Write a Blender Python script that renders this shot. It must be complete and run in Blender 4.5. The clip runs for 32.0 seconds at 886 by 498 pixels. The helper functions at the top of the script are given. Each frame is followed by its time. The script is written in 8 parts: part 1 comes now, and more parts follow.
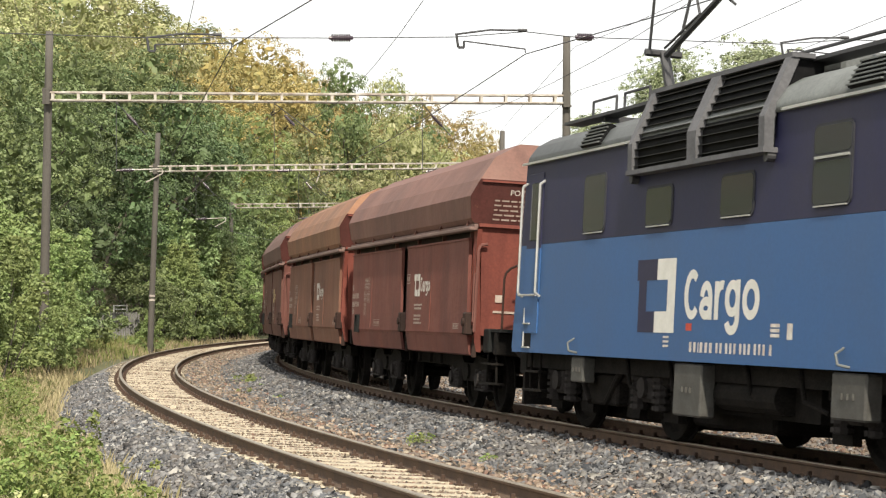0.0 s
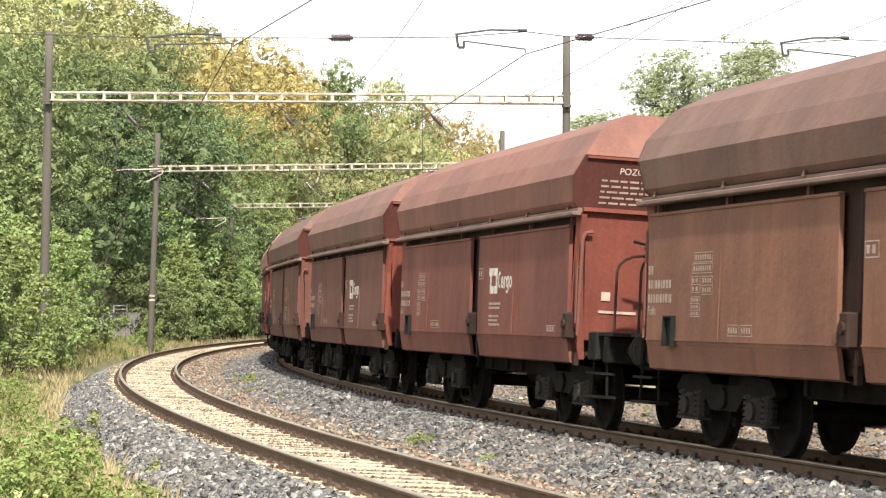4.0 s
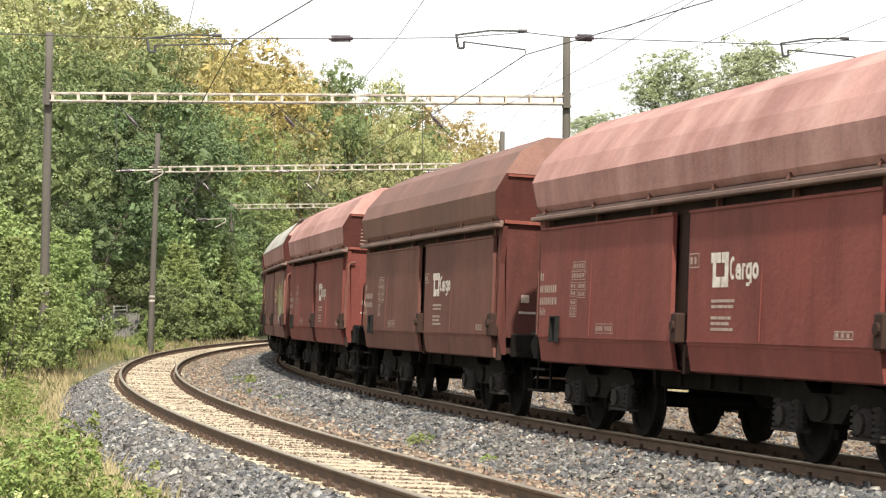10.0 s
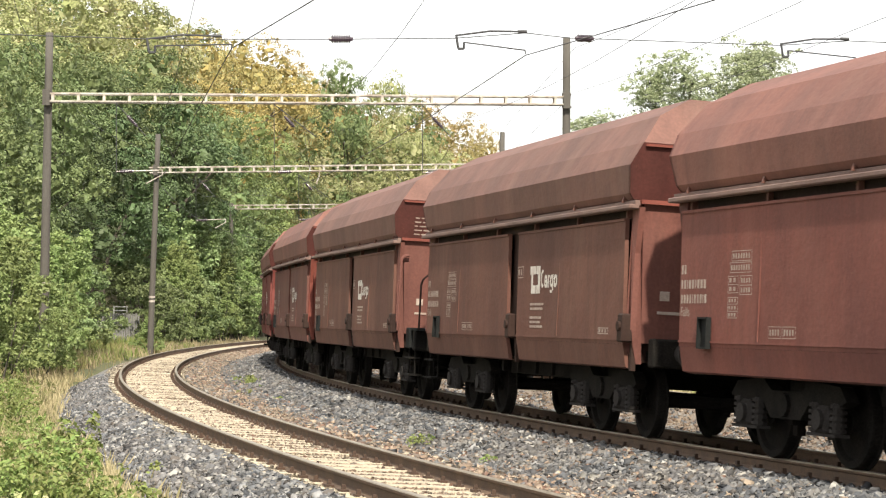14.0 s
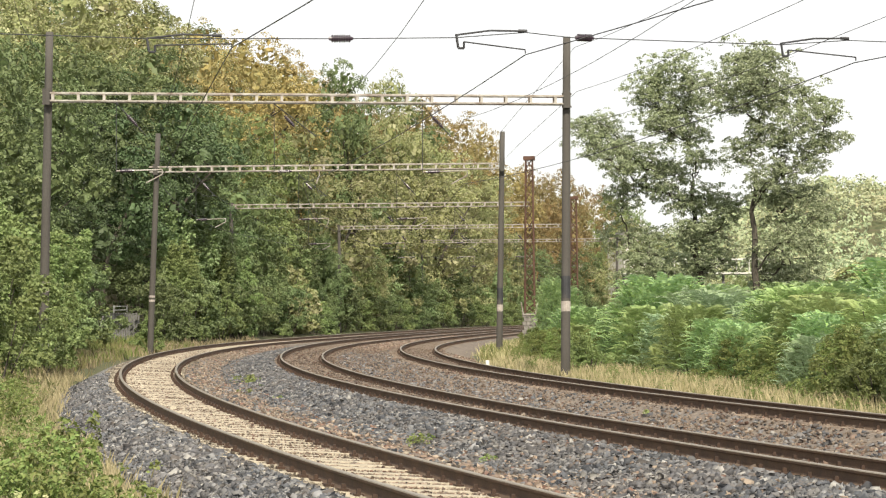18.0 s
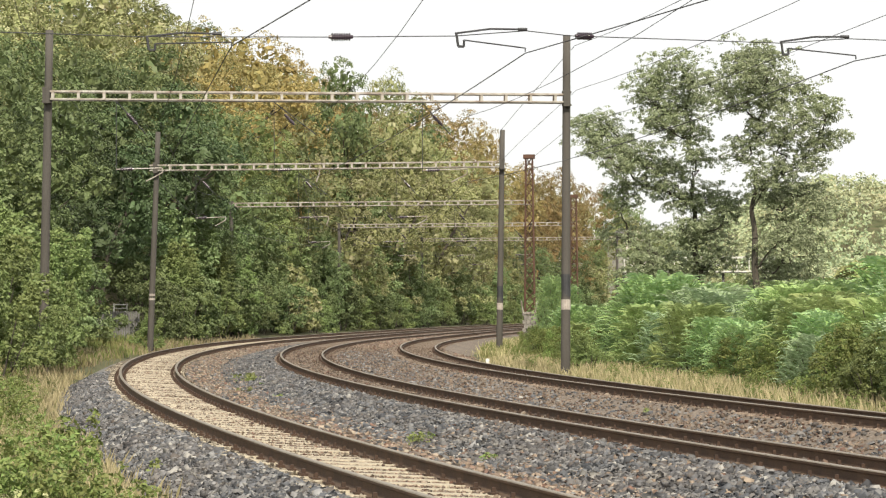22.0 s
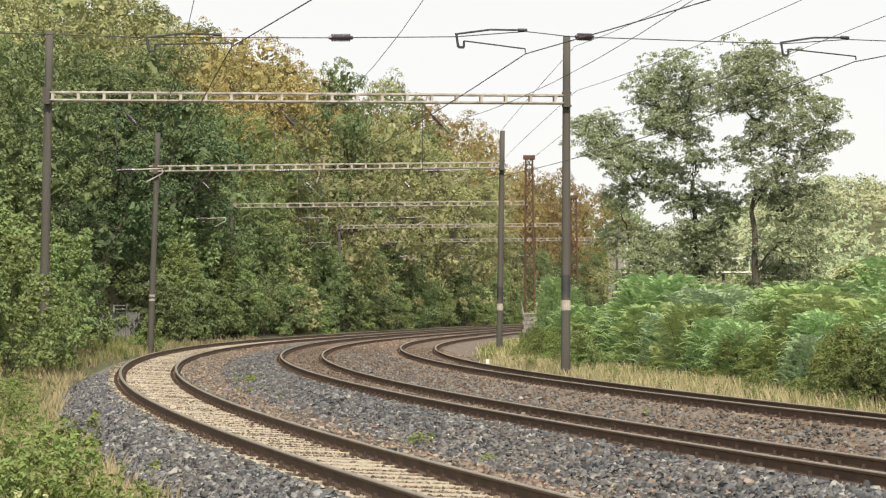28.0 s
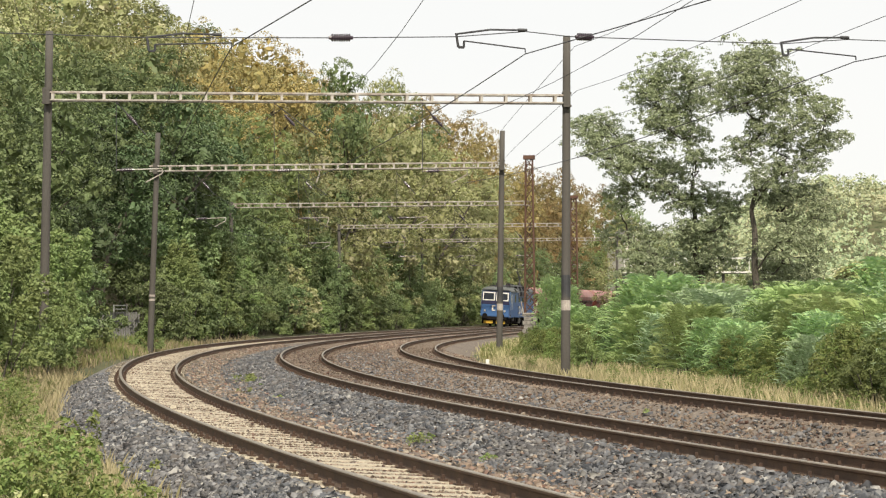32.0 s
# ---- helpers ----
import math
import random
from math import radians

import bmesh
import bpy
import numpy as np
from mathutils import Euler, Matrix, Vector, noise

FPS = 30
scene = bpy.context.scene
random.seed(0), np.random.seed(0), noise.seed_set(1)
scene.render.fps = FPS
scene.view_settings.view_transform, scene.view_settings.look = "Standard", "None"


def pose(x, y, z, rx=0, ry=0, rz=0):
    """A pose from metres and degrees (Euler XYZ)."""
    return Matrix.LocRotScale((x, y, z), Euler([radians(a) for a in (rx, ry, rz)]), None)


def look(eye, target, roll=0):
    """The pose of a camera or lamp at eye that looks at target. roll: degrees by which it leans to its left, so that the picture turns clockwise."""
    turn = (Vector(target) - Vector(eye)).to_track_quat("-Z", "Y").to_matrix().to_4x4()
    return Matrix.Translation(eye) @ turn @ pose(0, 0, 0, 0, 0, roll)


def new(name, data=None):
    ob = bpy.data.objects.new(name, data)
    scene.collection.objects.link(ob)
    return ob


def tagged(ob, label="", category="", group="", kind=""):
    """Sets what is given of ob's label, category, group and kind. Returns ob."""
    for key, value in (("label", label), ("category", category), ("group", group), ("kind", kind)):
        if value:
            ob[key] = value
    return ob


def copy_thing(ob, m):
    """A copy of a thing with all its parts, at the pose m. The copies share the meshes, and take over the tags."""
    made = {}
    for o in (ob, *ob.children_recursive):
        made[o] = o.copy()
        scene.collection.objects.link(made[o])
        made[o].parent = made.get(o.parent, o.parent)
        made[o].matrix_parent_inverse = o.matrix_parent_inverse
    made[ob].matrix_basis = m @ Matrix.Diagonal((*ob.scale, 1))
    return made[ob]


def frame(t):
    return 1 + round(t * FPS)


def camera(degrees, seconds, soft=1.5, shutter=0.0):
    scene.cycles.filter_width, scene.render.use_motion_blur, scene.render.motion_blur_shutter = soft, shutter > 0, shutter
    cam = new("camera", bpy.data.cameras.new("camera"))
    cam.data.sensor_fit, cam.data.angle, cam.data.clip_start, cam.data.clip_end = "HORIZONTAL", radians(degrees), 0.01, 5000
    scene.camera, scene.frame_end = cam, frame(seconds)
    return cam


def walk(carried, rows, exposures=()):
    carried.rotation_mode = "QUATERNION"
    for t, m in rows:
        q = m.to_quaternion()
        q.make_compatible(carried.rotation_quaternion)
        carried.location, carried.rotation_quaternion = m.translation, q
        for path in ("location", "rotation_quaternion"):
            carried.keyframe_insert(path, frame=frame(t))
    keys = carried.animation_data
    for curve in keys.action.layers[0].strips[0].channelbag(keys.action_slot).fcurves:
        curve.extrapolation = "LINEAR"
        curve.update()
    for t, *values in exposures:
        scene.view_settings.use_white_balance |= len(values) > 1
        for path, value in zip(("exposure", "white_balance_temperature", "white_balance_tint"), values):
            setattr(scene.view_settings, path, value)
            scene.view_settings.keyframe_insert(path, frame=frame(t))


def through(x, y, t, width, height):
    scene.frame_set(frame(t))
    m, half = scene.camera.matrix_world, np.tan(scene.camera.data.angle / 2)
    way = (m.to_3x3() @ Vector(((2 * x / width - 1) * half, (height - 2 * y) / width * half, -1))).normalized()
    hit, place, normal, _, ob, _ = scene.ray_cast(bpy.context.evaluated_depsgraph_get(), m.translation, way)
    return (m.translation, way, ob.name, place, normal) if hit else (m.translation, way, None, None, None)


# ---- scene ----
import collections

# ---------------------------------------------------------------- camera
EYE = (0.0, 0.0, 1.603)
PITCH, ROLL, LENS = 1.5964, -0.2112, 23.02
cam = camera(LENS, 32.0, soft=1.2, shutter=0.04)


def aim(extra):
    """The camera's pose, tilted up by a little more."""
    a = radians(PITCH + extra)
    return look(EYE, (0.0, 100 * math.cos(a), EYE[2] + 100 * math.sin(a)), ROLL)


TILT = ((0, 0.025), (3.5, 0.025), (6, 0.031), (9, 0.037), (11, 0.05), (13, 0.06), (14.5, 0.055), (17, 0.045), (19, 0.043), (21, 0.043),
        (22, 0.0), (25, 0.0), (26, 0.018), (32, 0.02))
EXPOSURE = ((0, 0.41), (1, 0.76), (2, 0.89), (3, 0.90), (6, 0.79), (9, 0.66), (11, 0.66), (14, 0.68), (17, 0.34), (19, 0.14), (23, 0.09), (25, 0.04), (28, 0.02), (32, 0.02))
walk(cam, [(t, aim(e)) for t, e in TILT], EXPOSURE)

# ---------------------------------------------------------------- world and sun
SUN_TO = Vector((0.08, -0.73, 0.68)).normalized()
world = bpy.data.worlds.new("sky")
scene.world = world
world.use_nodes = True
wn, wl = world.node_tree.nodes, world.node_tree.links
wn.clear()
w_sky = wn.new("ShaderNodeTexSky")
w_sky.sky_type, w_sky.sun_disc = "NISHITA", False
w_sky.sun_elevation = math.asin(SUN_TO.z)
w_sky.sun_rotation = math.atan2(SUN_TO.x, SUN_TO.y)
w_dim = wn.new("ShaderNodeVectorMath")
w_dim.operation = "SCALE"
w_dim.inputs["Scale"].default_value = 0.1
w_cloud = wn.new("ShaderNodeTexNoise")
w_cloud.inputs["Scale"].default_value, w_cloud.inputs["Detail"].default_value = 2.2, 6
w_ramp = wn.new("ShaderNodeValToRGB")
w_ramp.color_ramp.elements[0].position, w_ramp.color_ramp.elements[0].color = 0.3, (0.88, 0.88, 0.88, 1)
w_ramp.color_ramp.elements[1].position, w_ramp.color_ramp.elements[1].color = 0.62, (0.97, 0.97, 0.97, 1)
w_mix = wn.new("ShaderNodeMix")
w_mix.data_type = "RGBA"
w_mix.inputs[7].default_value = (1.0, 0.99, 0.96, 1)
w_bg = wn.new("ShaderNodeBackground")
w_bg.inputs["Strength"].default_value = 1.0
w_out = wn.new("ShaderNodeOutputWorld")
wl.new(w_sky.outputs[0], w_dim.inputs[0])
wl.new(w_cloud.outputs["Fac"], w_ramp.inputs[0])
wl.new(w_ramp.outputs[0], w_mix.inputs[0])
wl.new(w_dim.outputs[0], w_mix.inputs[6])
wl.new(w_mix.outputs[2], w_bg.inputs["Color"])
wl.new(w_bg.outputs[0], w_out.inputs["Surface"])
sun = new("sun", bpy.data.lights.new("sun", "SUN"))
sun.data.energy, sun.data.angle, sun.data.color = 5.0, radians(1.5), (1.0, 0.92, 0.76)
sun.matrix_world = look(tuple(SUN_TO * 200), (0, 0, 0))

# ---------------------------------------------------------------- the line of the railway
CX, CY, R2 = 272.609, 97.208, 278.334
TRACK = {1: 4.8416, 2: 0.0, 3: -4.6195}
CANT = math.atan(0.089 / 1.5)
S_MIN, S_MAX, DS = -900.0, 900.0, 0.5


def curvature(s):
    if s < -105:
        return 0.0
    if s < 30:
        return 1 / R2
    if s < 190:
        return 1 / R2 - 0.00256
    return 0.0


def make_line():
    """Points and headings of the middle track, every half metre."""
    n0 = int(-S_MIN / DS)
    count = int((S_MAX - S_MIN) / DS) + 1
    pts = np.zeros((count, 3))
    pts[n0] = (CX - R2, CY, 0.0)
    for step, rng in ((1, range(n0, count - 1)), (-1, range(n0, 0, -1))):
        x, y, th = pts[n0]
        for i in rng:
            k = curvature(S_MIN + (i + 0.5 * step) * DS) * DS * step
            mid = th + k / 2
            x += math.sin(mid) * DS * step
            y += math.cos(mid) * DS * step
            th += k
            pts[i + step] = (x, y, th)
    return pts


LINE = make_line()


def along(s):
    """x, y and heading of the middle track at s metres."""
    u = min(max((s - S_MIN) / DS, 0), len(LINE) - 1.001)
    i = int(u)
    return LINE[i] + (LINE[i + 1] - LINE[i]) * (u - i)


def at(off, s, z=0.0):
    """The place off metres outwards of the middle track."""
    x, y, th = along(s)
    return Vector((x - off * math.cos(th), y + off * math.sin(th), z))


def seat(off, s, z=0.0, cant=0.0, turn=0.0):
    """A pose on the line: local x points outwards, local y towards falling s (the way the trains run)."""
    x, y, th = along(s)
    m = Matrix.Translation(at(off, s, z)) @ Matrix.Rotation(math.pi - th, 4, "Z") @ Matrix.Rotation(turn, 4, "Z")
    return m @ Matrix.Rotation(-cant, 4, "Y")


def off_of(xy):
    """Offset and s of the nearest place on the line, for an array of points."""
    use = LINE[int((-220 - S_MIN) / DS):int((520 - S_MIN) / DS):8]
    s_use = np.arange(len(use)) * DS * 8 - 220
    out_o, out_s = np.zeros(len(xy)), np.zeros(len(xy))
    for a in range(0, len(xy), 4000):
        d = xy[a:a + 4000, None, :] - use[None, :, :2]
        i = (d ** 2).sum(2).argmin(1)
        dd = d[np.arange(len(i)), i]
        th = use[i, 2]
        out_o[a:a + 4000] = -dd[:, 0] * np.cos(th) + dd[:, 1] * np.sin(th)
        out_s[a:a + 4000] = s_use[i] + dd[:, 0] * np.sin(th) + dd[:, 1] * np.cos(th)
    return out_o, out_s


# ---------------------------------------------------------------- mesh helpers
def part(name, bm, material, parent=None, label=""):
    me = bpy.data.meshes.new(name)
    bm.to_mesh(me)
    bm.free()
    me.materials.append(material)
    ob = new(name, me)
    if parent is not None:
        ob.parent = parent
    if label:
        ob["label"] = label
    return ob


def raw(name, verts, faces, material, parent=None, smooth=False):
    me = bpy.data.meshes.new(name)
    me.from_pydata(verts, [], faces)
    me.materials.append(material)
    if smooth:
        me.shade_smooth()
    ob = new(name, me)
    if parent is not None:
        ob.parent = parent
    return ob


def quads(name, verts, nper, material, parent=None):
    """Many loose polygons with nper corners each, from one array of corners."""
    me = bpy.data.meshes.new(name)
    n = len(verts)
    me.vertices.add(n)
    me.vertices.foreach_set("co", np.ascontiguousarray(verts, dtype=np.float32).ravel())
    me.loops.add(n)
    me.loops.foreach_set("vertex_index", np.arange(n, dtype=np.int32))
    me.polygons.add(n // nper)
    me.polygons.foreach_set("loop_start", np.arange(0, n, nper, dtype=np.int32))
    me.update()
    me.validate()
    me.materials.append(material)
    if name is None:
        return me
    ob = new(name, me)
    if parent is not None:
        ob.parent = parent
    return ob


def box(bm, c, size, turn=None):
    m = Matrix.Translation(c)
    if turn is not None:
        m = m @ turn
    return bmesh.ops.create_cube(bm, size=1, matrix=m @ Matrix.Diagonal((*size, 1)))["verts"]


def rbox(bm, c, size, r=0.02, turn=None):
    """A box with bevelled edges."""
    vs = box(bm, c, size, turn)
    es = {e for v in vs for e in v.link_edges}
    bmesh.ops.bevel(bm, geom=list(es), offset=r, segments=1, affect="EDGES", profile=0.5)


def rod(bm, a, b, r, n=8, r2=None):
    """A round bar from a to b."""
    a, b = Vector(a), Vector(b)
    d = b - a
    m = Matrix.Translation((a + b) / 2) @ d.to_track_quat("Z", "Y").to_matrix().to_4x4()
    bmesh.ops.create_cone(bm, cap_ends=True, segments=n, radius1=r, radius2=r if r2 is None else r2, depth=d.length, matrix=m)


def pipe(bm, pts, r, n=6):
    for a, b in zip(pts[:-1], pts[1:]):
        rod(bm, a, b, r, n)


def tube(bm, pts, radii, n):
    """One round skin along a line of points, closed at both ends."""
    rings = []
    for i, p in enumerate(pts):
        d = pts[min(i + 1, len(pts) - 1)] - pts[max(i - 1, 0)]
        q = d.to_track_quat("Z", "Y")
        rings.append([bm.verts.new(p + q @ Vector((radii[i] * math.cos(2 * math.pi * k / n), radii[i] * math.sin(2 * math.pi * k / n), 0))) for k in range(n)])
    for u, v in zip(rings[:-1], rings[1:]):
        for k in range(n):
            bm.faces.new((u[k], u[(k + 1) % n], v[(k + 1) % n], v[k]))
    bm.faces.new(rings[0][::-1])
    bm.faces.new(rings[-1])


def prism(bm, poly, y0, y1):
    """A closed outline in x and z, drawn out along y."""
    v0 = [bm.verts.new((x, y0, z)) for x, z in poly]
    v1 = [bm.verts.new((x, y1, z)) for x, z in poly]
    n = len(poly)
    bm.faces.new(v0)
    bm.faces.new(v1[::-1])
    for i in range(n):
        bm.faces.new((v0[i], v1[i], v1[(i + 1) % n], v0[(i + 1) % n]))
    bmesh.ops.recalc_face_normals(bm, faces=bm.faces)


def empty(name):
    return new(name)


# ---------------------------------------------------------------- materials
def shade(name, base, rough=0.7, metal=0.0, vary=0.15, scale=3.0, fine=40.0, bump=0.1, second=None, spots=0.5, streak=None, emit=None):
    """Paint or mineral with broad stains and fine grain. second: the colour of the stains."""
    m = bpy.data.materials.new(name)
    m.use_nodes = True
    nt = m.node_tree
    b = nt.nodes["Principled BSDF"]
    tc = nt.nodes.new("ShaderNodeTexCoord")
    mp = nt.nodes.new("ShaderNodeMapping")
    nt.links.new(tc.outputs["Object"], mp.inputs["Vector"])
    if streak:
        mp.inputs["Scale"].default_value = streak
    n1 = nt.nodes.new("ShaderNodeTexNoise")
    n1.inputs["Scale"].default_value, n1.inputs["Detail"].default_value, n1.inputs["Roughness"].default_value = scale, 5, 0.6
    n2 = nt.nodes.new("ShaderNodeTexNoise")
    n2.inputs["Scale"].default_value, n2.inputs["Detail"].default_value = fine, 4
    nt.links.new(mp.outputs[0], n1.inputs["Vector"])
    nt.links.new(tc.outputs["Object"], n2.inputs["Vector"])
    r1 = nt.nodes.new("ShaderNodeValToRGB")
    e = r1.color_ramp.elements
    e[0].position, e[1].position = spots - 0.14, spots + 0.14
    c2 = second or tuple(c * (1 - 2 * vary) for c in base)
    e[0].color, e[1].color = (*base, 1), (*c2, 1)
    nt.links.new(n1.outputs["Fac"], r1.inputs[0])
    mul = nt.nodes.new("ShaderNodeMix")
    mul.data_type, mul.blend_type = "RGBA", "MULTIPLY"
    mul.inputs[0].default_value = 1.0
    r2 = nt.nodes.new("ShaderNodeValToRGB")
    q = r2.color_ramp.elements
    q[0].position, q[1].position = 0.3, 0.7
    q[0].color, q[1].color = (1 - vary, 1 - vary, 1 - vary, 1), (1 + vary, 1 + vary, 1 + vary, 1)
    nt.links.new(n2.outputs["Fac"], r2.inputs[0])
    nt.links.new(r1.outputs[0], mul.inputs[6])
    nt.links.new(r2.outputs[0], mul.inputs[7])
    nt.links.new(mul.outputs[2], b.inputs["Base Color"])
    b.inputs["Roughness"].default_value, b.inputs["Metallic"].default_value = rough, metal
    if bump:
        bp = nt.nodes.new("ShaderNodeBump")
        bp.inputs["Strength"].default_value, bp.inputs["Distance"].default_value = bump, 0.02
        nt.links.new(n2.outputs["Fac"], bp.inputs["Height"])
        nt.links.new(bp.outputs[0], b.inputs["Normal"])
    if emit:
        b.inputs["Emission Color"].default_value, b.inputs["Emission Strength"].default_value = (*emit[:3], 1), emit[3]
    return m


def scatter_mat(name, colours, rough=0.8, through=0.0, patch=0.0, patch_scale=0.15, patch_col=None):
    """Loose pieces (leaves, stones): each island takes its own colour out of a row of colours."""
    m = bpy.data.materials.new(name)
    m.use_nodes = True
    nt = m.node_tree
    b = nt.nodes["Principled BSDF"]
    g = nt.nodes.new("ShaderNodeNewGeometry")
    r = nt.nodes.new("ShaderNodeValToRGB")
    els = r.color_ramp.elements
    while len(els) < len(colours):
        els.new(0.5)
    for i, c in enumerate(colours):
        els[i].position, els[i].color = i / (len(colours) - 1), (*c, 1)
    nt.links.new(g.outputs["Random Per Island"], r.inputs[0])
    col = r.outputs[0]
    oi = nt.nodes.new("ShaderNodeObjectInfo")
    hs = nt.nodes.new("ShaderNodeHueSaturation")
    mr = nt.nodes.new("ShaderNodeMapRange")
    mr.inputs["To Min"].default_value, mr.inputs["To Max"].default_value = 0.75, 1.25
    nt.links.new(oi.outputs["Random"], mr.inputs["Value"])
    nt.links.new(mr.outputs[0], hs.inputs["Value"])
    mh = nt.nodes.new("ShaderNodeMapRange")
    mh.inputs["To Min"].default_value, mh.inputs["To Max"].default_value = 0.485, 0.515
    nt.links.new(oi.outputs["Random"], mh.inputs["Value"])
    if through:
        nt.links.new(mh.outputs[0], hs.inputs["Hue"])
    nt.links.new(col, hs.inputs["Color"])
    col = hs.outputs[0]
    if patch:
        tc = nt.nodes.new("ShaderNodeTexCoord")
        n = nt.nodes.new("ShaderNodeTexNoise")
        n.inputs["Scale"].default_value, n.inputs["Detail"].default_value = patch_scale, 3
        nt.links.new(tc.outputs["Object"], n.inputs["Vector"])
        rr = nt.nodes.new("ShaderNodeValToRGB")
        rr.color_ramp.elements[0].position, rr.color_ramp.elements[1].position = 0.45, 0.6
        nt.links.new(n.outputs["Fac"], rr.inputs[0])
        sc = nt.nodes.new("ShaderNodeMath")
        sc.operation = "MULTIPLY"
        sc.inputs[1].default_value = patch
        nt.links.new(rr.outputs[0], sc.inputs[0])
        mx = nt.nodes.new("ShaderNodeMix")
        mx.data_type = "RGBA"
        nt.links.new(sc.outputs[0], mx.inputs[0])
        nt.links.new(col, mx.inputs[6])
        mx.inputs[7].default_value = (*patch_col, 1)
        col = mx.outputs[2]
    nt.links.new(col, b.inputs["Base Color"])
    b.inputs["Roughness"].default_value = rough
    if through:
        b.inputs["Specular IOR Level"].default_value = 0.2
        tr = nt.nodes.new("ShaderNodeBsdfTranslucent")
        nt.links.new(col, tr.inputs["Color"])
        ms = nt.nodes.new("ShaderNodeMixShader")
        ms.inputs[0].default_value = through
        nt.links.new(b.outputs[0], ms.inputs[1])
        nt.links.new(tr.outputs[0], ms.inputs[2])
        nt.links.new(ms.outputs[0], nt.nodes["Material Output"].inputs["Surface"])
    return m


M_RUST = shade("rusty rail steel", (0.115, 0.07, 0.043), 0.8, 0.1, 0.2, 4, 60, 0.2, second=(0.075, 0.048, 0.033))
M_RAILTOP = shade("worn rail head", (0.30, 0.25, 0.19), 0.42, 0.6, 0.1, 6, 80, 0.05)
M_SAND = shade("sandy sleeper concrete", (0.44, 0.385, 0.295), 0.9, 0, 0.25, 1.8, 30, 0.5, second=(0.33, 0.285, 0.215))
M_SLEEPER = shade("dirty sleeper", (0.20, 0.15, 0.11), 0.9, 0, 0.25, 2, 30, 0.3, second=(0.13, 0.10, 0.08))
M_BED_GREY = shade("grey crushed stone", (0.135, 0.135, 0.14), 0.9, 0, 0.5, 0.8, 16, 1.0, second=(0.17, 0.155, 0.14))
M_BED_BROWN = shade("brown crushed stone", (0.17, 0.135, 0.105), 0.9, 0, 0.45, 0.7, 16, 1.0, second=(0.125, 0.10, 0.08))
M_BED_SAND = shade("sandy fine gravel", (0.21, 0.175, 0.13), 0.95, 0, 0.35, 1.2, 22, 0.8, second=(0.15, 0.125, 0.095))
M_SOIL = shade("ground under grass", (0.10, 0.085, 0.045), 1.0, 0, 0.3, 0.15, 4, 0.8, second=(0.07, 0.085, 0.03))
M_CONC = shade("weathered concrete mast", (0.088, 0.080, 0.071), 0.85, 0, 0.12, 1.5, 30, 0.2, second=(0.064, 0.057, 0.050), streak=(1, 1, 0.15))
M_CONC_LIGHT = shade("pale concrete band", (0.42, 0.37, 0.33), 0.85, 0, 0.15, 3, 30, 0.2)
M_PLINTH = shade("grey plinth stone", (0.27, 0.25, 0.225), 0.9, 0, 0.2, 3, 30, 0.3, second=(0.17, 0.155, 0.14))
M_FAST = shade("dark rusty rail clips", (0.045, 0.027, 0.019), 0.85, 0.1, 0.25, 6, 60, 0.2, second=(0.07, 0.04, 0.026))
M_BEAM = shade("pale galvanised lattice", (0.46, 0.44, 0.40), 0.6, 0.1, 0.1, 3, 40, 0.1, second=(0.24, 0.19, 0.155))
M_RUSTLAT = shade("rusty lattice steel", (0.121, 0.062, 0.042), 0.85, 0.1, 0.2, 3, 40, 0.2)
M_DARKSTEEL = shade("dark wire steel", (0.06, 0.06, 0.065), 0.6, 0.4, 0.1, 3, 40, 0.0)
M_PORC = shade("brown glazed insulator", (0.05, 0.035, 0.05), 0.25, 0, 0.1, 3, 40, 0.0)
M_BARK = shade("tree bark", (0.085, 0.07, 0.055), 0.95, 0, 0.3, 4, 25, 0.6, second=(0.055, 0.05, 0.04), streak=(1, 1, 0.3))

# ---------------------------------------------------------------- ground
def ground_z(o, s, x, y):
    """Height of the land: flat by the line, a wooded slope outside the curve, far hills."""
    z = np.full_like(o, -0.62)
    bank = np.clip((o - 7.3) / 3.0, 0, 1)
    z += bank * 0.55
    z += np.clip((-7.0 - o) / 1.5, 0, 1) * 0.15
    rise = np.clip((o - 17) / 12, 0, 1)
    far = np.clip((s + 45) / 40, 0, 1)
    far = far * np.clip((330 - s) / 60, 0, 1)
    z += far * rise * np.clip(o - 15, 0, 70) * 0.47
    z += 0.12 * np.sin(x * 0.9) * np.sin(y * 0.7) * np.clip((np.abs(o) - 8) / 4, 0, 1)
    z += 45 * np.exp(-(((x - 150) / 80) ** 2 + ((y - 830) / 170) ** 2))
    return z


def grow(name, cells, material):
    xs = np.array([-3000, -1500, -800, -450, -300, -220, *np.arange(-160, 161, 2.5), 175, 190, 205, 220, 240, 260, 290, 320, 400, 500, 800, 1500, 3000.0])
    ys = np.array([-3000, -1200, -500, -200, -100, *np.arange(-50, 331, 2.5), 370, 420, 480, 540, 600, 630, 660, 690, 715, 740, 760, 780, 800, 815, 830, 845, 860, 880, 900, 930, 980, 1100, 1500, 3000.0])
    gx, gy = np.meshgrid(xs, ys)
    xy = np.stack([gx.ravel(), gy.ravel()], 1)
    o, s = off_of(xy)
    z = ground_z(o, s, xy[:, 0], xy[:, 1])
    nx, ny = len(xs), len(ys)
    verts = np.column_stack([xy, z]).tolist()
    faces = [(j * nx + i, j * nx + i + 1, (j + 1) * nx + i + 1, (j + 1) * nx + i) for j in range(ny - 1) for i in range(nx - 1)]
    return raw(name, verts, faces, material, smooth=True)


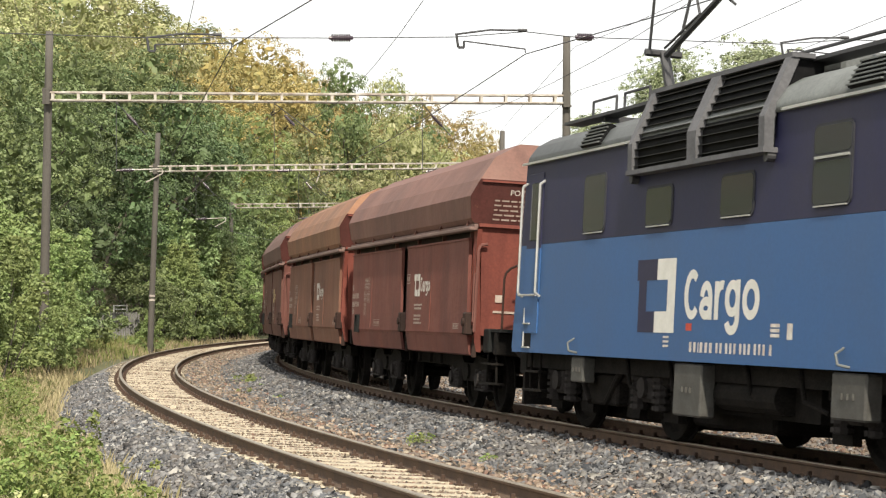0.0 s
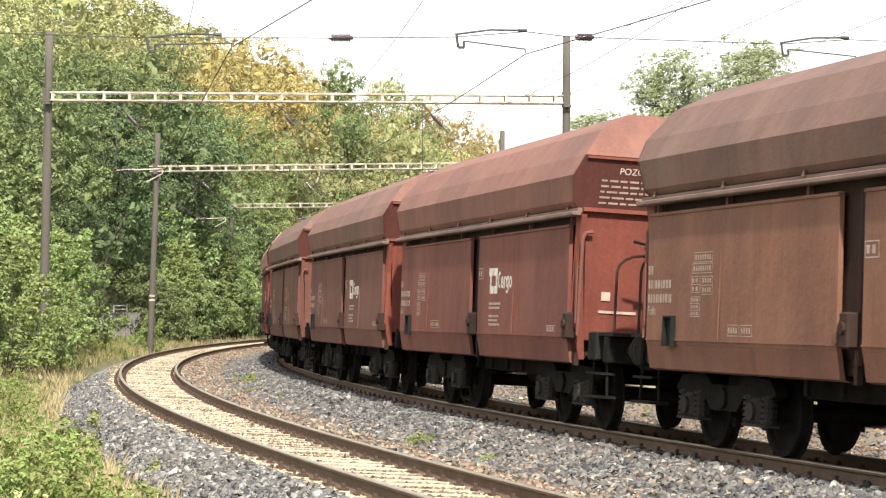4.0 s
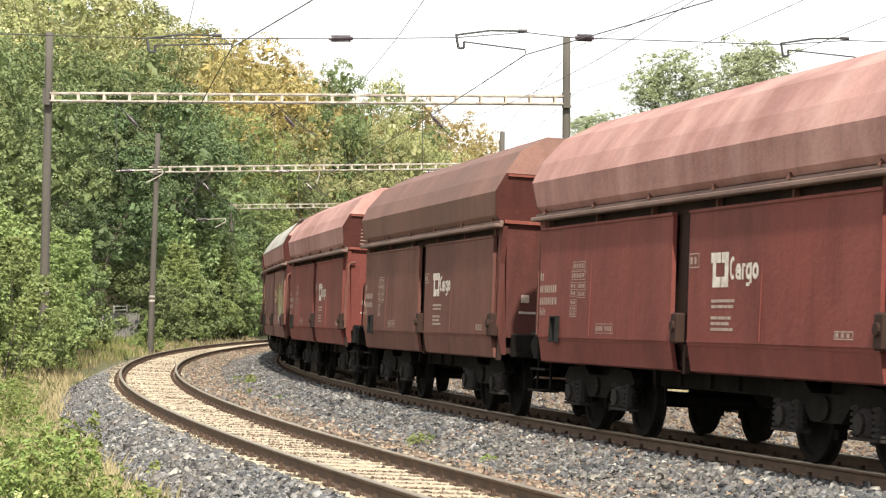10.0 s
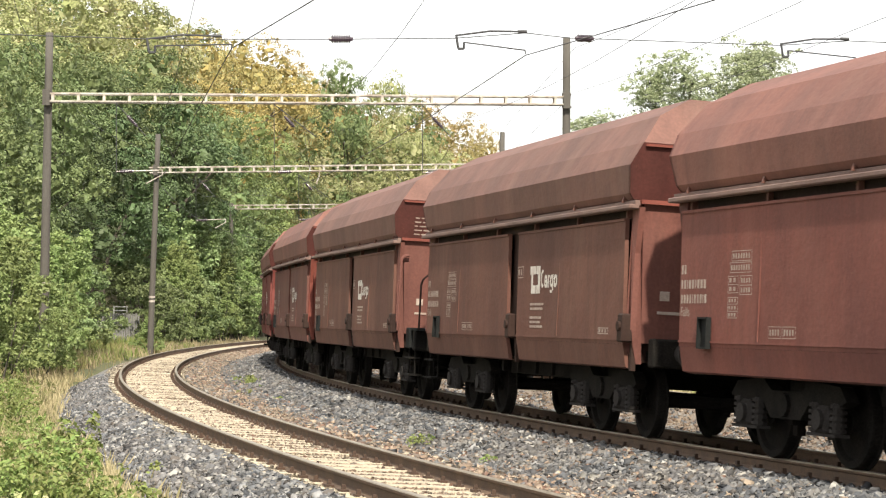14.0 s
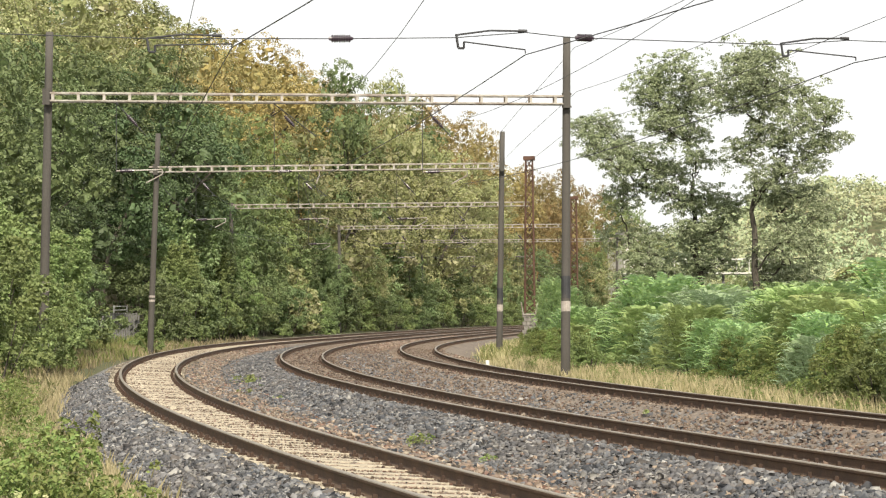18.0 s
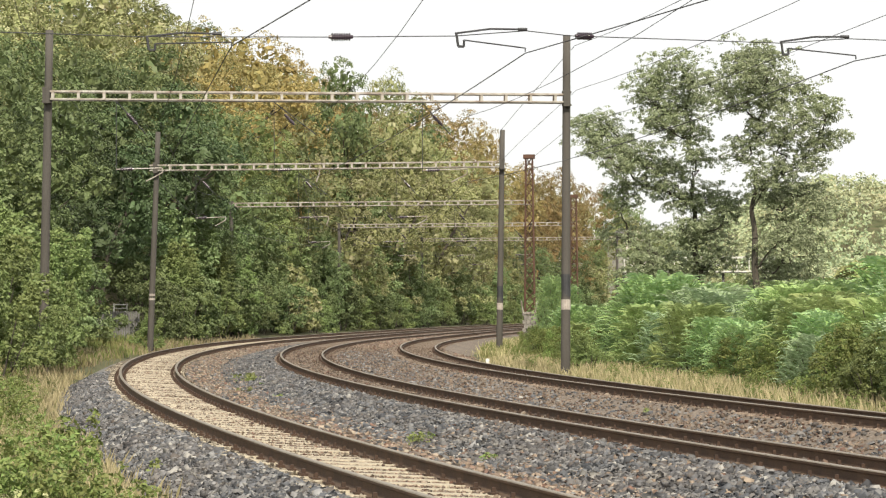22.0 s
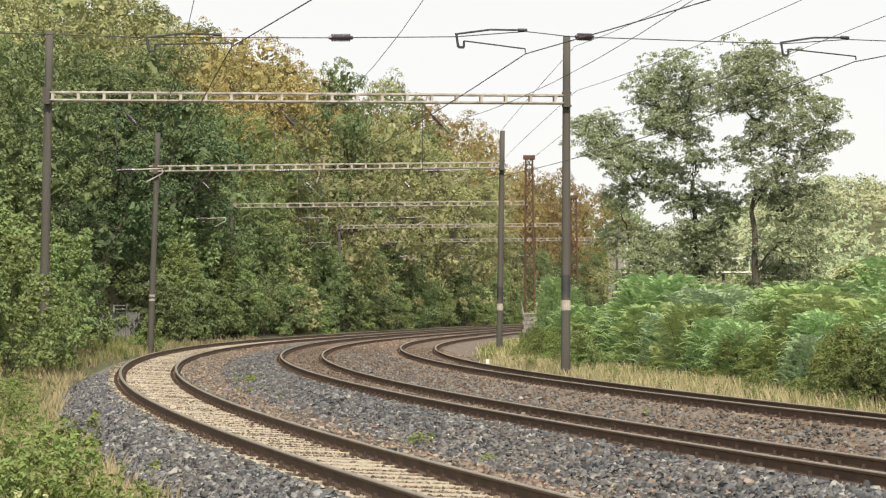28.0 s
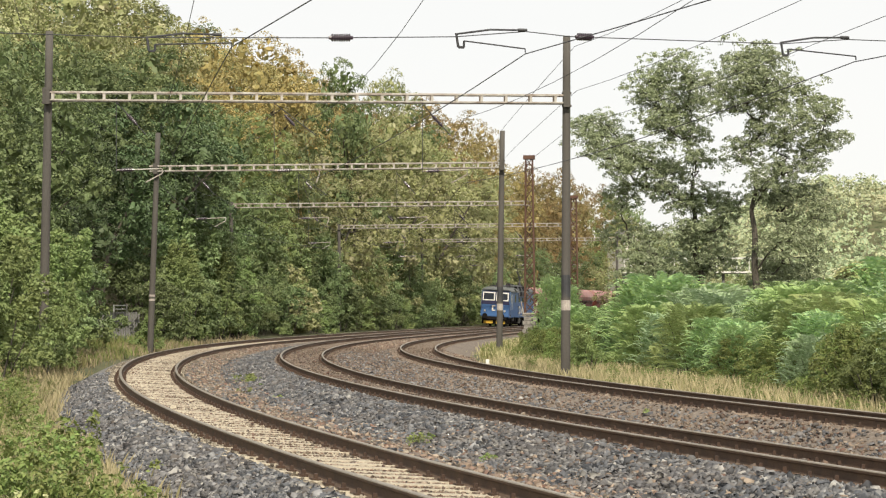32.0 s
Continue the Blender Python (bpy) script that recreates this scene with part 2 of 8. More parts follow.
ground = tagged(grow("ground", 0, M_SOIL), "grassy earth running out to wooded hills", "ground", kind="structure")


def height(x, y):
    o, s = off_of(np.array([[x, y]]))
    return float(ground_z(o, s, np.array([x]), np.array([y]))[0])


def strip(name, profile, s0, s1, ds, material, bumpy=0.0, seed=1):
    """A strip along the line with the cross-section profile, a row of (off, z)."""
    rnd = np.random.default_rng(seed)
    ss = np.arange(s0, s1 + ds / 2, ds)
    verts, faces = [], []
    k = len(profile)
    for s in ss:
        for o, z in profile:
            verts.append(at(o, s, z + rnd.uniform(-bumpy, bumpy)))
    for i in range(len(ss) - 1):
        for j in range(k - 1):
            a = i * k + j
            faces.append((a, a + 1, a + k + 1, a + k))
    return raw(name, verts, faces, material, smooth=True)


def cant_z(o):
    """Height of the canted plane of the nearest track at the offset o, at the level of the rail heads."""
    best = min(TRACK.values(), key=lambda c: abs(o - c))
    return max(-0.9, min(0.9, o - best)) * math.tan(CANT)


def fine(o0, o1, n, f):
    return [(o0 + (o1 - o0) * i / n, f(o0 + (o1 - o0) * i / n)) for i in range(n + 1)]


BED_END = 240
bed_near = strip("ballast_bed", [(7.6, -0.75), (7.2, -0.62), (6.75, -0.38), (6.35, -0.18), (5.98, -0.10), (5.88, -0.20)],
                 -150, BED_END, 1.0, M_BED_GREY, 0.012)
tagged(bed_near, "bank of grey crushed stone beside the outer track", "ballast", kind="structure")
bed_1 = strip("ballast_bed", fine(5.85, 3.83, 6, lambda o: cant_z(o) - 0.195), -150, BED_END, 1.0, M_BED_SAND, 0.008)
tagged(bed_1, "sandy fine gravel between the rails of the outer track", "ballast", kind="structure")
bed_12 = strip("ballast_bed", [(2.8, -0.33), (2.2, -0.26), (1.7, -0.13), (1.15, -0.095), (1.05, -0.17)], -150, BED_END, 1.0, M_BED_GREY, 0.012)
tagged(bed_12, "grey crushed stone heaped against the middle track", "ballast", kind="structure")
bed_1b = strip("ballast_bed", [(3.88, -0.27), (3.78, -0.20), (3.4, -0.24), (2.8, -0.33)], -150, BED_END, 1.0, M_BED_BROWN, 0.012)
tagged(bed_1b, "earthy brown gravel beside the outer track", "ballast", kind="structure")
bed_2 = strip("ballast_bed", fine(1.1, -1.1, 6, lambda o: cant_z(o) - 0.19), -150, BED_END, 1.0, M_BED_BROWN, 0.008)
tagged(bed_2, "brown stained gravel of the middle track", "ballast", kind="structure")
bed_23 = strip("ballast_bed", [(-1.05, -0.26), (-1.15, -0.195), (-1.7, -0.24), (-2.4, -0.31), (-3.0, -0.24), (-3.45, -0.10), (-3.55, -0.17)] + fine(-3.6, -5.7, 6, lambda o: cant_z(o) - 0.225) + [(-5.8, -0.20)]
                + [(-6.3, -0.36), (-6.9, -0.5), (-7.6, -0.7)], -150, BED_END, 1.0, M_BED_BROWN, 0.012)
tagged(bed_23, "brown stained gravel round the inner track", "ballast", kind="structure")


# ---------------------------------------------------------------- tracks
RAIL = [(-0.075, -0.172), (0.075, -0.172), (0.075, -0.160), (0.018, -0.140), (0.009, -0.125), (0.009, -0.05), (0.034, -0.035), (0.036, -0.012)]
RAIL += [(-x, z) for x, z in RAIL[:1:-1]]
HEAD = [(0.036, -0.012), (0.030, -0.002), (0.0, 0.001), (-0.030, -0.002), (-0.036, -0.012)]


def sweep(name, outline, off, s0, s1, ds, material, parent, closed):
    """An outline drawn along the canted track; the outline is (x outwards, z)."""
    ss = np.arange(s0, s1 + ds / 2, ds)
    base = min(TRACK.values(), key=lambda c: abs(off - c))
    lift = (off - base) * math.tan(CANT)
    verts, faces = [], []
    k = len(outline)
    for s in ss:
        for x, z in outline:
            verts.append(at(off + x, s, z + lift))
    last = k if closed else k - 1
    for i in range(len(ss) - 1):
        for j in range(last):
            a, b = i * k + j, i * k + (j + 1) % k
            faces.append((a, a + k, b + k, b))
    return raw(name, verts, faces, material, parent)


def track(number, sleeper_mat, far_mat):
    c = TRACK[number]
    thing = tagged(empty("railway_track"), {1: "curved railway track with rusty rails on sandy concrete sleepers",
                                           2: "curved middle railway track with dark rusty rails", 3: "curved inner railway track with rusty brown rails"}[number],
                   "railway track", "tracks of the line", "structure")
    for side in (0.75, -0.75):
        rail = sweep("rail", RAIL, c + side, -150, BED_END, 1.0, M_RUST, thing, True)
        sweep("rail_head", HEAD, c + side, -150, BED_END, 1.0, M_RAILTOP, rail, False)
    bm = bmesh.new()
    rbox(bm, (0, 0, -0.245), (2.42, 0.27, 0.15), 0.03)
    me = bpy.data.meshes.new("sleeper")
    bm.to_mesh(me)
    bm.free()
    me.materials.append(sleeper_mat)
    rnd = random.Random(number)
    for i in range(130):
        s = -88 + i * 0.61
        ob = new("sleeper", me)
        ob.parent = thing
        ob.matrix_basis = seat(c + rnd.uniform(-0.02, 0.02), s, 0.012 + rnd.uniform(-0.014, 0.006), CANT + rnd.uniform(-0.004, 0.004))
    far = bmesh.new()
    fix_v, fix_f = [], []
    for i in range(430):
        s = -88 + (130 + i) * 0.61
        if i < 300 and s < 150:
            box(far, at(c, s, -0.245 + 0.012), (2.5, 0.25, 0.14), seat(0, s, 0, CANT).to_3x3().to_4x4())
    for i in range(230):
        s = -88 + i * 0.61
        m = seat(c, s, 0, CANT)
        for x in (0.75, -0.75):
            for d in (0.105, -0.105):
                for z0, z1, hx, hy in ((-0.165, -0.135, 0.043, 0.05), (-0.135, -0.088, 0.02, 0.02)):
                    n = len(fix_v)
                    fix_v += [m @ Vector((x + d + a * hx, b * hy, z)) for z in (z0, z1) for a, b in ((-1, -1), (1, -1), (1, 1), (-1, 1))]
                    fix_f += [tuple(n + q for q in f) for f in ((4, 5, 6, 7), (0, 1, 5, 4), (1, 2, 6, 5), (2, 3, 7, 6), (3, 0, 4, 7))]
    part("sleeper", far, far_mat, thing)["kind"] = "stuff"
    raw("rail_fastener", fix_v, fix_f, M_FAST, thing)["kind"] = "stuff"
    return thing


track_outer = track(1, M_SAND, M_SAND)
track_middle = track(2, M_SLEEPER, M_SLEEPER)
track_inner = track(3, M_SLEEPER, M_SLEEPER)


# ---------------------------------------------------------------- masts, portals and wires
def mast(name, s, off, z0, z1, lean_x=0.0, lean_y=0.0, r0=0.15, r1=0.118, band=None, label="", material=None):
    """A tapered concrete mast; lean in metres at its top, in x and y."""
    thing = tagged(empty(name), label or "tall weathered concrete catenary mast", "catenary mast", "catenary masts")
    thing.matrix_basis = Matrix.Translation(at(off, s, z0))
    bm = bmesh.new()
    n, h = 14, z1 - z0
    rings = []
    for k in range(9):
        f = k / 8
        r = r0 + (r1 - r0) * f
        rings.append([bm.verts.new((lean_x * f + r * math.cos(2 * math.pi * i / n), lean_y * f + r * math.sin(2 * math.pi * i / n), h * f - 0.4 * (k == 0))) for i in range(n)])
    for a, b in zip(rings[:-1], rings[1:]):
        for i in range(n):
            f = bm.faces.new((a[i], a[(i + 1) % n], b[(i + 1) % n], b[i]))
            f.smooth = True
    bm.faces.new(rings[-1])
    part("shaft", bm, material or M_CONC, thing)
    if band:
        for z, hh, mat, nm in band:
            bm = bmesh.new()
            f = (z - z0) / h
            r = r0 + (r1 - r0) * f + 0.006
            rod(bm, (lean_x * f, lean_y * f, z - z0 - hh / 2), (lean_x * f, lean_y * f, z - z0 + hh / 2), r, 14)
            part(nm, bm, mat, thing)
    return thing


def portal_beam(s, o0, o1, z0, z1, posts, group="portal beams"):
    """A Vierendeel lattice beam across the tracks, from the offset o0 to o1."""
    a, b = at(o0, s, z0), at(o1, s, z1)
    thing = tagged(empty("portal_beam"), "pale galvanised ladder-like beam spanning the tracks between two masts", "portal beam", group)
    d = b - a
    thing.matrix_basis = Matrix.Translation(a) @ Matrix.Rotation(math.atan2(d.y, d.x), 4, "Z") @ Matrix.Rotation(-math.asin(d.z / d.length), 4, "Y")
    L = d.length
    for z, nm in ((0.115, "top_chord"), (-0.115, "bottom_chord")):
        for y in (-0.17, 0.17):
            bm = bmesh.new()
            box(bm, (L / 2, y, z), (L, 0.03, 0.045))
            box(bm, (L / 2, y + (0.03 if y < 0 else -0.03), z + (0.03 if z > 0 else -0.03)), (L, 0.06, 0.012))
            part(nm, bm, M_BEAM, thing)
    me = None
    for i in range(posts + 1):
        x = 0.3 + (L - 0.6) * i / posts
        bm = bmesh.new()
        for y in (-0.17, 0.17):
            box(bm, (0, y, 0), (0.08, 0.02, 0.20))
        box(bm, (0, 0, 0.115), (0.05, 0.32, 0.01))
        box(bm, (0, 0, -0.115), (0.05, 0.32, 0.01))
        if me is None:
            me = part("post", bm, M_BEAM, thing)
            me.location.x = x
        else:
            bm.free()
            ob = new("post", me.data)
            ob.parent = thing
            ob.location.x = x
    return thing


def clamp(parent, z, r, lean=0.0):
    bm = bmesh.new()
    for dz in (-0.2, 0.2):
        rod(bm, (lean, 0, z + dz - 0.03), (lean, 0, z + dz + 0.03), r + 0.02, 14)
    box(bm, (lean, -r - 0.04, z), (0.22, 0.06, 0.5))
    part("clamp", bm, M_CONC, parent)


def lattice_mast(s, off, z0, z1, w0, w1, plinth):
    """A rusty four-legged lattice mast on a stone plinth."""
    thing = tagged(empty("lattice_mast"), "rusty lattice catenary mast on a pale stone plinth", "catenary mast", "catenary masts")
    thing.matrix_basis = seat(off, s, z0)
    h = z1 - z0
    for sx in (1, -1):
        for sy in (1, -1):
            bm = bmesh.new()
            rod(bm, (sx * w0 / 2, sy * w0 / 2, plinth), (sx * w1 / 2, sy * w1 / 2, h), 0.045, 6)
            part("leg", bm, M_RUSTLAT, thing)
    n = 15
    for side in range(4):
        bm = bmesh.new()
        for i in range(n):
            f0, f1 = i / n, (i + 1) / n
            for flip in (1, -1):
                pts = []
                for f, e in ((f0, flip), (f1, -flip)):
                    w = w0 + (w1 - w0) * f
                    z = plinth + (h - plinth) * f
                    c = {0: (e * w / 2, w / 2), 1: (e * w / 2, -w / 2), 2: (w / 2, e * w / 2), 3: (-w / 2, e * w / 2)}[side]
                    pts.append((*c, z))
                rod(bm, pts[0], pts[1], 0.018, 4)
        part("bracing", bm, M_RUSTLAT, thing)
    bm = bmesh.new()
    box(bm, (0, 0, h), (w1 + 0.3, w1 + 0.2, 0.25))
    part("cap", bm, M_RUSTLAT, thing)
    rb = random.Random(8)
    rows = 8
    for row in range(rows):
        for col in range(3):
            for face in range(2):
                bm = bmesh.new()
                rbox(bm, ((col - 1) * 0.27 + (0.05 if row % 2 else -0.05) + rb.uniform(-0.01, 0.01), (face - 0.5) * 0.4, -0.2 + (plinth + 0.2) * (row + 0.5) / rows), (0.25, 0.38, (plinth + 0.2) / rows * 0.94), 0.015)
                part("plinth_stone", bm, M_PLINTH, thing)
    bm = bmesh.new()
    for sx in (1, -1):
        pipe(bm, [(sx * 0.52, 0.42, plinth + 0.7), (sx * 0.38, 0.42, plinth - 0.1)], 0.035)
    pipe(bm, [(-0.38, 0.42, plinth - 0.1), (0.38, 0.42, plinth - 0.1)], 0.035)
    part("guard_bracket", bm, M_BEAM, thing)
    return thing


PORTALS = [(-29.84, -8.0, 8.17, -0.45, 8.22, 8.21, 10.24, 20), (5.0, -8.3, 8.12, -0.45, 8.42, 8.32, 10.05, 24), (42.0, -8.3, 11.0, -0.45, 8.4, 8.4, 8.6, 22),
           (78.0, -8.3, 10.8, -0.45, 8.4, 8.4, 8.6, 20), (114.0, -8.3, 10.8, -0.45, 8.4, 8.4, 8.6, 20)]
LEANS = [((0.10, 0.14), (0.16, 0.22)), ((0.2, 0.2), (0.35, 0.3)), ((0, 0), (0, 0)), ((0, 0), (0, 0)), ((0, 0), (0, 0))]
for (ps, oi, oo, zb, zi, zo, zt, posts), (lean_i, lean_o) in zip(PORTALS, LEANS):
    for o, zz, lean in ((oi, zi, lean_i), (oo, zo, lean_o)):
        if ps > 40 and o < 0 and ps < 100:
            lattice_mast(ps, o, zb, 11.3 if ps < 60 else 10.6, 0.62, 0.42, 1.9)
            continue
        band = [(1.75, 0.32, M_CONC_LIGHT, "painted_band"), (2.35, 0.7, M_DARKSTEEL, "tar_band")] if o < 0 else [(z, 0.1, M_CONC_LIGHT, "painted_band") for z in ((2.5, 2.3) if ps < 0 else (2.35, 2.15))]
        mm = mast("catenary_mast", ps, o, zb, zt, lean[0], lean[1], 0.152, 0.118, band)
        clamp(mm, zz - zb, 0.135, lean[0] * 0.8)
    portal_beam(ps, oi, oo, zi, zo, posts)


# ---------------------------------------------------------------- wires
def wire(name, pts, r, label, material=None, parent=None):
    bm = bmesh.new()
    tube(bm, [Vector(p) for p in pts], [r] * len(pts), 5)
    ob = part(name, bm, material or M_DARKSTEEL, parent)
    if parent is None:
        tagged(ob, label, "overhead wire", "overhead wires")
    return ob


SUPPORTS = [-100.0, -64.0, -29.84, 5.0, 42.0, 78.0, 114.0, 150.0]
STAG = {1: (0.2, 0.06, -0.2, 0.2, -0.2, 0.2, -0.2, 0.2), 2: (-0.2, 0.32, 0.2, -0.2, 0.2, -0.2, 0.2, -0.2), 3: (0.2, -0.55, -0.2, 0.2, -0.2, 0.2, -0.2, 0.2)}
CARRY = {1: (9.0, 9.0, 7.5, 7.1, 7.05, 7.05, 7.05, 7.05), 2: (9.0, 9.0, 7.5, 7.1, 7.05, 7.05, 7.05, 7.05), 3: (8.4, 8.4, 7.6, 7.1, 7.05, 7.05, 7.05, 7.05)}
for k in (1, 2, 3):
    low, high = [], []
    for i in range(len(SUPPORTS) - 1):
        a, b = SUPPORTS[i], SUPPORTS[i + 1]
        for j in range(8):
            f = j / 8
            o = TRACK[k] + STAG[k][i] * (1 - f) + STAG[k][i + 1] * f - 4 * f * (1 - f) * 0.45
            s = a + (b - a) * f
            low.append(at(o, s, 5.58 - 4 * f * (1 - f) * (0.12, 0.2, 0.26)[k - 1]))
            high.append(at(o, s, CARRY[k][i] * (1 - f) + CARRY[k][i + 1] * f - 4 * f * (1 - f) * (0.95, 0.95, 0.5)[k - 1] * (1.0 if i < 2 else 0.8)))
    line = tagged(empty("catenary"), "contact wire hung by droppers from a sagging messenger wire", "overhead wire", "overhead wires")
    wire("contact_wire", low, 0.009, "", None, line)
    wire("messenger_wire", high, 0.008, "", None, line)
    for a, b in [q for i, q in enumerate(zip(low, high)) if i >= 16 and i % 8 in (2, 4, 6)]:
        wire("dropper", [a, b], 0.004, "", None, line)
for o, z, sag, r in ((-8.35, 9.9, 0.55, 0.009), (-8.4, 8.5, 0.42, 0.008), (-8.3, 7.4, 0.4, 0.007), (8.1, 9.4, 0.5, 0.008)):
    pts = []
    for i in range(len(SUPPORTS) - 1):
        a, b = SUPPORTS[i], SUPPORTS[i + 1]
        for j in range(6):
            f = j / 6
            pts.append(at(o, a + (b - a) * f, z - 4 * f * (1 - f) * sag - (0.0 if a < 0 else 0.3)))
    wire("feeder_wire", pts, r, "thin feeder wire strung between the tops of the masts")


def insulator(parent, a, b, r=0.075, n=7):
    bm = bmesh.new()
    a, b = Vector(a), Vector(b)
    steps = [(-0.12, 0.45)]
    for i in range(n):
        steps += [((i + 0.18) / n, 0.5), ((i + 0.26) / n, 0.95), ((i + 0.5) / n, 1.0), ((i + 0.74) / n, 0.95), ((i + 0.82) / n, 0.5)]
    steps.append((1.12, 0.45))
    tube(bm, [a.lerp(b, f) for f, _ in steps], [r * q for _, q in steps], 10)
    return part("insulator", bm, M_PORC, parent, "brown ribbed insulator")


# the cross-span in the foreground with its three registration arms
span = tagged(empty("cross_span"), "cross-span wire with ribbed insulators over all three tracks", "overhead wire", "overhead wires")
SP = -64.0
line_pts = [at(10.6, SP, 5.72), at(6.19, SP, 5.69), at(3.4, SP, 5.755), at(1.44, SP, 5.82), at(0.31, SP, 5.93), at(-0.4, SP, 5.87), at(-3.9, SP, 5.84), at(-5.06, SP, 5.94), at(-8.4, SP, 5.9)]
wire("span_wire", line_pts, 0.008, "", None, span)
insulator(span, at(3.38, SP, 5.757), at(3.08, SP, 5.765), 0.062, 8)
insulator(span, at(-0.52, SP, 5.87), at(-0.76, SP, 5.87), 0.062, 8)
for o in (10.6, -8.4):
    mast("catenary_mast", SP, o, -0.45, 9.8, 0, 0, 0.152, 0.118)
for o0, z0, o1, z1, o2, z2 in ((6.19, 5.69, 5.07, 5.76, 4.9, 5.58), (1.44, 5.86, 0.31, 5.95, 0.32, 5.60), (-3.9, 5.86, -5.06, 5.97, -5.2, 5.61)):
    arm = tagged(empty("registration_arm"), "dark steel registration arm holding a contact wire", "registration arm", "registration arms")
    bm = bmesh.new()
    pipe(bm, [at(o0, SP, z0), at((o0 + o1) / 2, SP, (z0 + z1) / 2 + 0.04), at(o1, SP, z1)], 0.015)
    part("upper_tube", bm, M_DARKSTEEL, arm)
    bm = bmesh.new()
    pipe(bm, [at(o0 - 0.02, SP, z0), at(o0 - 0.05, SP, z0 - 0.2), at(o0 - 0.14, SP, z0 - 0.2), at(o0 - 0.14, SP, z0 - 0.1)], 0.02)
    part("bracket", bm, M_DARKSTEEL, arm)
    bm = bmesh.new()
    pipe(bm, [at(o0 - 0.14, SP, z0 - 0.1), at(o2, SP, z2 + 0.06), at(o2, SP, z2)], 0.011)
    part("steady_arm", bm, M_DARKSTEEL, arm)
    bm = bmesh.new()
    rod(bm, at(o1 + 0.12, SP, z1), at(o1 - 0.02, SP, z1), 0.026, 8)
    part("clamp", bm, M_DARKSTEEL, arm)

# hangers under the portal beams
for (ps, oi, oo, zb, zi, zo, zt, posts) in PORTALS:
    for k in (1, 2, 3):
        c = TRACK[k]
        h = tagged(empty("catenary_hanger"), "hanger with brown insulators and a steady arm under a portal beam", "catenary hanger", "catenary hangers")
        st = 0.2 if k != 2 else -0.2
        bm = bmesh.new()
        pipe(bm, [at(c + 1.1, ps, 8.2), at(c + 1.1, ps, 5.9)], 0.012)
        part("drop_rod", bm, M_DARKSTEEL, h)
        bm = bmesh.new()
        pipe(bm, [at(c + 1.1, ps, 8.05), at(c + st, ps, 7.05)], 0.015)
        part("stay", bm, M_DARKSTEEL, h)
        insulator(h, at(c + 0.75, ps, 7.65), at(c + 0.5, ps, 7.38), 0.07, 6)
        bm = bmesh.new()
        pipe(bm, [at(c + 1.1, ps, 5.95), at(c - 0.3, ps, 6.0), at(c - 0.3, ps, 5.85), at(c + st, ps, 5.58)], 0.02)
        part("steady_arm", bm, M_BEAM, h)
        insulator(h, at(c + 0.95, ps, 5.95), at(c + 0.6, ps, 5.965), 0.07, 6)

# ---------------------------------------------------------------- vegetation
def leaf_cloud(rng, centres, radii, count, size, flat=0.1, fan=2.5, per=12):
    """Leaves in small sprays: flat, drooping fans that stand on the upper and outer shells of many lobes."""
    n = max(1, count // per)
    w = radii ** 1.4
    pick = rng.choice(len(centres), n, p=w / w.sum())
    d = rng.normal(size=(n, 3))
    d /= np.linalg.norm(d, axis=1)[:, None]
    d[:, 2] = np.where(d[:, 2] < -0.25, -d[:, 2], d[:, 2])
    rad = radii[pick] * (0.84 + 0.24 * rng.random(n))
    tip = centres[pick] + d * rad[:, None] * np.array([1, 1, 0.8])
    axis = d + np.array([0, 0, 0.35 + flat]) + rng.normal(size=(n, 3)) * 0.3
    axis /= np.linalg.norm(axis, axis=1)[:, None]
    k = np.repeat(np.arange(n), per)
    m = n * per
    ax = axis[k]
    ref = rng.normal(size=(m, 3))
    out = ref - ax * np.sum(ref * ax, 1)[:, None]
    out /= np.linalg.norm(out, axis=1)[:, None]
    q = np.sqrt(rng.random(m)) * size * fan * (0.7 + 0.6 * rng.random(n))[k]
    pos = tip[k] + out * q[:, None] - ax * (q * q / (size * fan) * 0.45)[:, None] + rng.normal(size=(m, 3)) * size * 0.35
    nrm = ax + out * (q / (size * fan))[:, None] * 0.45 + rng.normal(size=(m, 3)) * 0.45
    nrm /= np.linalg.norm(nrm, axis=1)[:, None]
    u = out + rng.normal(size=(m, 3)) * 0.6
    u -= nrm * np.sum(u * nrm, 1)[:, None]
    u /= np.linalg.norm(u, axis=1)[:, None] + 1e-9
    v = np.cross(nrm, u)
    sz = size * (0.6 + 0.8 * rng.random(m))[:, None]
    droop = nrm * sz * -0.18
    a, b = pos - u * sz + droop, pos - v * sz * 0.55
    c, e = pos + u * sz + droop, pos + v * sz * 0.55
    return np.stack([a, b, c, e], 1).reshape(-1, 3)


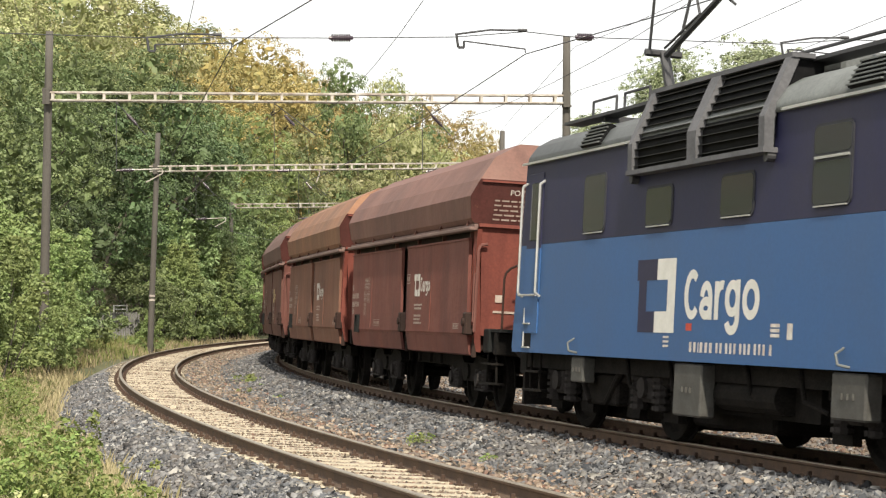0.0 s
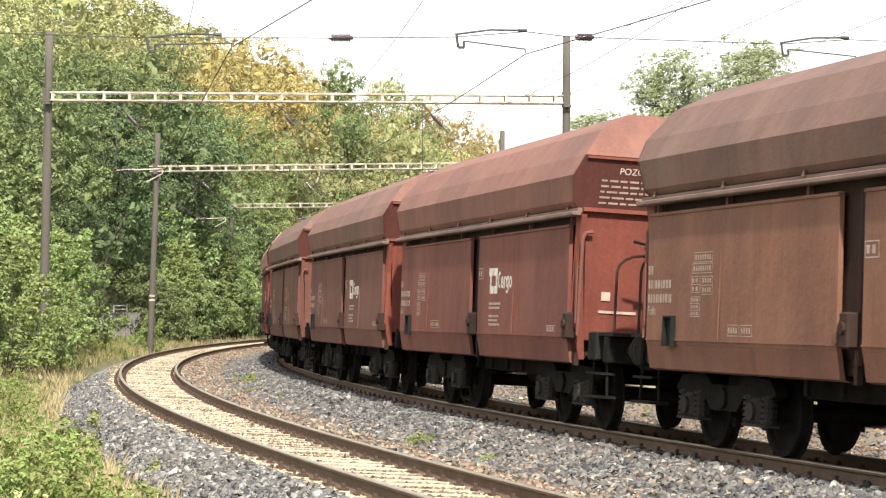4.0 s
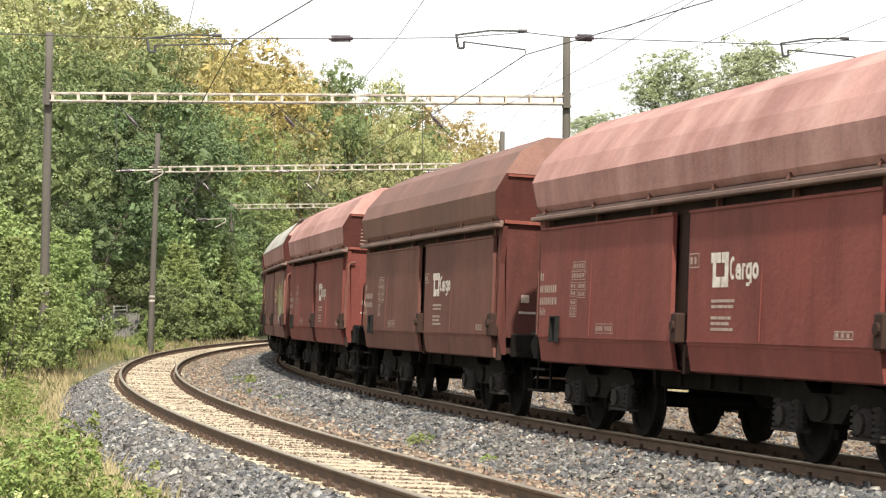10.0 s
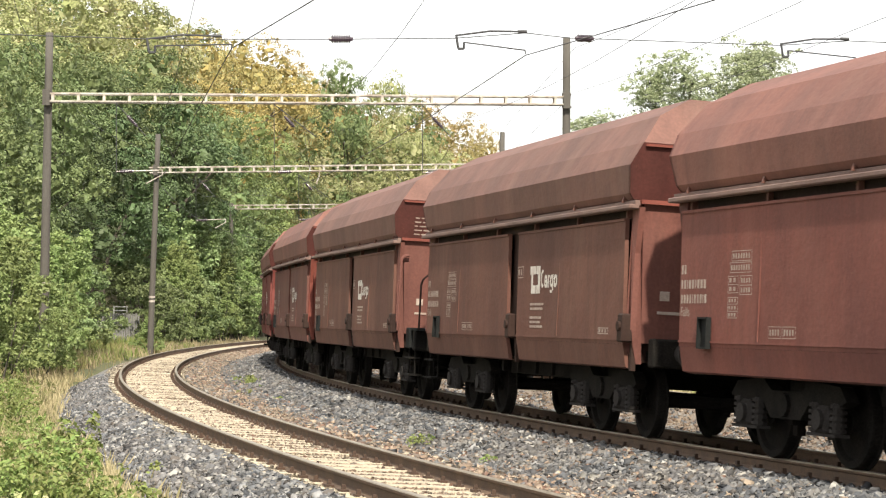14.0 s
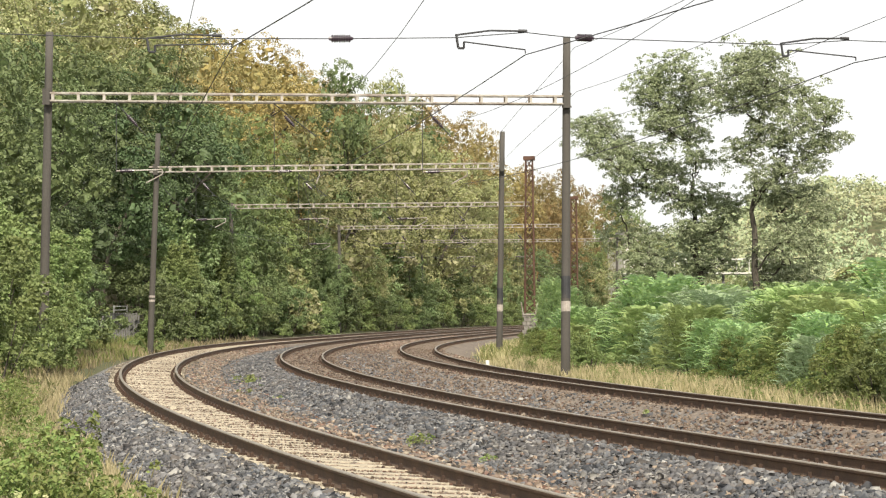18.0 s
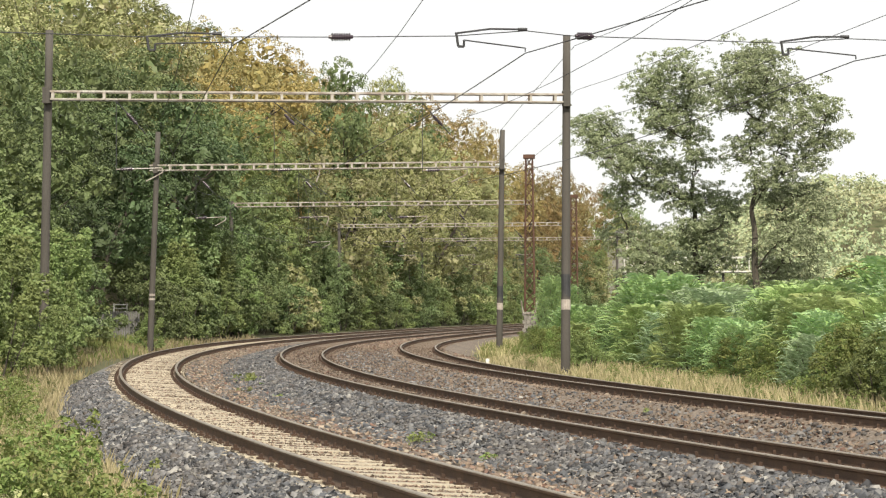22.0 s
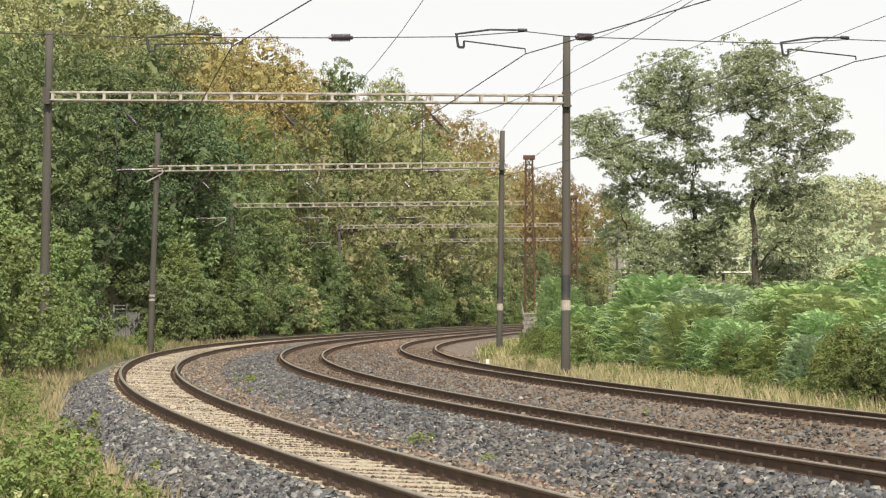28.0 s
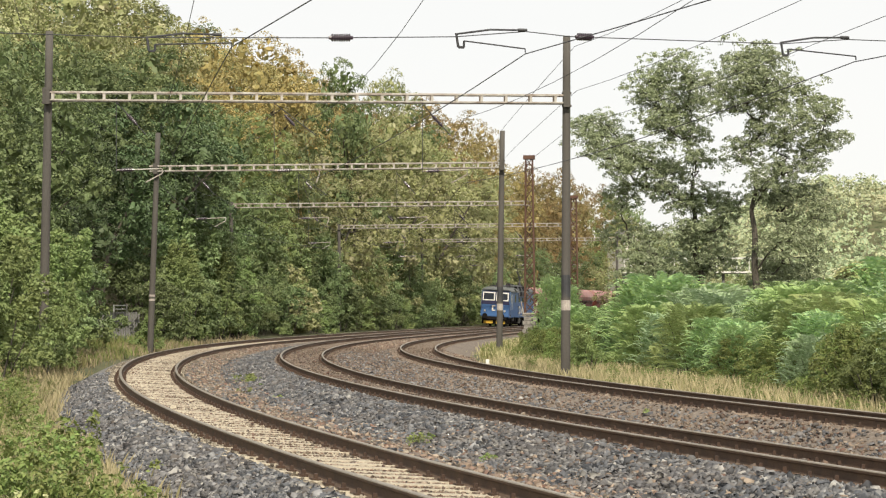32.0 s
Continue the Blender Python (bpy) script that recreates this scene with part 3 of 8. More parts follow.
def crown(rng, centres, radii, size, clump=0.5, cover=1.2, per=36, core=15.0, hide=0.8):
    """A closed crown: every lobe carries domed clumps of leaves on its shell, with large shaded leaves inside it."""
    out = []
    reach = radii * hide

    def hidden(p):
        d = np.linalg.norm(p[:, None, :] - centres[None], axis=2)
        return (d < reach[None]).any(1)

    def blades(pos, nrm, lean, sz):
        nrm = nrm / np.linalg.norm(nrm, axis=1)[:, None]
        u = lean - nrm * np.sum(lean * nrm, 1)[:, None]
        u /= np.linalg.norm(u, axis=1)[:, None] + 1e-9
        v = np.cross(nrm, u)
        sz = sz[:, None]
        sink = nrm * sz * -0.2
        out.append(np.stack([pos - u * sz + sink, pos - v * sz * 0.6, pos + u * sz + sink, pos + v * sz * 0.6], 1).reshape(-1, 3))

    for c, r in zip(centres, radii):
        n = max(5, int(cover * 4 * r * r / (clump * clump)))
        d = rng.normal(size=(n, 3))
        d /= np.linalg.norm(d, axis=1)[:, None]
        d[:, 2] = np.where(d[:, 2] < -0.45, -d[:, 2], d[:, 2])
        tip = c + d * (r * rng.uniform(0.82, 1.08, n))[:, None] * np.array([1, 1, 0.78])
        keep = ~hidden(tip)
        d, tip = d[keep], tip[keep]
        n = len(d)
        if n:
            k = np.repeat(np.arange(n), per)
            axis = d + np.array([0, 0, 0.45])
            axis /= np.linalg.norm(axis, axis=1)[:, None]
            e = rng.normal(size=(n * per, 3))
            e /= np.linalg.norm(e, axis=1)[:, None]
            e += axis[k] * 0.85
            e /= np.linalg.norm(e, axis=1)[:, None]
            rc = (clump * rng.uniform(0.65, 1.25, n))[k]
            pos = tip[k] + e * (rc * rng.uniform(0.6, 1.1, n * per))[:, None] * np.array([1, 1, 0.62])
            nrm = e * 0.55 + np.array([0, 0, 0.35]) + rng.normal(size=(n * per, 3)) * 0.42
            blades(pos, nrm, e + rng.normal(size=(n * per, 3)) * 0.8 - np.array([0, 0, 0.15]), size * rng.uniform(0.6, 1.35, n * per))
        m = int(core * r * r)
        if m:
            d = rng.normal(size=(m, 3))
            d /= np.linalg.norm(d, axis=1)[:, None]
            blades(c + d * r * 0.55, d + rng.normal(size=(m, 3)) * 0.3, rng.normal(size=(m, 3)), np.full(m, min(0.3, r * 0.25)))
    return np.concatenate(out)


def limb_mesh(rng, height, spread, trunk_r, limbs, first=0.3, lean=0.0):
    """A tapered, slightly crooked trunk with limbs; returns a bmesh and the limb ends."""
    bm = bmesh.new()
    ends = []

    def stem(p, d, length, r0, r1, seg):
        pts, q = [Vector(p)], Vector(d).normalized()
        for _ in range(seg):
            q = (q + Vector(rng.normal(size=3) * 0.16) + Vector((0, 0, 0.05))).normalized()
            pts.append(pts[-1] + q * length / seg)
        for i in range(seg):
            rod(bm, pts[i], pts[i + 1], r0 + (r1 - r0) * i / seg, 7, r0 + (r1 - r0) * (i + 1) / seg)
        return pts

    trunk = stem((0, 0, -0.5), (lean, 0, 1), height * 0.85, trunk_r, trunk_r * 0.25, 8)
    for i in range(limbs):
        f = first + (1 - first) * (i + 0.5) / limbs
        k = min(int(f * 8), 7)
        a = i * 2.4 + rng.uniform(-0.4, 0.4)
        ln = spread * (1.1 - 0.55 * f) * rng.uniform(0.8, 1.15)
        pts = stem(trunk[k].lerp(trunk[k + 1], f * 8 - k), (math.cos(a), math.sin(a), rng.uniform(0.25, 0.8)), ln, trunk_r * (0.5 - 0.3 * f), trunk_r * 0.08, 4)
        ends += [pts[3], pts[4]]
    ends.append(trunk[-1])
    return bm, ends


LEAF_GREEN = scatter_mat("broad green leaves", [(0.104, 0.141, 0.059), (0.136, 0.185, 0.076), (0.170, 0.223, 0.100), (0.124, 0.166, 0.067), (0.225, 0.275, 0.147)], 0.5, 0.2, 0.3, 0.2, (0.241, 0.256, 0.109))
# the broad green leaves again, darkened to paint the wood's canopy shade
LEAF_SHADED = scatter_mat("green leaves darkened for canopy shade", [(0.058, 0.085, 0.037), (0.076, 0.111, 0.048), (0.095, 0.134, 0.063), (0.069, 0.100, 0.042), (0.126, 0.165, 0.093)], 0.5, 0.1, 0.3, 0.2, (0.134, 0.154, 0.069))
LEAF_BRIGHT = scatter_mat("fresh green leaves", [(0.167, 0.228, 0.084), (0.218, 0.283, 0.108), (0.268, 0.333, 0.139), (0.184, 0.233, 0.084)], 0.5, 0.28, 0.4, 0.5, (0.286, 0.300, 0.118))
LEAF_FROND = scatter_mat("sunny green sumac fronds", [(0.259, 0.353, 0.137), (0.338, 0.439, 0.176), (0.415, 0.516, 0.226), (0.285, 0.361, 0.137)], 0.45, 0.35, 0.4, 0.5, (0.443, 0.465, 0.192))
LEAF_SUMAC = scatter_mat("blue-green sumac leaves", [(0.216, 0.322, 0.150), (0.289, 0.407, 0.200), (0.377, 0.484, 0.279), (0.242, 0.347, 0.137), (0.429, 0.542, 0.207)], 0.42, 0.28, 0.4, 0.4, (0.324, 0.441, 0.149))
LEAF_GREY = scatter_mat("grey green bush leaves", [(0.162, 0.221, 0.086), (0.223, 0.286, 0.129), (0.294, 0.354, 0.183), (0.190, 0.249, 0.096)], 0.45, 0.28, 0.4, 0.4, (0.247, 0.297, 0.096))
LEAF_SILVER = scatter_mat("silvery green sumac fronds", [(0.235, 0.320, 0.168), (0.323, 0.415, 0.253), (0.426, 0.513, 0.358), (0.275, 0.361, 0.188)], 0.45, 0.35, 0.4, 0.4, (0.358, 0.431, 0.188))
LEAF_AUTUMN = scatter_mat("turning orange leaves", [(0.282, 0.200, 0.082), (0.390, 0.288, 0.120), (0.336, 0.249, 0.097), (0.263, 0.234, 0.108), (0.437, 0.341, 0.174)], 0.6, 0.2, 0.4, 0.25, (0.273, 0.273, 0.120))
LEAF_YELLOW = scatter_mat("yellowing green leaves", [(0.258, 0.271, 0.113), (0.352, 0.364, 0.162), (0.417, 0.399, 0.238), (0.235, 0.256, 0.105)], 0.55, 0.2, 0.5, 0.3, (0.225, 0.265, 0.105))
LEAF_DARK = scatter_mat("grey green locust leaves", [(0.230, 0.271, 0.161), (0.322, 0.371, 0.221), (0.427, 0.460, 0.312), (0.264, 0.315, 0.173)], 0.5, 0.28, 0.3, 0.5, (0.363, 0.415, 0.221))
LEAF_WEED = scatter_mat("weed leaves", [(0.116, 0.174, 0.049), (0.168, 0.240, 0.072), (0.232, 0.305, 0.094), (0.264, 0.284, 0.111), (0.137, 0.186, 0.055)], 0.5, 0.28, 0.5, 0.8, (0.284, 0.294, 0.106))
# distance haze is mixed into these paler leaf colours
LEAF_FAR = scatter_mat("far wood leaves with haze in the colour", [(0.389, 0.478, 0.298), (0.455, 0.539, 0.328), (0.506, 0.539, 0.328), (0.401, 0.506, 0.323), (0.535, 0.498, 0.304)], 0.7, 0.28, 0.5, 0.012, (0.470, 0.394, 0.243))
GRASS_GREEN = scatter_mat("green grass blades", [(0.09, 0.13, 0.035), (0.14, 0.19, 0.05), (0.20, 0.24, 0.075), (0.25, 0.23, 0.10)], 0.7, 0.25, 0.6, 0.35, (0.30, 0.25, 0.12))
GRASS_DRY = scatter_mat("dry straw grass", [(0.42, 0.35, 0.21), (0.54, 0.46, 0.29), (0.36, 0.31, 0.18), (0.26, 0.25, 0.12)], 0.8, 0.25)


def tree_kind(seed, height, spread, size, lobes, material, trunk_r=0.22, low=0.12, name="tree", limbs=9, tip=0.7, clump=0.6):
    """Builds one tree: trunk and crown under an empty. low: where the crown begins; tip: how far it draws in at the top."""
    rng = np.random.default_rng(seed)
    thing = empty(name)
    bm, ends = limb_mesh(rng, height * 0.94, spread, trunk_r, limbs)
    part("trunk", bm, M_BARK, thing)
    c, r = [], []
    for e in ends:
        if e.z > low * height:
            c.append(tuple(e))
            r.append(spread * rng.uniform(0.20, 0.32))
    for i in range(lobes):
        f = (i + rng.random()) / lobes
        z = height * (low + (0.94 - low) * f)
        wide = spread * math.sin(math.pi * min(0.97, 0.22 + tip * f)) ** 0.7
        a, q = i * 2.4 + rng.uniform(-0.5, 0.5), rng.uniform(0.5, 0.95)
        c.append((wide * q * math.cos(a), wide * q * math.sin(a), z))
        r.append(spread * rng.uniform(0.24, 0.42) * (1.0 - 0.3 * f))
    quads("crown", crown(rng, np.array(c), np.array(r), size, clump, 0.85, 46), 4, material, thing)
    return thing


rt = random.Random(5)


def bush_kind(seed, height, spread, size, material, name="bush", lobes=26, tips=0, clump=0.22, cover=1.2):
    """A shrub with several stems, leafy to the ground; tips: leafy shoots that stand out on top."""
    rng = np.random.default_rng(seed)
    thing = empty(name)
    bm = bmesh.new()
    for i in range(6):
        a = i * 1.05 + rng.uniform(-0.3, 0.3)
        rod(bm, (0.15 * math.cos(a), 0.15 * math.sin(a), -0.2), (spread * 0.55 * math.cos(a), spread * 0.55 * math.sin(a), height * rng.uniform(0.55, 0.85)), 0.035, 5, 0.012)
    part("stem", bm, M_BARK, thing)
    c, r = [], []
    for _ in range(lobes):
        f = rng.random() ** 0.8
        wide = spread * (1.0 - 0.55 * f ** 2)
        a, q = rng.uniform(0, 2 * math.pi), rng.uniform(0.3, 1.0)
        c.append((wide * q * math.cos(a), wide * q * math.sin(a), height * (0.02 + 0.84 * f)))
        r.append(spread * rng.uniform(0.16, 0.34))
    for _ in range(tips):
        a, q = rng.uniform(0, 2 * math.pi), rng.uniform(0, 0.8) * spread
        h0 = height * rng.uniform(0.75, 1.0)
        for k in range(8):
            c.append((q * math.cos(a) + 0.04 * k, q * math.sin(a), h0 + k * height * 0.07))
            r.append(spread * (0.12 - 0.011 * k))
    quads("foliage", crown(rng, np.array(c), np.array(r), size, clump, cover, 20), 4, material, thing)
    return thing


LABELS = {}
used = set()


def plant(kind, x, y, scale, turn, label, category, group, z=None, tall=1.0):
    """The first of a kind stands where it is needed; the others are copies."""
    zz = (height(x, y) if z is None else z) - 0.08
    m = Matrix.Translation((x, y, zz)) @ Matrix.Rotation(turn, 4, "Z")
    if kind.name in used:
        ob = copy_thing(kind, m)
    else:
        used.add(kind.name)
        ob = kind
        ob.matrix_basis = m
    ob.scale = (scale, scale, scale * tall)
    return tagged(ob, label, category, group)


T_GREEN = [tree_kind(11, 17, 4.7, 0.088, 34, LEAF_GREEN), tree_kind(12, 17, 4.7, 0.088, 36, LEAF_GREEN, tip=0.62), tree_kind(15, 17, 4.7, 0.088, 32, LEAF_GREEN, tip=0.76)]
T_HIGH = [tree_kind(20, 17, 4.7, 0.088, 30, LEAF_GREEN, low=0.46), tree_kind(21, 17, 4.7, 0.088, 30, LEAF_GREEN, low=0.5, tip=0.64)]
T_SHADED = [tree_kind(26, 17, 4.7, 0.088, 32, LEAF_SHADED, low=0.34), tree_kind(27, 17, 4.7, 0.088, 30, LEAF_SHADED, low=0.38, tip=0.64)]
T_PALE = [tree_kind(24, 17, 4.7, 0.088, 30, LEAF_YELLOW, low=0.48)]
T_FRESH = [tree_kind(22, 17, 4.7, 0.088, 34, LEAF_BRIGHT)]
T_YELLOW = [tree_kind(13, 17, 4.7, 0.088, 34, LEAF_YELLOW), tree_kind(23, 17, 4.7, 0.088, 34, LEAF_YELLOW, tip=0.76)]
T_AUTUMN = [tree_kind(14, 17, 4.7, 0.08, 36, LEAF_AUTUMN, clump=0.62), tree_kind(16, 17, 4.7, 0.08, 34, LEAF_AUTUMN, clump=0.62, tip=0.64)]
NAMES = {LEAF_SHADED.name: "dark green broadleaf tree of the hillside wood", LEAF_BRIGHT.name: "fresh green broadleaf tree of the hillside wood", LEAF_GREEN.name: "leafy green broadleaf tree of the hillside wood", LEAF_YELLOW.name: "yellowing broadleaf tree of the hillside wood", LEAF_AUTUMN.name: "orange-brown autumn tree of the hillside wood"}


def tree_label(kind):
    return next(NAMES[o.data.materials[0].name] for o in kind.children if o.data.materials[0].name in NAMES)


WOOD = "trees of the hillside wood"
KINDS = {"d": T_SHADED, "p": T_PALE, "g": T_GREEN, "h": T_HIGH, "f": T_FRESH, "y": T_YELLOW, "a": T_AUTUMN}


def spot(px, d):
    """Ground place d metres ahead, on the bearing px (784 is straight on, 67 to the degree)."""
    return (px - 784) / 3850 * d, d


def beyond(px, off):
    """How far ahead the bearing px at last comes off metres outside the line."""
    d = np.arange(40, 430, 0.5)
    o, _ = off_of(np.stack([(px - 784) / 3850 * d, d], 1))
    k = np.where(o < off)[0]
    return float(d[k[-1]]) if len(k) else 40.0


def wood_tree(kind, px, off, rise, half):
    """A tree off metres outside the line on the bearing px; rise and half: the angles of its top and half width, 67 to the degree."""
    d = beyond(px, off)
    x, y = spot(px, d)
    k = rt.choice(KINDS[kind])
    top = EYE[2] + rise / 3850 * d
    tall = max(6.0, top - height(x, y) + 0.1) / 17.0
    wide = max(half / 3850 * d / 4.4, tall * (0.95 if half > 50 else 0.66))
    plant(k, x, y, wide, rt.uniform(0, 6.28), tree_label(k), "tree", WOOD, tall=tall / wide)


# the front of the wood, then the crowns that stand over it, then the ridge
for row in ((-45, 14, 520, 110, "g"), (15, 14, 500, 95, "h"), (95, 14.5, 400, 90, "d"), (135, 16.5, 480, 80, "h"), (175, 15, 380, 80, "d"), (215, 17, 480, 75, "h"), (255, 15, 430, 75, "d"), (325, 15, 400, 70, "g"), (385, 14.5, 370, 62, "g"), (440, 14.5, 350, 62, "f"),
            (492, 14.5, 300, 52, "g"), (545, 15, 325, 56, "y"), (600, 17, 452, 44, "g"), (645, 15, 325, 56, "y"), (690, 17, 420, 44, "y"), (735, 15, 305, 55, "y"), (790, 15, 292, 52, "y"), (840, 15, 272, 46, "y"),
            (878, 15, 240, 34, "y"), (912, 14, 140, 30, "g"), (955, 13.5, 118, 30, "g"), (1000, 13.5, 112, 30, "g"), (1045, 13.5, 108, 30, "g"), (1088, 14, 150, 34, "f")):
    wood_tree(row[4], *row[:4])
for row in ((-20, 24, 620, 120, "y"), (80, 24, 600, 115, "p"), (170, 24, 590, 110, "p"), (250, 24, 562, 85, "y"), (315, 25, 535, 75, "a"), (385, 26, 508, 78, "a"), (455, 26, 488, 78, "a"), (525, 27, 452, 70, "a"),
            (590, 26, 415, 62, "a"), (660, 25, 400, 60, "g"), (725, 25, 380, 55, "a"), (785, 25, 362, 55, "a"), (845, 24, 335, 45, "a"), (905, 22, 258, 42, "a"), (950, 20, 262, 42, "a"), (1000, 20, 255, 46, "a"),
            (1045, 20, 228, 38, "a"), (1085, 20, 210, 34, "f"), (1120, 18, 190, 32, "f")):
    wood_tree(row[4], *row[:4])
for s_post, up in ((39.5, 0.50), (75.0, 0.52), (111.0, 0.55), (57.0, 0.4), (93.0, 0.45)):
    q = at(11.3, s_post)
    k = rt.choice(T_GREEN + T_YELLOW)
    plant(k, q.x, q.y, up * 0.62, rt.uniform(0, 6.28), "slim young tree at the edge of the hillside wood", "tree", WOOD, tall=1.5)
RIDGE = ((-60, 660), (100, 620), (280, 560), (370, 490), (450, 470), (540, 430), (600, 395), (700, 360), (760, 350), (860, 315), (890, 250), (960, 240), (1010, 225), (1060, 205), (1120, 170))
for i in range(20):
    px = -30 + i * 60 + rt.uniform(-12, 12)
    wood_tree(rt.choice("gyaa"), px, 36 + rt.uniform(-3, 3), float(np.interp(px, *zip(*RIDGE))) - rt.uniform(5, 25), 75)

B_GREEN = [bush_kind(31, 3.6, 1.9, 0.065, LEAF_BRIGHT, lobes=20), bush_kind(32, 3.2, 1.8, 0.062, LEAF_GREY, lobes=20, tips=4), bush_kind(33, 3.8, 1.9, 0.065, LEAF_GREEN, lobes=20)]
B_SUNNY = [bush_kind(34, 3.4, 1.9, 0.09, LEAF_YELLOW, lobes=20), B_GREEN[0]]
s = -38.0
while s < 235:
    q = at(10.6 + rt.uniform(-0.6, 0.9) + max(0, -20 - s) * 0.06, s)
    kind = rt.choice(B_GREEN if s < 60 or s > 95 else B_GREEN + B_SUNNY)
    if -4 < s < 17 or 120 < 784 + 3850 * q.x / q.y < 245 and q.y < 118:
        s += 2.0
        continue
    plant(kind, q.x, q.y, rt.uniform(0.7, 1.15), rt.uniform(0, 6.28), "dense leafy bush at the foot of the wood beside the track", "bush", "bushes along the outer track")
    s += 2.3 * rt.uniform(0.8, 1.2) * (1 + min(max(0, s), 110) / 90)
s = -36.0
while s < 235:
    q = at(12.6 + rt.uniform(-0.5, 0.7) + max(0, -20 - s) * 0.06, s)
    kind = rt.choice(B_GREEN if s < 60 or s > 95 else B_GREEN + B_SUNNY)
    if 6 < s < 25 or 120 < 784 + 3850 * q.x / q.y < 245 and q.y < 118:
        s += 3.0
        continue
    plant(kind, q.x, q.y, rt.uniform(1.35, 1.75), rt.uniform(0, 6.28), "tall leafy bush under the trees beside the track", "bush", "bushes along the outer track")
    s += 3.4 * rt.uniform(0.8, 1.2) * (1 + min(max(0, s), 110) / 90)


B_LEFT = [bush_kind(41, 3.6, 1.5, 0.052, LEAF_BRIGHT, lobes=22, tips=9, clump=0.17), bush_kind(42, 3.0, 1.5, 0.052, LEAF_BRIGHT, lobes=18, tips=14, clump=0.17), bush_kind(43, 2.2, 1.4, 0.052, LEAF_BRIGHT, lobes=20, tips=4, clump=0.17)]
for px, d, k, sc in ((92, 84, 1, 1.15), (100, 90, 1, 1.0), (95, 80, 0, 0.85), (30, 76, 0, 1.0), (5, 72, 0, 1.05), (60, 73, 2, 1.1), (20, 62, 2, 1.0), (82, 78, 2, 1.0), (20, 68, 1, 1.0),
                     (-25, 66, 0, 1.1), (262, 103, 2, 0.6), (70, 66, 2, 0.75), (-10, 56, 2, 1.0), (300, 122, 0, 1.1), (335, 128, 1, 1.15), (420, 140, 1, 1.2), (380, 136, 0, 1.1)):
    x, y = spot(px, d)
    plant(B_LEFT[k], x, y, sc, rt.uniform(0, 6.28), "sunlit shrub with long leafy shoots beside the line" if k == 1 else "bright green leafy shrub beside the line", "bush", "shrubs at the edge of the line")


# sumac thicket and brambles inside the curve
def frond_bush(seed, height, spread, fronds, material, name="sumac_bush"):
    """A shrub of arching fronds, each with paired narrow leaflets."""
    rng = np.random.default_rng(seed)
    thing = empty(name)
    bm = bmesh.new()
    for i in range(7):
        a = i * 0.9 + rng.uniform(-0.3, 0.3)
        rod(bm, (0.2 * math.cos(a), 0.2 * math.sin(a), -0.2), (spread * 0.6 * math.cos(a), spread * 0.6 * math.sin(a), height * rng.uniform(0.6, 0.9)), 0.03, 5, 0.012)
    part("stem", bm, M_BARK, thing)
    a = rng.uniform(0, 2 * math.pi, fronds)
    f = rng.random(fronds) ** 0.7
    q = np.sqrt(rng.random(fronds)) * spread * (1.0 - 0.45 * f ** 2)
    base = np.stack([q * np.cos(a), q * np.sin(a), height * (0.02 + 0.90 * f)], 1)
    way = np.stack([np.cos(a + rng.normal(0, 0.7, fronds)), np.sin(a + rng.normal(0, 0.7, fronds)), rng.uniform(0.4, 1.9, fronds)], 1)
    way /= np.linalg.norm(way, axis=1)[:, None]
    side = np.cross(way, np.array([0, 0, 1.0]))
    side /= np.linalg.norm(side, axis=1)[:, None]
    out = []
    n = 9
    ln = rng.uniform(0.5, 0.9, fronds)[:, None]
    for k in range(n):
        t = (k + 0.6) / n
        p = base + way * ln * t + np.array([0, 0, -0.5]) * ln * t * t
        for sgn in (-1, 1):
            w = 0.155 * (1.15 - 0.6 * t)
            tip = p + side * sgn * w + way * 0.06 + np.array([0, 0, -0.055])
            mid = (p + tip) / 2
            out.append(np.stack([p, mid + way * 0.026, tip, mid - way * 0.026], 1))
    v = np.concatenate(out, 0).reshape(-1, 3)
    quads("fronds", v, 4, material, thing)
    return thing


S_BUSH = [frond_bush(51, 2.9, 1.7, 680, LEAF_SUMAC), frond_bush(52, 2.6, 1.7, 640, LEAF_SILVER), frond_bush(53, 2.7, 1.6, 620, LEAF_FROND)]
BRAMBLE = [bush_kind(54, 1.25, 1.3, 0.030, LEAF_WEED, "bramble_bush", 22, tips=9, clump=0.12), bush_kind(55, 1.1, 1.2, 0.030, LEAF_BRIGHT, "bramble_bush", 22, tips=8, clump=0.12)]
for row, (o, s0, s1, step) in enumerate(((-12.2, -62, -22, 1.9), (-14.5, -62, -14, 2.1), (-17.5, -64, -6, 2.4), (-21, -66, 6, 3.0))):
    s = s0
    while s < s1:
        q = at(o + rt.uniform(-0.7, 0.7) - 0.03 * max(0, s + 40), s)
        k = rt.choice((0, 0, 1, 2))
        plant(S_BUSH[k], q.x, q.y, rt.uniform(0.68, 1.2) * (0.76, 1.02, 1.13, 1.24)[row], rt.uniform(0, 6.28),
              "bright green sumac bush with feathery fronds beside the inner track", "bush", "sumac thicket inside the curve")
        s += step * rt.uniform(0.85, 1.2)
for row, (o, s0, s1, step) in enumerate(((-10.3, -66, -50, 1.5), (-11.6, -66, -36, 1.5), (-9.9, -24, 2, 2.4))):
    s = s0
    while s < s1:
        q = at(o + rt.uniform(-0.3, 0.3), s)
        k = rt.choice((0, 0, 1))
        plant(BRAMBLE[k], q.x, q.y, rt.uniform(0.6, 0.95), rt.uniform(0, 6.28), "low tangled bramble bush beside the inner track", "bush", "brambles inside the curve")
        s += step * rt.uniform(0.85, 1.2)
s = -14.0
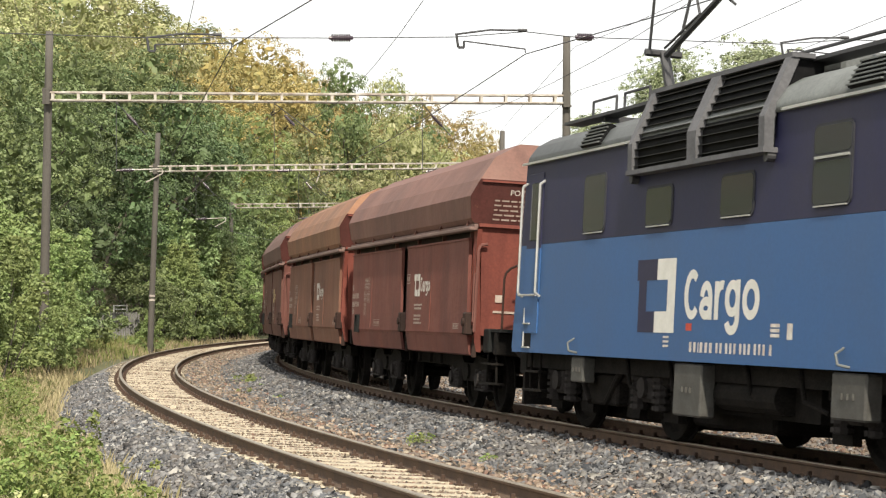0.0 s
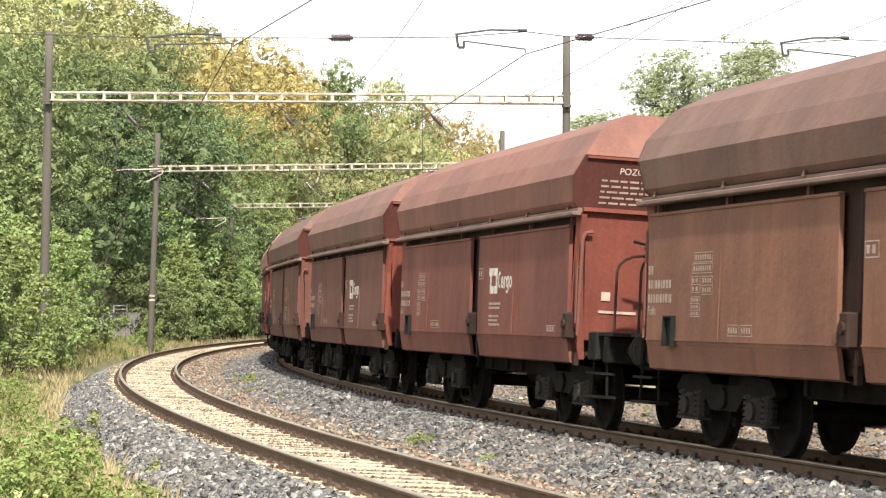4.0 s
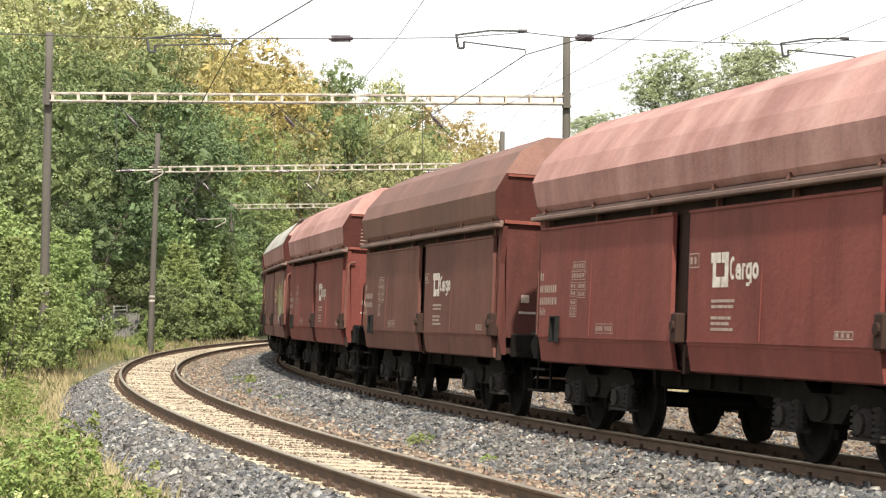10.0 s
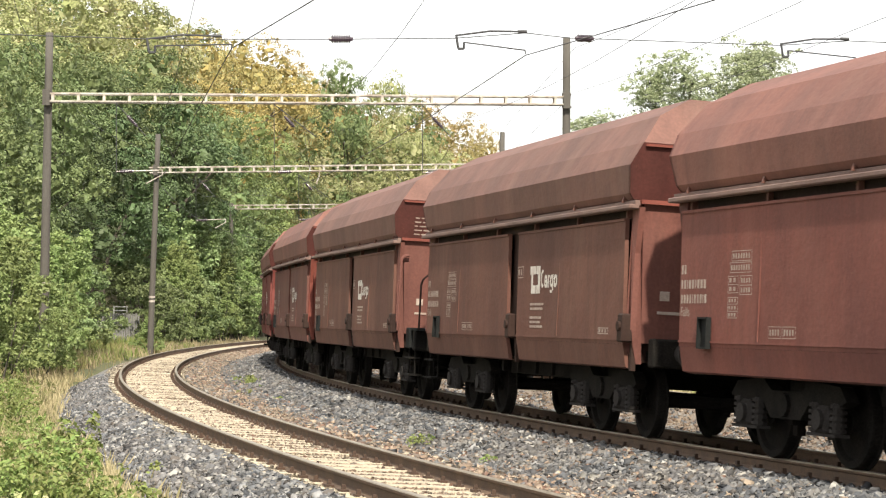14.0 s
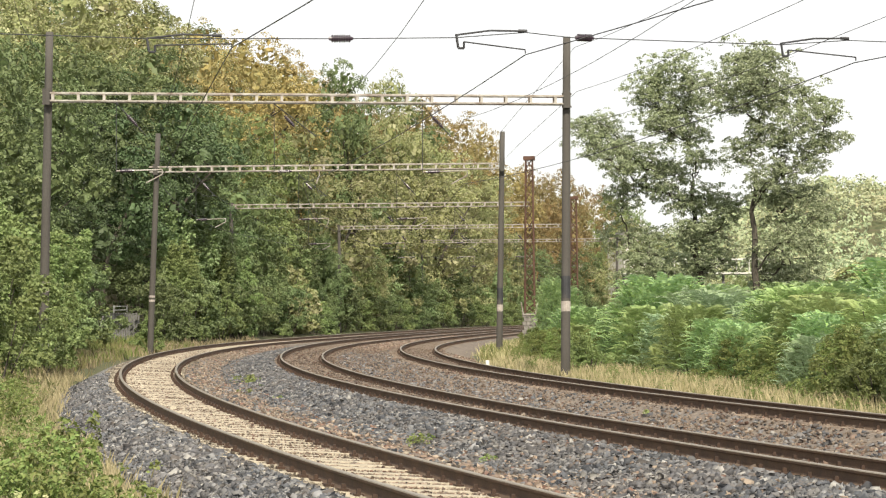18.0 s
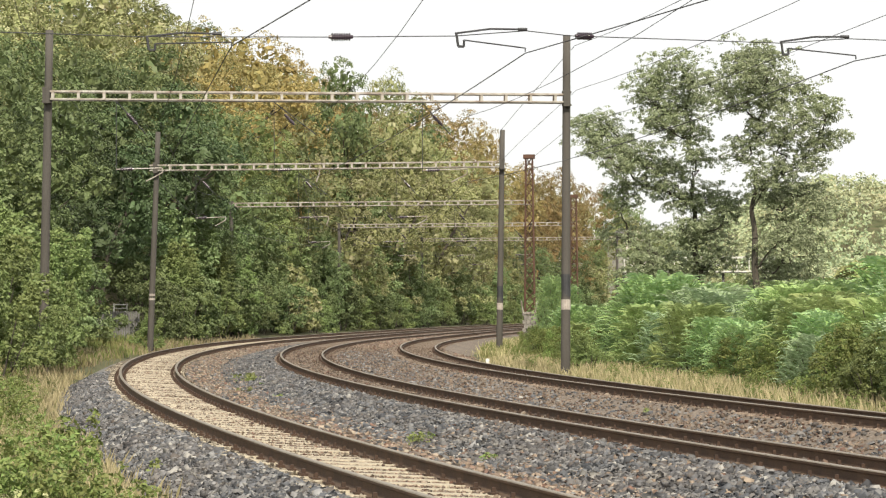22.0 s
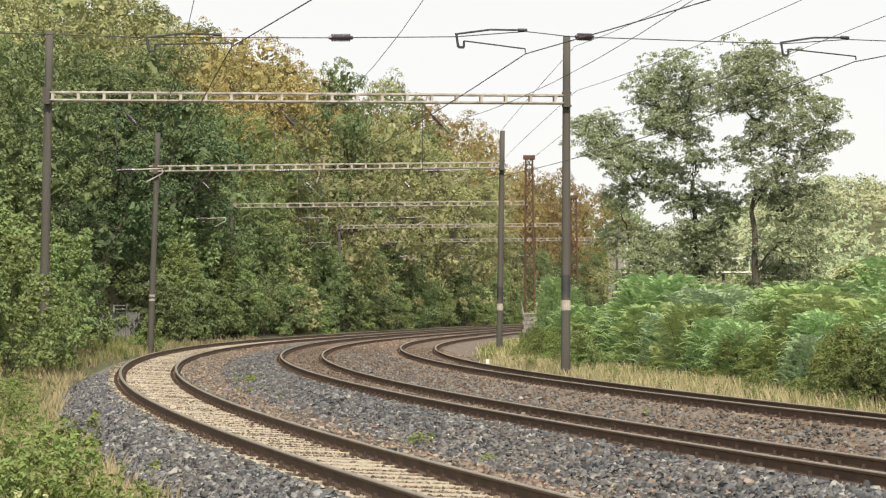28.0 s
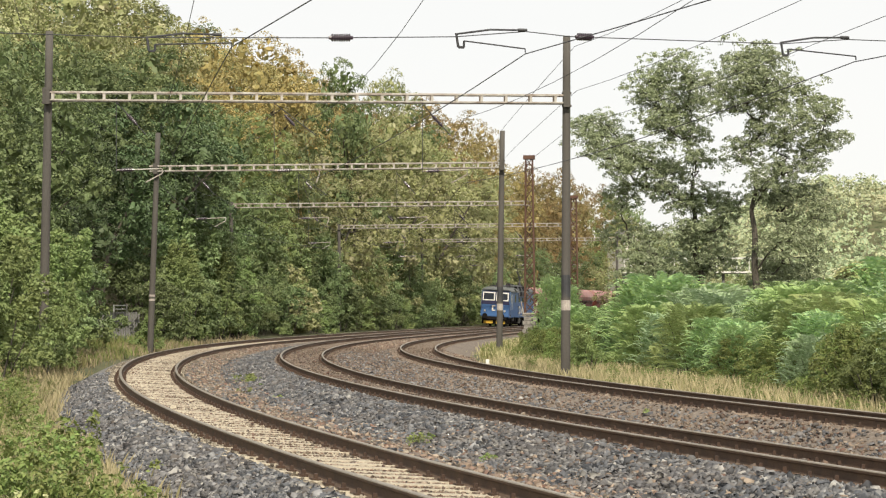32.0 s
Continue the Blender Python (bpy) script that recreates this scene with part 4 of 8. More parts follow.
while s < 60:
    q = at(-11.5 + rt.uniform(-1.0, 1.0), s)
    if 890 < 784 + 3850 * q.x / q.y < 968:
        s += 2.6
        continue
    plant(rt.choice(S_BUSH), q.x, q.y, rt.uniform(0.40, 0.62), rt.uniform(0, 6.28), "low green sumac bush with feathery fronds beside the inner track", "bush", "sumac thicket inside the curve")
    s += 2.6


# the two tall locust trees inside the curve
def locust(name, x, y, height_m, limbs, seed, lean):
    """An open crown: crooked dark limbs, each ending in ragged clumps of small leaves. limbs: reach sideways and height of each limb's end, in metres."""
    rng = np.random.default_rng(seed)
    thing = empty(name)
    thing.matrix_basis = Matrix.Translation((x, y, height(x, y) - 0.1))
    bm = bmesh.new()
    c, r = [], []

    def stem(p, q, r0, r1, seg, bend):
        pts = []
        for k in range(seg + 1):
            f = k / seg
            pts.append(Vector(p).lerp(Vector(q), f) + Vector(rng.normal(size=3)) * bend * math.sin(math.pi * f) + Vector((0, 0, 0.8 * bend * math.sin(math.pi * f))))
        for k in range(seg):
            rod(bm, pts[k], pts[k + 1], r0 + (r1 - r0) * k / seg, 7, r0 + (r1 - r0) * (k + 1) / seg)
        return pts

    nodes = stem((0, 0, -0.4), (lean, 0, height_m * 0.6), 0.20, 0.08, 10, 0.14)[3:]
    for reach, top in sorted(limbs, key=lambda q: q[1] + abs(q[0] - lean) * 1.2):
        end = Vector((reach, rng.uniform(-1.7, 1.7), top - 0.8))
        p0 = min(nodes, key=lambda q: (end - q).length + 3.0 * max(0.0, q.z + 0.45 * (end - q).to_2d().length - end.z))
        ln = (end - p0).length
        pts = stem(p0, end, 0.016 + 0.013 * ln, 0.014, 6, 0.05 + 0.05 * ln)
        nodes += pts[2:5]
        for j, n in ((1, 1), (2, 1), (3, 2), (4, 4), (5, 6), (6, 9)):
            for _ in range(n):
                w = pts[j] + Vector((rng.normal(), rng.normal(), rng.normal() * 0.6)).normalized() * rng.uniform(0.25, 0.95)
                rod(bm, pts[j], w, 0.009, 4, 0.004)
                c.append(tuple(w))
                r.append(rng.uniform(0.24, 0.5))
    part("trunk", bm, M_BARK, thing, "dark crooked trunk and limbs")
    quads("crown", crown(rng, np.array(c), np.array(r), 0.05, 0.2, 0.42, 19, 0, 0.3), 4, LEAF_DARK, thing)
    return tagged(thing, "tall open-crowned locust tree with dark crooked limbs", "tree", "locust trees inside the curve")


lx, ly = spot(1240, 96)
locust("locust_tree", lx, ly, 13.0, ((-4.4, 11.2), (-4.9, 10.2), (-3.7, 10.3), (-4.0, 9.2), (-3.1, 9.6), (-5.0, 10.9), (-2.2, 13.0), (-1.2, 13.5), (-0.4, 13.2), (-2.0, 11.9), (-1.0, 11.9), (-0.1, 12.2), (-2.5, 12.3), (-1.5, 10.8), (-0.6, 10.6), (-2.2, 11.1), (-2.2, 9.4), (-1.2, 9.1), (-0.2, 9.5), (-3.0, 8.4), (-1.7, 8.1), (-0.7, 7.8), (-3.5, 7.8), (-3.5, 6.1), (-2.7, 5.1), (-2.0, 6.2), (-1.0, 6.4), (0.0, 6.1), (1.0, 6.6), (0.2, 7.8), (1.2, 7.6), (-3.2, 4.3), (-1.7, 4.4), (-0.2, 4.6), (1.0, 5.1)), 61, -0.3)
lx, ly = spot(1326, 92)
locust("locust_tree", lx, ly, 13.5, ((0.5, 14.0), (-0.2, 13.6), (1.0, 13.4), (-0.6, 12.9), (-1.4, 12.6), (0.1, 12.4), (-0.9, 11.9), (0.9, 11.9), (1.8, 12.4), (2.7, 12.2), (3.2, 11.2), (2.0, 11.0), (3.5, 10.2), (2.5, 9.7), (1.3, 10.3), (0.5, 10.7), (1.8, 8.8), (2.7, 8.1), (3.2, 7.3), (1.3, 7.8), (0.6, 8.4), (2.2, 6.6), (1.5, 5.9), (2.4, 5.4), (1.8, 4.5), (1.0, 5.0), (-0.3, 9.5)), 62, 0.3)
for px, d, sc in ((1135, 84, 0.9), (1165, 90, 1.05), (1190, 84, 1.05), (1150, 76, 0.85)):
    x, y = spot(px, d)
    plant(S_BUSH[0 if px % 2 else 2], x, y, sc, rt.uniform(0, 6.28), "bright green sumac bush with feathery fronds beneath the locust trees", "bush", "sumac thicket inside the curve")

for px, d, sc in ((1000, 99, 0.6), (1018, 97, 0.78), (1045, 94, 0.74), (1072, 92, 0.80), (1098, 90, 0.78), (1122, 88, 0.9), (1035, 88, 0.55), (1065, 86, 0.55), (1088, 84, 0.62), (1006, 92, 0.5), (1150, 88, 1.1), (1170, 80, 1.22), (1215, 82, 1.1)):
    x, y = spot(px, d)
    plant(S_BUSH[2 if px % 2 else 0], x, y, sc, rt.uniform(0, 6.28), "bright green sumac bush with feathery fronds beside the inner track", "bush", "sumac thicket inside the curve")
for px, d, sc in ((984, 100, 0.62), (1000, 101, 0.55)):
    x, y = spot(px, d)
    plant(S_BUSH[0], x, y, sc, rt.uniform(0, 6.28), "slender young sumac standing at the bend of the line", "bush", "sumac thicket inside the curve", tall=2.1)
D_BUSH = [bush_kind(72, 4.2, 2.0, 0.055, LEAF_DARK, lobes=30, clump=0.2), bush_kind(73, 4.0, 1.9, 0.055, LEAF_DARK, lobes=26, tips=3, clump=0.2)]
for px, d, sc in ((1158, 99, 1.1), (1185, 100, 1.4), (1215, 98, 0.95), (1262, 99, 0.9), (1300, 98, 0.8), (1385, 97, 1.2), (1420, 96, 1.25)):
    x, y = spot(px, d)
    plant(rt.choice(D_BUSH), x, y, sc * 0.74, rt.uniform(0, 6.28), "dark leafy shrub standing beneath the locust trees", "bush", "shrubs beneath the locust trees", tall=1.2)

# a round yellowing bush, and the wood on the far hill
Y_BUSH = bush_kind(71, 4.0, 2.0, 0.08, LEAF_YELLOW, lobes=34)
for px, d, sc in ((1540, 84, 1.0), (1497, 92, 0.85), (1590, 80, 1.05)):
    x, y = spot(px, d)
    plant(Y_BUSH, x, y, sc, rt.uniform(0, 6.28), "rounded yellowing bush behind the thicket", "bush", "yellow bushes")
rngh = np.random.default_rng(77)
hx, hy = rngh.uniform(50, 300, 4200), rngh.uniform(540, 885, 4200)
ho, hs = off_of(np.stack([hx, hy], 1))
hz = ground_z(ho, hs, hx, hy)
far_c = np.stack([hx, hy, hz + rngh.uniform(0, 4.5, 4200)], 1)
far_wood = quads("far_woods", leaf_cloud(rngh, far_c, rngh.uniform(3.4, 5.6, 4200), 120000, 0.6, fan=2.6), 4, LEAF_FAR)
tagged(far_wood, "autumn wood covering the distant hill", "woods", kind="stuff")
T_MID = [(1150, 210, 0.55), (1110, 260, 0.8), (1180, 230, 0.5), (1400, 300, 0.3), (1450, 330, 0.3), (1250, 300, 0.5), (1300, 320, 0.5), (1340, 300, 0.45), (1220, 260, 0.45)]
for px, d, sc in T_MID:
    x, y = spot(px, d)
    k = rt.choice(T_FRESH + T_YELLOW)
    plant(k, x, y, sc, rt.uniform(0, 6.28), "leafy tree in the valley beyond the line", "tree", "trees in the valley")

# ---------------------------------------------------------------- stones, grass and weeds
STONE_GREY = scatter_mat("loose grey ballast stones", [(0.034, 0.037, 0.044), (0.080, 0.085, 0.097), (0.142, 0.145, 0.157), (0.057, 0.059, 0.066), (0.197, 0.196, 0.198), (0.094, 0.081, 0.074), (0.273, 0.269, 0.270), (0.066, 0.068, 0.074), (0.394, 0.379, 0.354)], 0.85, 0.0, 0.2, 0.5, (0.146, 0.115, 0.094))
STONE_BROWN = scatter_mat("loose brown ballast stones", [(0.094, 0.068, 0.052), (0.179, 0.128, 0.094), (0.131, 0.109, 0.094), (0.235, 0.174, 0.128), (0.310, 0.254, 0.197), (0.160, 0.089, 0.066), (0.075, 0.066, 0.061)], 0.9)
STONE_TAN = scatter_mat("sandy stones", [(0.125, 0.100, 0.079), (0.313, 0.267, 0.204), (0.209, 0.177, 0.136), (0.094, 0.079, 0.063), (0.397, 0.345, 0.271), (0.167, 0.136, 0.104)], 0.9)


def surface(profile, o):
    p = sorted(profile)
    return np.interp(o, [a for a, _ in p], [z for _, z in p])


def stones(name, n, o0, o1, s0, s1, profile, lo, hi, material, label, seed, pull=1.0, gaps=False):
    """Angular flat-topped stones, spread over a strip; denser towards s0."""
    rng = np.random.default_rng(seed)
    o = rng.uniform(o0, o1, n)
    s = s0 + (s1 - s0) * rng.random(n) ** pull
    if gaps:
        s = (np.floor((s + 88) / 0.61) + 0.5 + rng.normal(0, 0.085, n)) * 0.61 - 88
    idx = (s - S_MIN) / DS
    i = idx.astype(int)
    f = (idx - i)[:, None]
    ln = LINE[i] + (LINE[i + 1] - LINE[i]) * f
    z = surface(profile, o)
    r = rng.uniform(lo, hi, n) * (1 + 0.5 * (rng.random(n) < 0.1))
    c = np.stack([ln[:, 0] - o * np.cos(ln[:, 2]), ln[:, 1] + o * np.sin(ln[:, 2]), z + r * 0.25], 1)
    q = rng.normal(size=(n, 3, 3))
    u = q[:, 0] / np.linalg.norm(q[:, 0], axis=1)[:, None]
    v = np.cross(u, q[:, 1])
    v /= np.linalg.norm(v, axis=1)[:, None]
    w = np.cross(u, v)
    flat = rng.uniform(0.35, 0.75, n)[:, None]
    lift = np.array([0, 0, 1.0])
    w = w + lift * np.where(w[:, 2:3] < 0, -0.9, 0.9)
    w /= np.linalg.norm(w, axis=1)[:, None]
    u -= w * np.sum(u * w, 1)[:, None]
    u /= np.linalg.norm(u, axis=1)[:, None]
    v = np.cross(w, u)
    tip = []
    for a, b, e in ((-1, -1, -1), (1, -1, -1), (1, 1, -1), (-1, 1, -1), (-1, -1, 1), (1, -1, 1), (1, 1, 1), (-1, 1, 1)):
        j = rng.uniform(0.35, 1.1, (n, 3)) * r[:, None]
        tip.append(c + u * a * j[:, 0:1] + v * b * j[:, 1:2] * 0.8 + w * e * j[:, 2:3] * flat)
    verts = np.stack(tip, 1).reshape(-1, 3)
    tri = np.array([(4, 5, 6), (4, 6, 7), (0, 1, 5), (0, 5, 4), (1, 2, 6), (1, 6, 5), (2, 3, 7), (2, 7, 6), (3, 0, 4), (3, 4, 7)])
    faces = (np.arange(n)[:, None, None] * 8 + tri[None]).reshape(-1, 3)
    me = bpy.data.meshes.new(name)
    me.vertices.add(len(verts))
    me.vertices.foreach_set("co", verts.astype(np.float32).ravel())
    me.loops.add(faces.size)
    me.loops.foreach_set("vertex_index", faces.astype(np.int32).ravel())
    me.polygons.add(len(faces))
    me.polygons.foreach_set("loop_start", np.arange(0, faces.size, 3, dtype=np.int32))
    me.update()
    me.validate()
    me.materials.append(material)
    ob = new(name, me)
    return tagged(ob, label, "stones", kind="stuff")


P_NEAR = [(7.6, -0.75), (7.2, -0.62), (6.75, -0.38), (6.35, -0.18), (5.98, -0.10), (5.80, -0.12)]
P_12 = [(3.88, -0.21), (3.78, -0.20), (3.4, -0.24), (2.8, -0.33), (2.2, -0.26), (1.7, -0.13), (1.15, -0.095), (0.95, -0.12)]
P_23 = [(-1.05, -0.22), (-1.15, -0.195), (-1.7, -0.24), (-2.4, -0.31), (-3.0, -0.24), (-3.45, -0.10), (-3.65, -0.14)]
P_1 = fine(5.85, 3.83, 6, lambda o: cant_z(o) - 0.172)
P_2 = fine(1.1, -1.1, 6, lambda o: cant_z(o) - 0.168)
P_3 = fine(-3.6, -5.7, 6, lambda o: cant_z(o) - 0.168)
stones("ballast_stones", 25000, 5.92, 7.5, -78, -36, P_NEAR, 0.020, 0.044, STONE_GREY, "loose grey crushed stones on the outer bank", 1, pull=1.3)
stones("ballast_stones", 26000, 1.0, 2.75, -80, 15, P_12, 0.021, 0.047, STONE_GREY, "loose grey crushed stones between two tracks", 2, pull=1.7)
stones("ballast_stones", 700, 1.0, 2.2, -80, -64, P_12, 0.02, 0.042, STONE_BROWN, "rust-brown crushed stones among the grey ones", 15, pull=1.6)
stones("ballast_stones", 1800, 2.5, 3.82, -80, -10, P_12, 0.022, 0.045, STONE_GREY, "loose grey crushed stones between two tracks", 10, pull=1.5)
stones("ballast_stones", 9000, 2.3, 3.82, -80, 20, P_12, 0.018, 0.042, STONE_BROWN, "loose brown stones between two tracks", 11, pull=1.5)
stones("ballast_stones", 15000, -3.6, -1.1, -78, 10, P_23, 0.015, 0.034, STONE_BROWN, "loose brown crushed stones between two tracks", 3, pull=1.5)
stones("ballast_stones", 5000, -3.6, -1.1, 8, 60, P_23, 0.03, 0.06, STONE_BROWN, "brown crushed stones between two tracks", 16)
stones("ballast_stones", 3500, -3.4, -1.3, -78, 0, P_23, 0.02, 0.045, STONE_GREY, "loose grey stones among the brown ones", 12, pull=1.5)
stones("ballast_stones", 11000, 4.15, 5.53, -78, 5, P_1, 0.008, 0.02, STONE_BROWN, "sandy stones between the sleepers", 4, pull=1.4, gaps=True)
stones("ballast_stones", 1200, 4.15, 5.53, -78, 0, P_1, 0.008, 0.02, STONE_TAN, "sandy stones between the rails", 14, pull=1.4)
stones("ballast_stones", 3500, 5.70, 6.12, -78, -10, P_NEAR, 0.012, 0.03, STONE_TAN, "sandy stones beside the outer rail", 7)
stones("ballast_stones", 5000, 2.6, 3.95, -78, 0, P_12, 0.012, 0.034, STONE_TAN, "sandy stones beside the rail", 8)
stones("ballast_stones", 8000, -1.1, 1.1, -78, 5, P_2, 0.015, 0.036, STONE_BROWN, "brown stones between the rails", 5, pull=1.4, gaps=True)
stones("ballast_stones", 7000, -5.7, -3.6, -78, 5, P_3, 0.015, 0.036, STONE_BROWN, "brown stones between the rails", 6, pull=1.4, gaps=True)
stones("ballast_stones", 4000, -7.3, -5.7, -74, 0, [(-7.6, -0.7), (-6.9, -0.5), (-6.3, -0.36), (-5.7, -0.2)], 0.02, 0.04, STONE_BROWN, "brown stones on the inner bank", 9, pull=1.3)


def grass(name, n, o0, o1, s0, s1, h0, h1, material, label, seed, width=0.012, clump=0.0):
    """Thin bent blades over a strip beside the line."""
    rng = np.random.default_rng(seed)
    o, s = rng.uniform(o0, o1, n), rng.uniform(s0, s1, n)
    if clump:
        m = max(1, n // 40)
        co, cs = rng.uniform(o0, o1, m), rng.uniform(s0, s1, m)
        pick = rng.integers(0, m, n)
        o, s = co[pick] + rng.normal(0, clump, n), cs[pick] + rng.normal(0, clump * 1.6, n)
    idx = (s - S_MIN) / DS
    i = idx.astype(int)
    ln = LINE[i] + (LINE[i + 1] - LINE[i]) * (idx - i)[:, None]
    x, y = ln[:, 0] - o * np.cos(ln[:, 2]), ln[:, 1] + o * np.sin(ln[:, 2])
    z = ground_z(o, s, x, y) - 0.03
    base = np.stack([x, y, z], 1)
    h = rng.uniform(h0, h1, n)
    a = rng.uniform(0, 2 * math.pi, n)
    side = np.stack([np.cos(a), np.sin(a), np.zeros(n)], 1) * width
    bend = np.stack([np.cos(a + 1.3), np.sin(a + 1.3), np.zeros(n)], 1) * (h * rng.uniform(0.1, 0.5, n))[:, None]
    up = np.stack([np.zeros(n), np.zeros(n), h], 1)
    v = np.stack([base - side, base + side, base + up * 0.6 + bend * 0.4 + side * 0.8, base + up + bend], 1).reshape(-1, 3)
    ob = quads(name, v, 4, material)
    return tagged(ob, label, "grass", kind="stuff")


grass("grass", 40000, 7.35, 10.4, -77, -36, 0.12, 0.42, GRASS_GREEN, "rough green grass on the bank beside the ballast", 21)
grass("grass", 13000, 7.15, 9.0, -74, -28, 0.15, 0.5, GRASS_DRY, "dry straw-coloured grass along the ballast's edge", 22, 0.010, 0.18)
grass("grass", 8000, 8.0, 13.0, -40, 20, 0.2, 0.6, GRASS_GREEN, "rough grass below the bushes", 23, 0.02)
grass("grass", 4000, 7.9, 9.2, -40, 40, 0.2, 0.55, GRASS_DRY, "dry grass beside the outer track", 27, 0.02, 0.3)
grass("grass", 13000, -10.6, -7.3, -66, -8, 0.08, 0.42, GRASS_DRY, "dry straw-coloured grass beside the inner track", 24, 0.010, 0.4)
grass("grass", 14000, -11.5, -7.6, -66, -8, 0.04, 0.22, GRASS_GREEN, "green grass beside the inner track", 25, 0.012, 0.22)
grass("grass", 9000, -13.0, -7.4, -8, 60, 0.2, 0.6, GRASS_GREEN, "green grass beside the inner track", 26, 0.025)
grass("grass", 4000, -10.5, -7.4, -8, 60, 0.2, 0.6, GRASS_DRY, "dry grass beside the inner track", 28, 0.02, 0.3)



def weed_kind(seed, tall, spread, leaves, size, material, stalks):
    """A leafy weed: upright stalks set with narrow leaves all the way up."""
    rng = np.random.default_rng(seed)
    c, r = [], []
    for _ in range(stalks):
        a, q = rng.uniform(0, 2 * math.pi), spread * math.sqrt(rng.random())
        h = tall * rng.uniform(0.55, 1.0)
        lean = rng.normal(0, 0.15, 2)
        for k in range(6):
            f = (k + 0.6) / 6
            c.append((q * math.cos(a) + lean[0] * h * f, q * math.sin(a) + lean[1] * h * f, h * f))
            r.append(0.05 + 0.06 * (1 - f))
    v = leaf_cloud(rng, np.array(c), np.array(r), leaves, size, 0.2, 1.6, 6)
    return quads("weed", v, 4, material)


WEED = [weed_kind(81, 0.75, 0.34, 1080, 0.026, LEAF_WEED, 10), weed_kind(82, 0.6, 0.34, 960, 0.022, LEAF_YELLOW, 10), weed_kind(83, 0.95, 0.34, 1140, 0.030, LEAF_WEED, 9), weed_kind(85, 0.8, 0.36, 1080, 0.025, LEAF_WEED, 11)]
rw = random.Random(12)
for i in range(165):
    s = rw.uniform(-78, -44)
    near = max(0.0, min(1.0, (-s - 44) / 33))
    q = at(rw.uniform(7.55, 9.2 + (1 - near) * 1.8), s)
    plant(WEED[rw.choice((0, 0, 1, 2, 2, 3))], q.x, q.y, rw.uniform(0.55, 1.15), rw.uniform(0, 6.28), "leafy green weed on the grassy bank", "weed", "weeds on the bank")
for i in range(115):
    q = at(rw.uniform(-10.8, -7.9), rw.uniform(-66, -14))
    plant(WEED[rw.choice((0, 1, 3))], q.x, q.y, rw.uniform(0.35, 0.75), rw.uniform(0, 6.28), "low green weed in the dry grass beside the inner track", "weed", "weeds beside the inner track")
SPRIG = weed_kind(84, 0.22, 0.24, 540, 0.015, LEAF_WEED, 12)
for x, y, sc in ((-0.38, 31.0, 1.1), (-5.35, 57.5, 1.5), (-5.0, 57.0, 1.2), (3.7, 38.6, 0.9), (0.6, 27.4, 0.7), (0.45, 30.5, 0.7), (6.6, 35.6, 0.9), (5.9, 37.0, 0.7), (-4.4, 54.0, 0.9), (-4.7, 51.0, 0.8), (-3.6, 47.0, 0.7), (-5.6, 60.5, 1.0)):
    plant(SPRIG, x, y, sc, rw.uniform(0, 6.28), "small green weed growing in the ballast", "weed", "weeds in the ballast", z=-0.26)

# ---------------------------------------------------------------- small things beside the line
M_FENCE = shade("grey weathered fence boards", (0.20, 0.195, 0.19), 0.9, 0, 0.2, 3, 30, 0.2)
M_WHITEWASH = shade("whitewashed stone", (0.70, 0.68, 0.64), 0.9, 0, 0.12, 6, 40, 0.2)
M_SLATE = shade("grey roof slates", (0.20, 0.185, 0.18), 0.8, 0, 0.15, 2, 20, 0.2)
M_RENDER = shade("pale house render", (0.66, 0.63, 0.58), 0.9, 0, 0.08, 1, 20, 0.1)


def fence():
    thing = tagged(empty("fence"), "grey board fence beneath the trees", "fence")
    fx, fy = spot(190, 116)
    thing.matrix_basis = Matrix.Translation((fx, fy, height(fx, fy))) @ Matrix.Rotation(0.15, 4, "Z")
    me = None
    for i in range(26):
        bm = bmesh.new()
        box(bm, (0, 0, 0.85), (0.10, 0.025, 1.7))
        if me is None:
            o = part("board", bm, M_FENCE, thing)
            me = o.data
        else:
            bm.free()
            o = shared_board(me, thing)
        o.location = (-1.6 + i * 0.125, 0, (i % 3) * 0.02 - 0.05)
    for z in (0.3, 1.2):
        bm = bmesh.new()
        box(bm, (0, 0.05, z), (3.3, 0.05, 0.08))
        part("rail", bm, M_FENCE, thing)
    for x in (-1.65, 0.0, 1.65):
        bm = bmesh.new()
        rod(bm, (x, 0.08, -0.3), (x, 0.08, 1.6), 0.05, 8)
        part("post", bm, M_FENCE, thing)


def shared_board(me, parent):
    ob = new("board", me)
    ob.parent = parent
    return ob


fence()


def rack():
    """A small white open frame that stands behind the fence."""
    thing = tagged(empty("metal_frame"), "small white metal frame behind the board fence", "metal frame")
    fx, fy = spot(213, 118)
    thing.matrix_basis = Matrix.Translation((fx, fy, height(fx, fy) + 0.05))
    for x in (-0.35, 0.35):
        bm = bmesh.new()
        rod(bm, (x, 0, 0), (x, 0, 2.0), 0.035, 8)
        part("upright", bm, M_WHITEWASH, thing)
    for z in (1.55, 1.75, 1.95):
        bm = bmesh.new()
        rod(bm, (-0.4, 0, z), (0.4, 0, z), 0.03, 8)
        part("bar", bm, M_WHITEWASH, thing)


rack()


def marker(x, y, z, w, h, label):
    bm = bmesh.new()
    rbox(bm, (0, 0, h / 2), (w, w * 0.7, h), w * 0.12)
    ob = tagged(part("marker_stone", bm, M_WHITEWASH), label, "marker stone", "white marker stones")
    ob.location = (x, y, z)


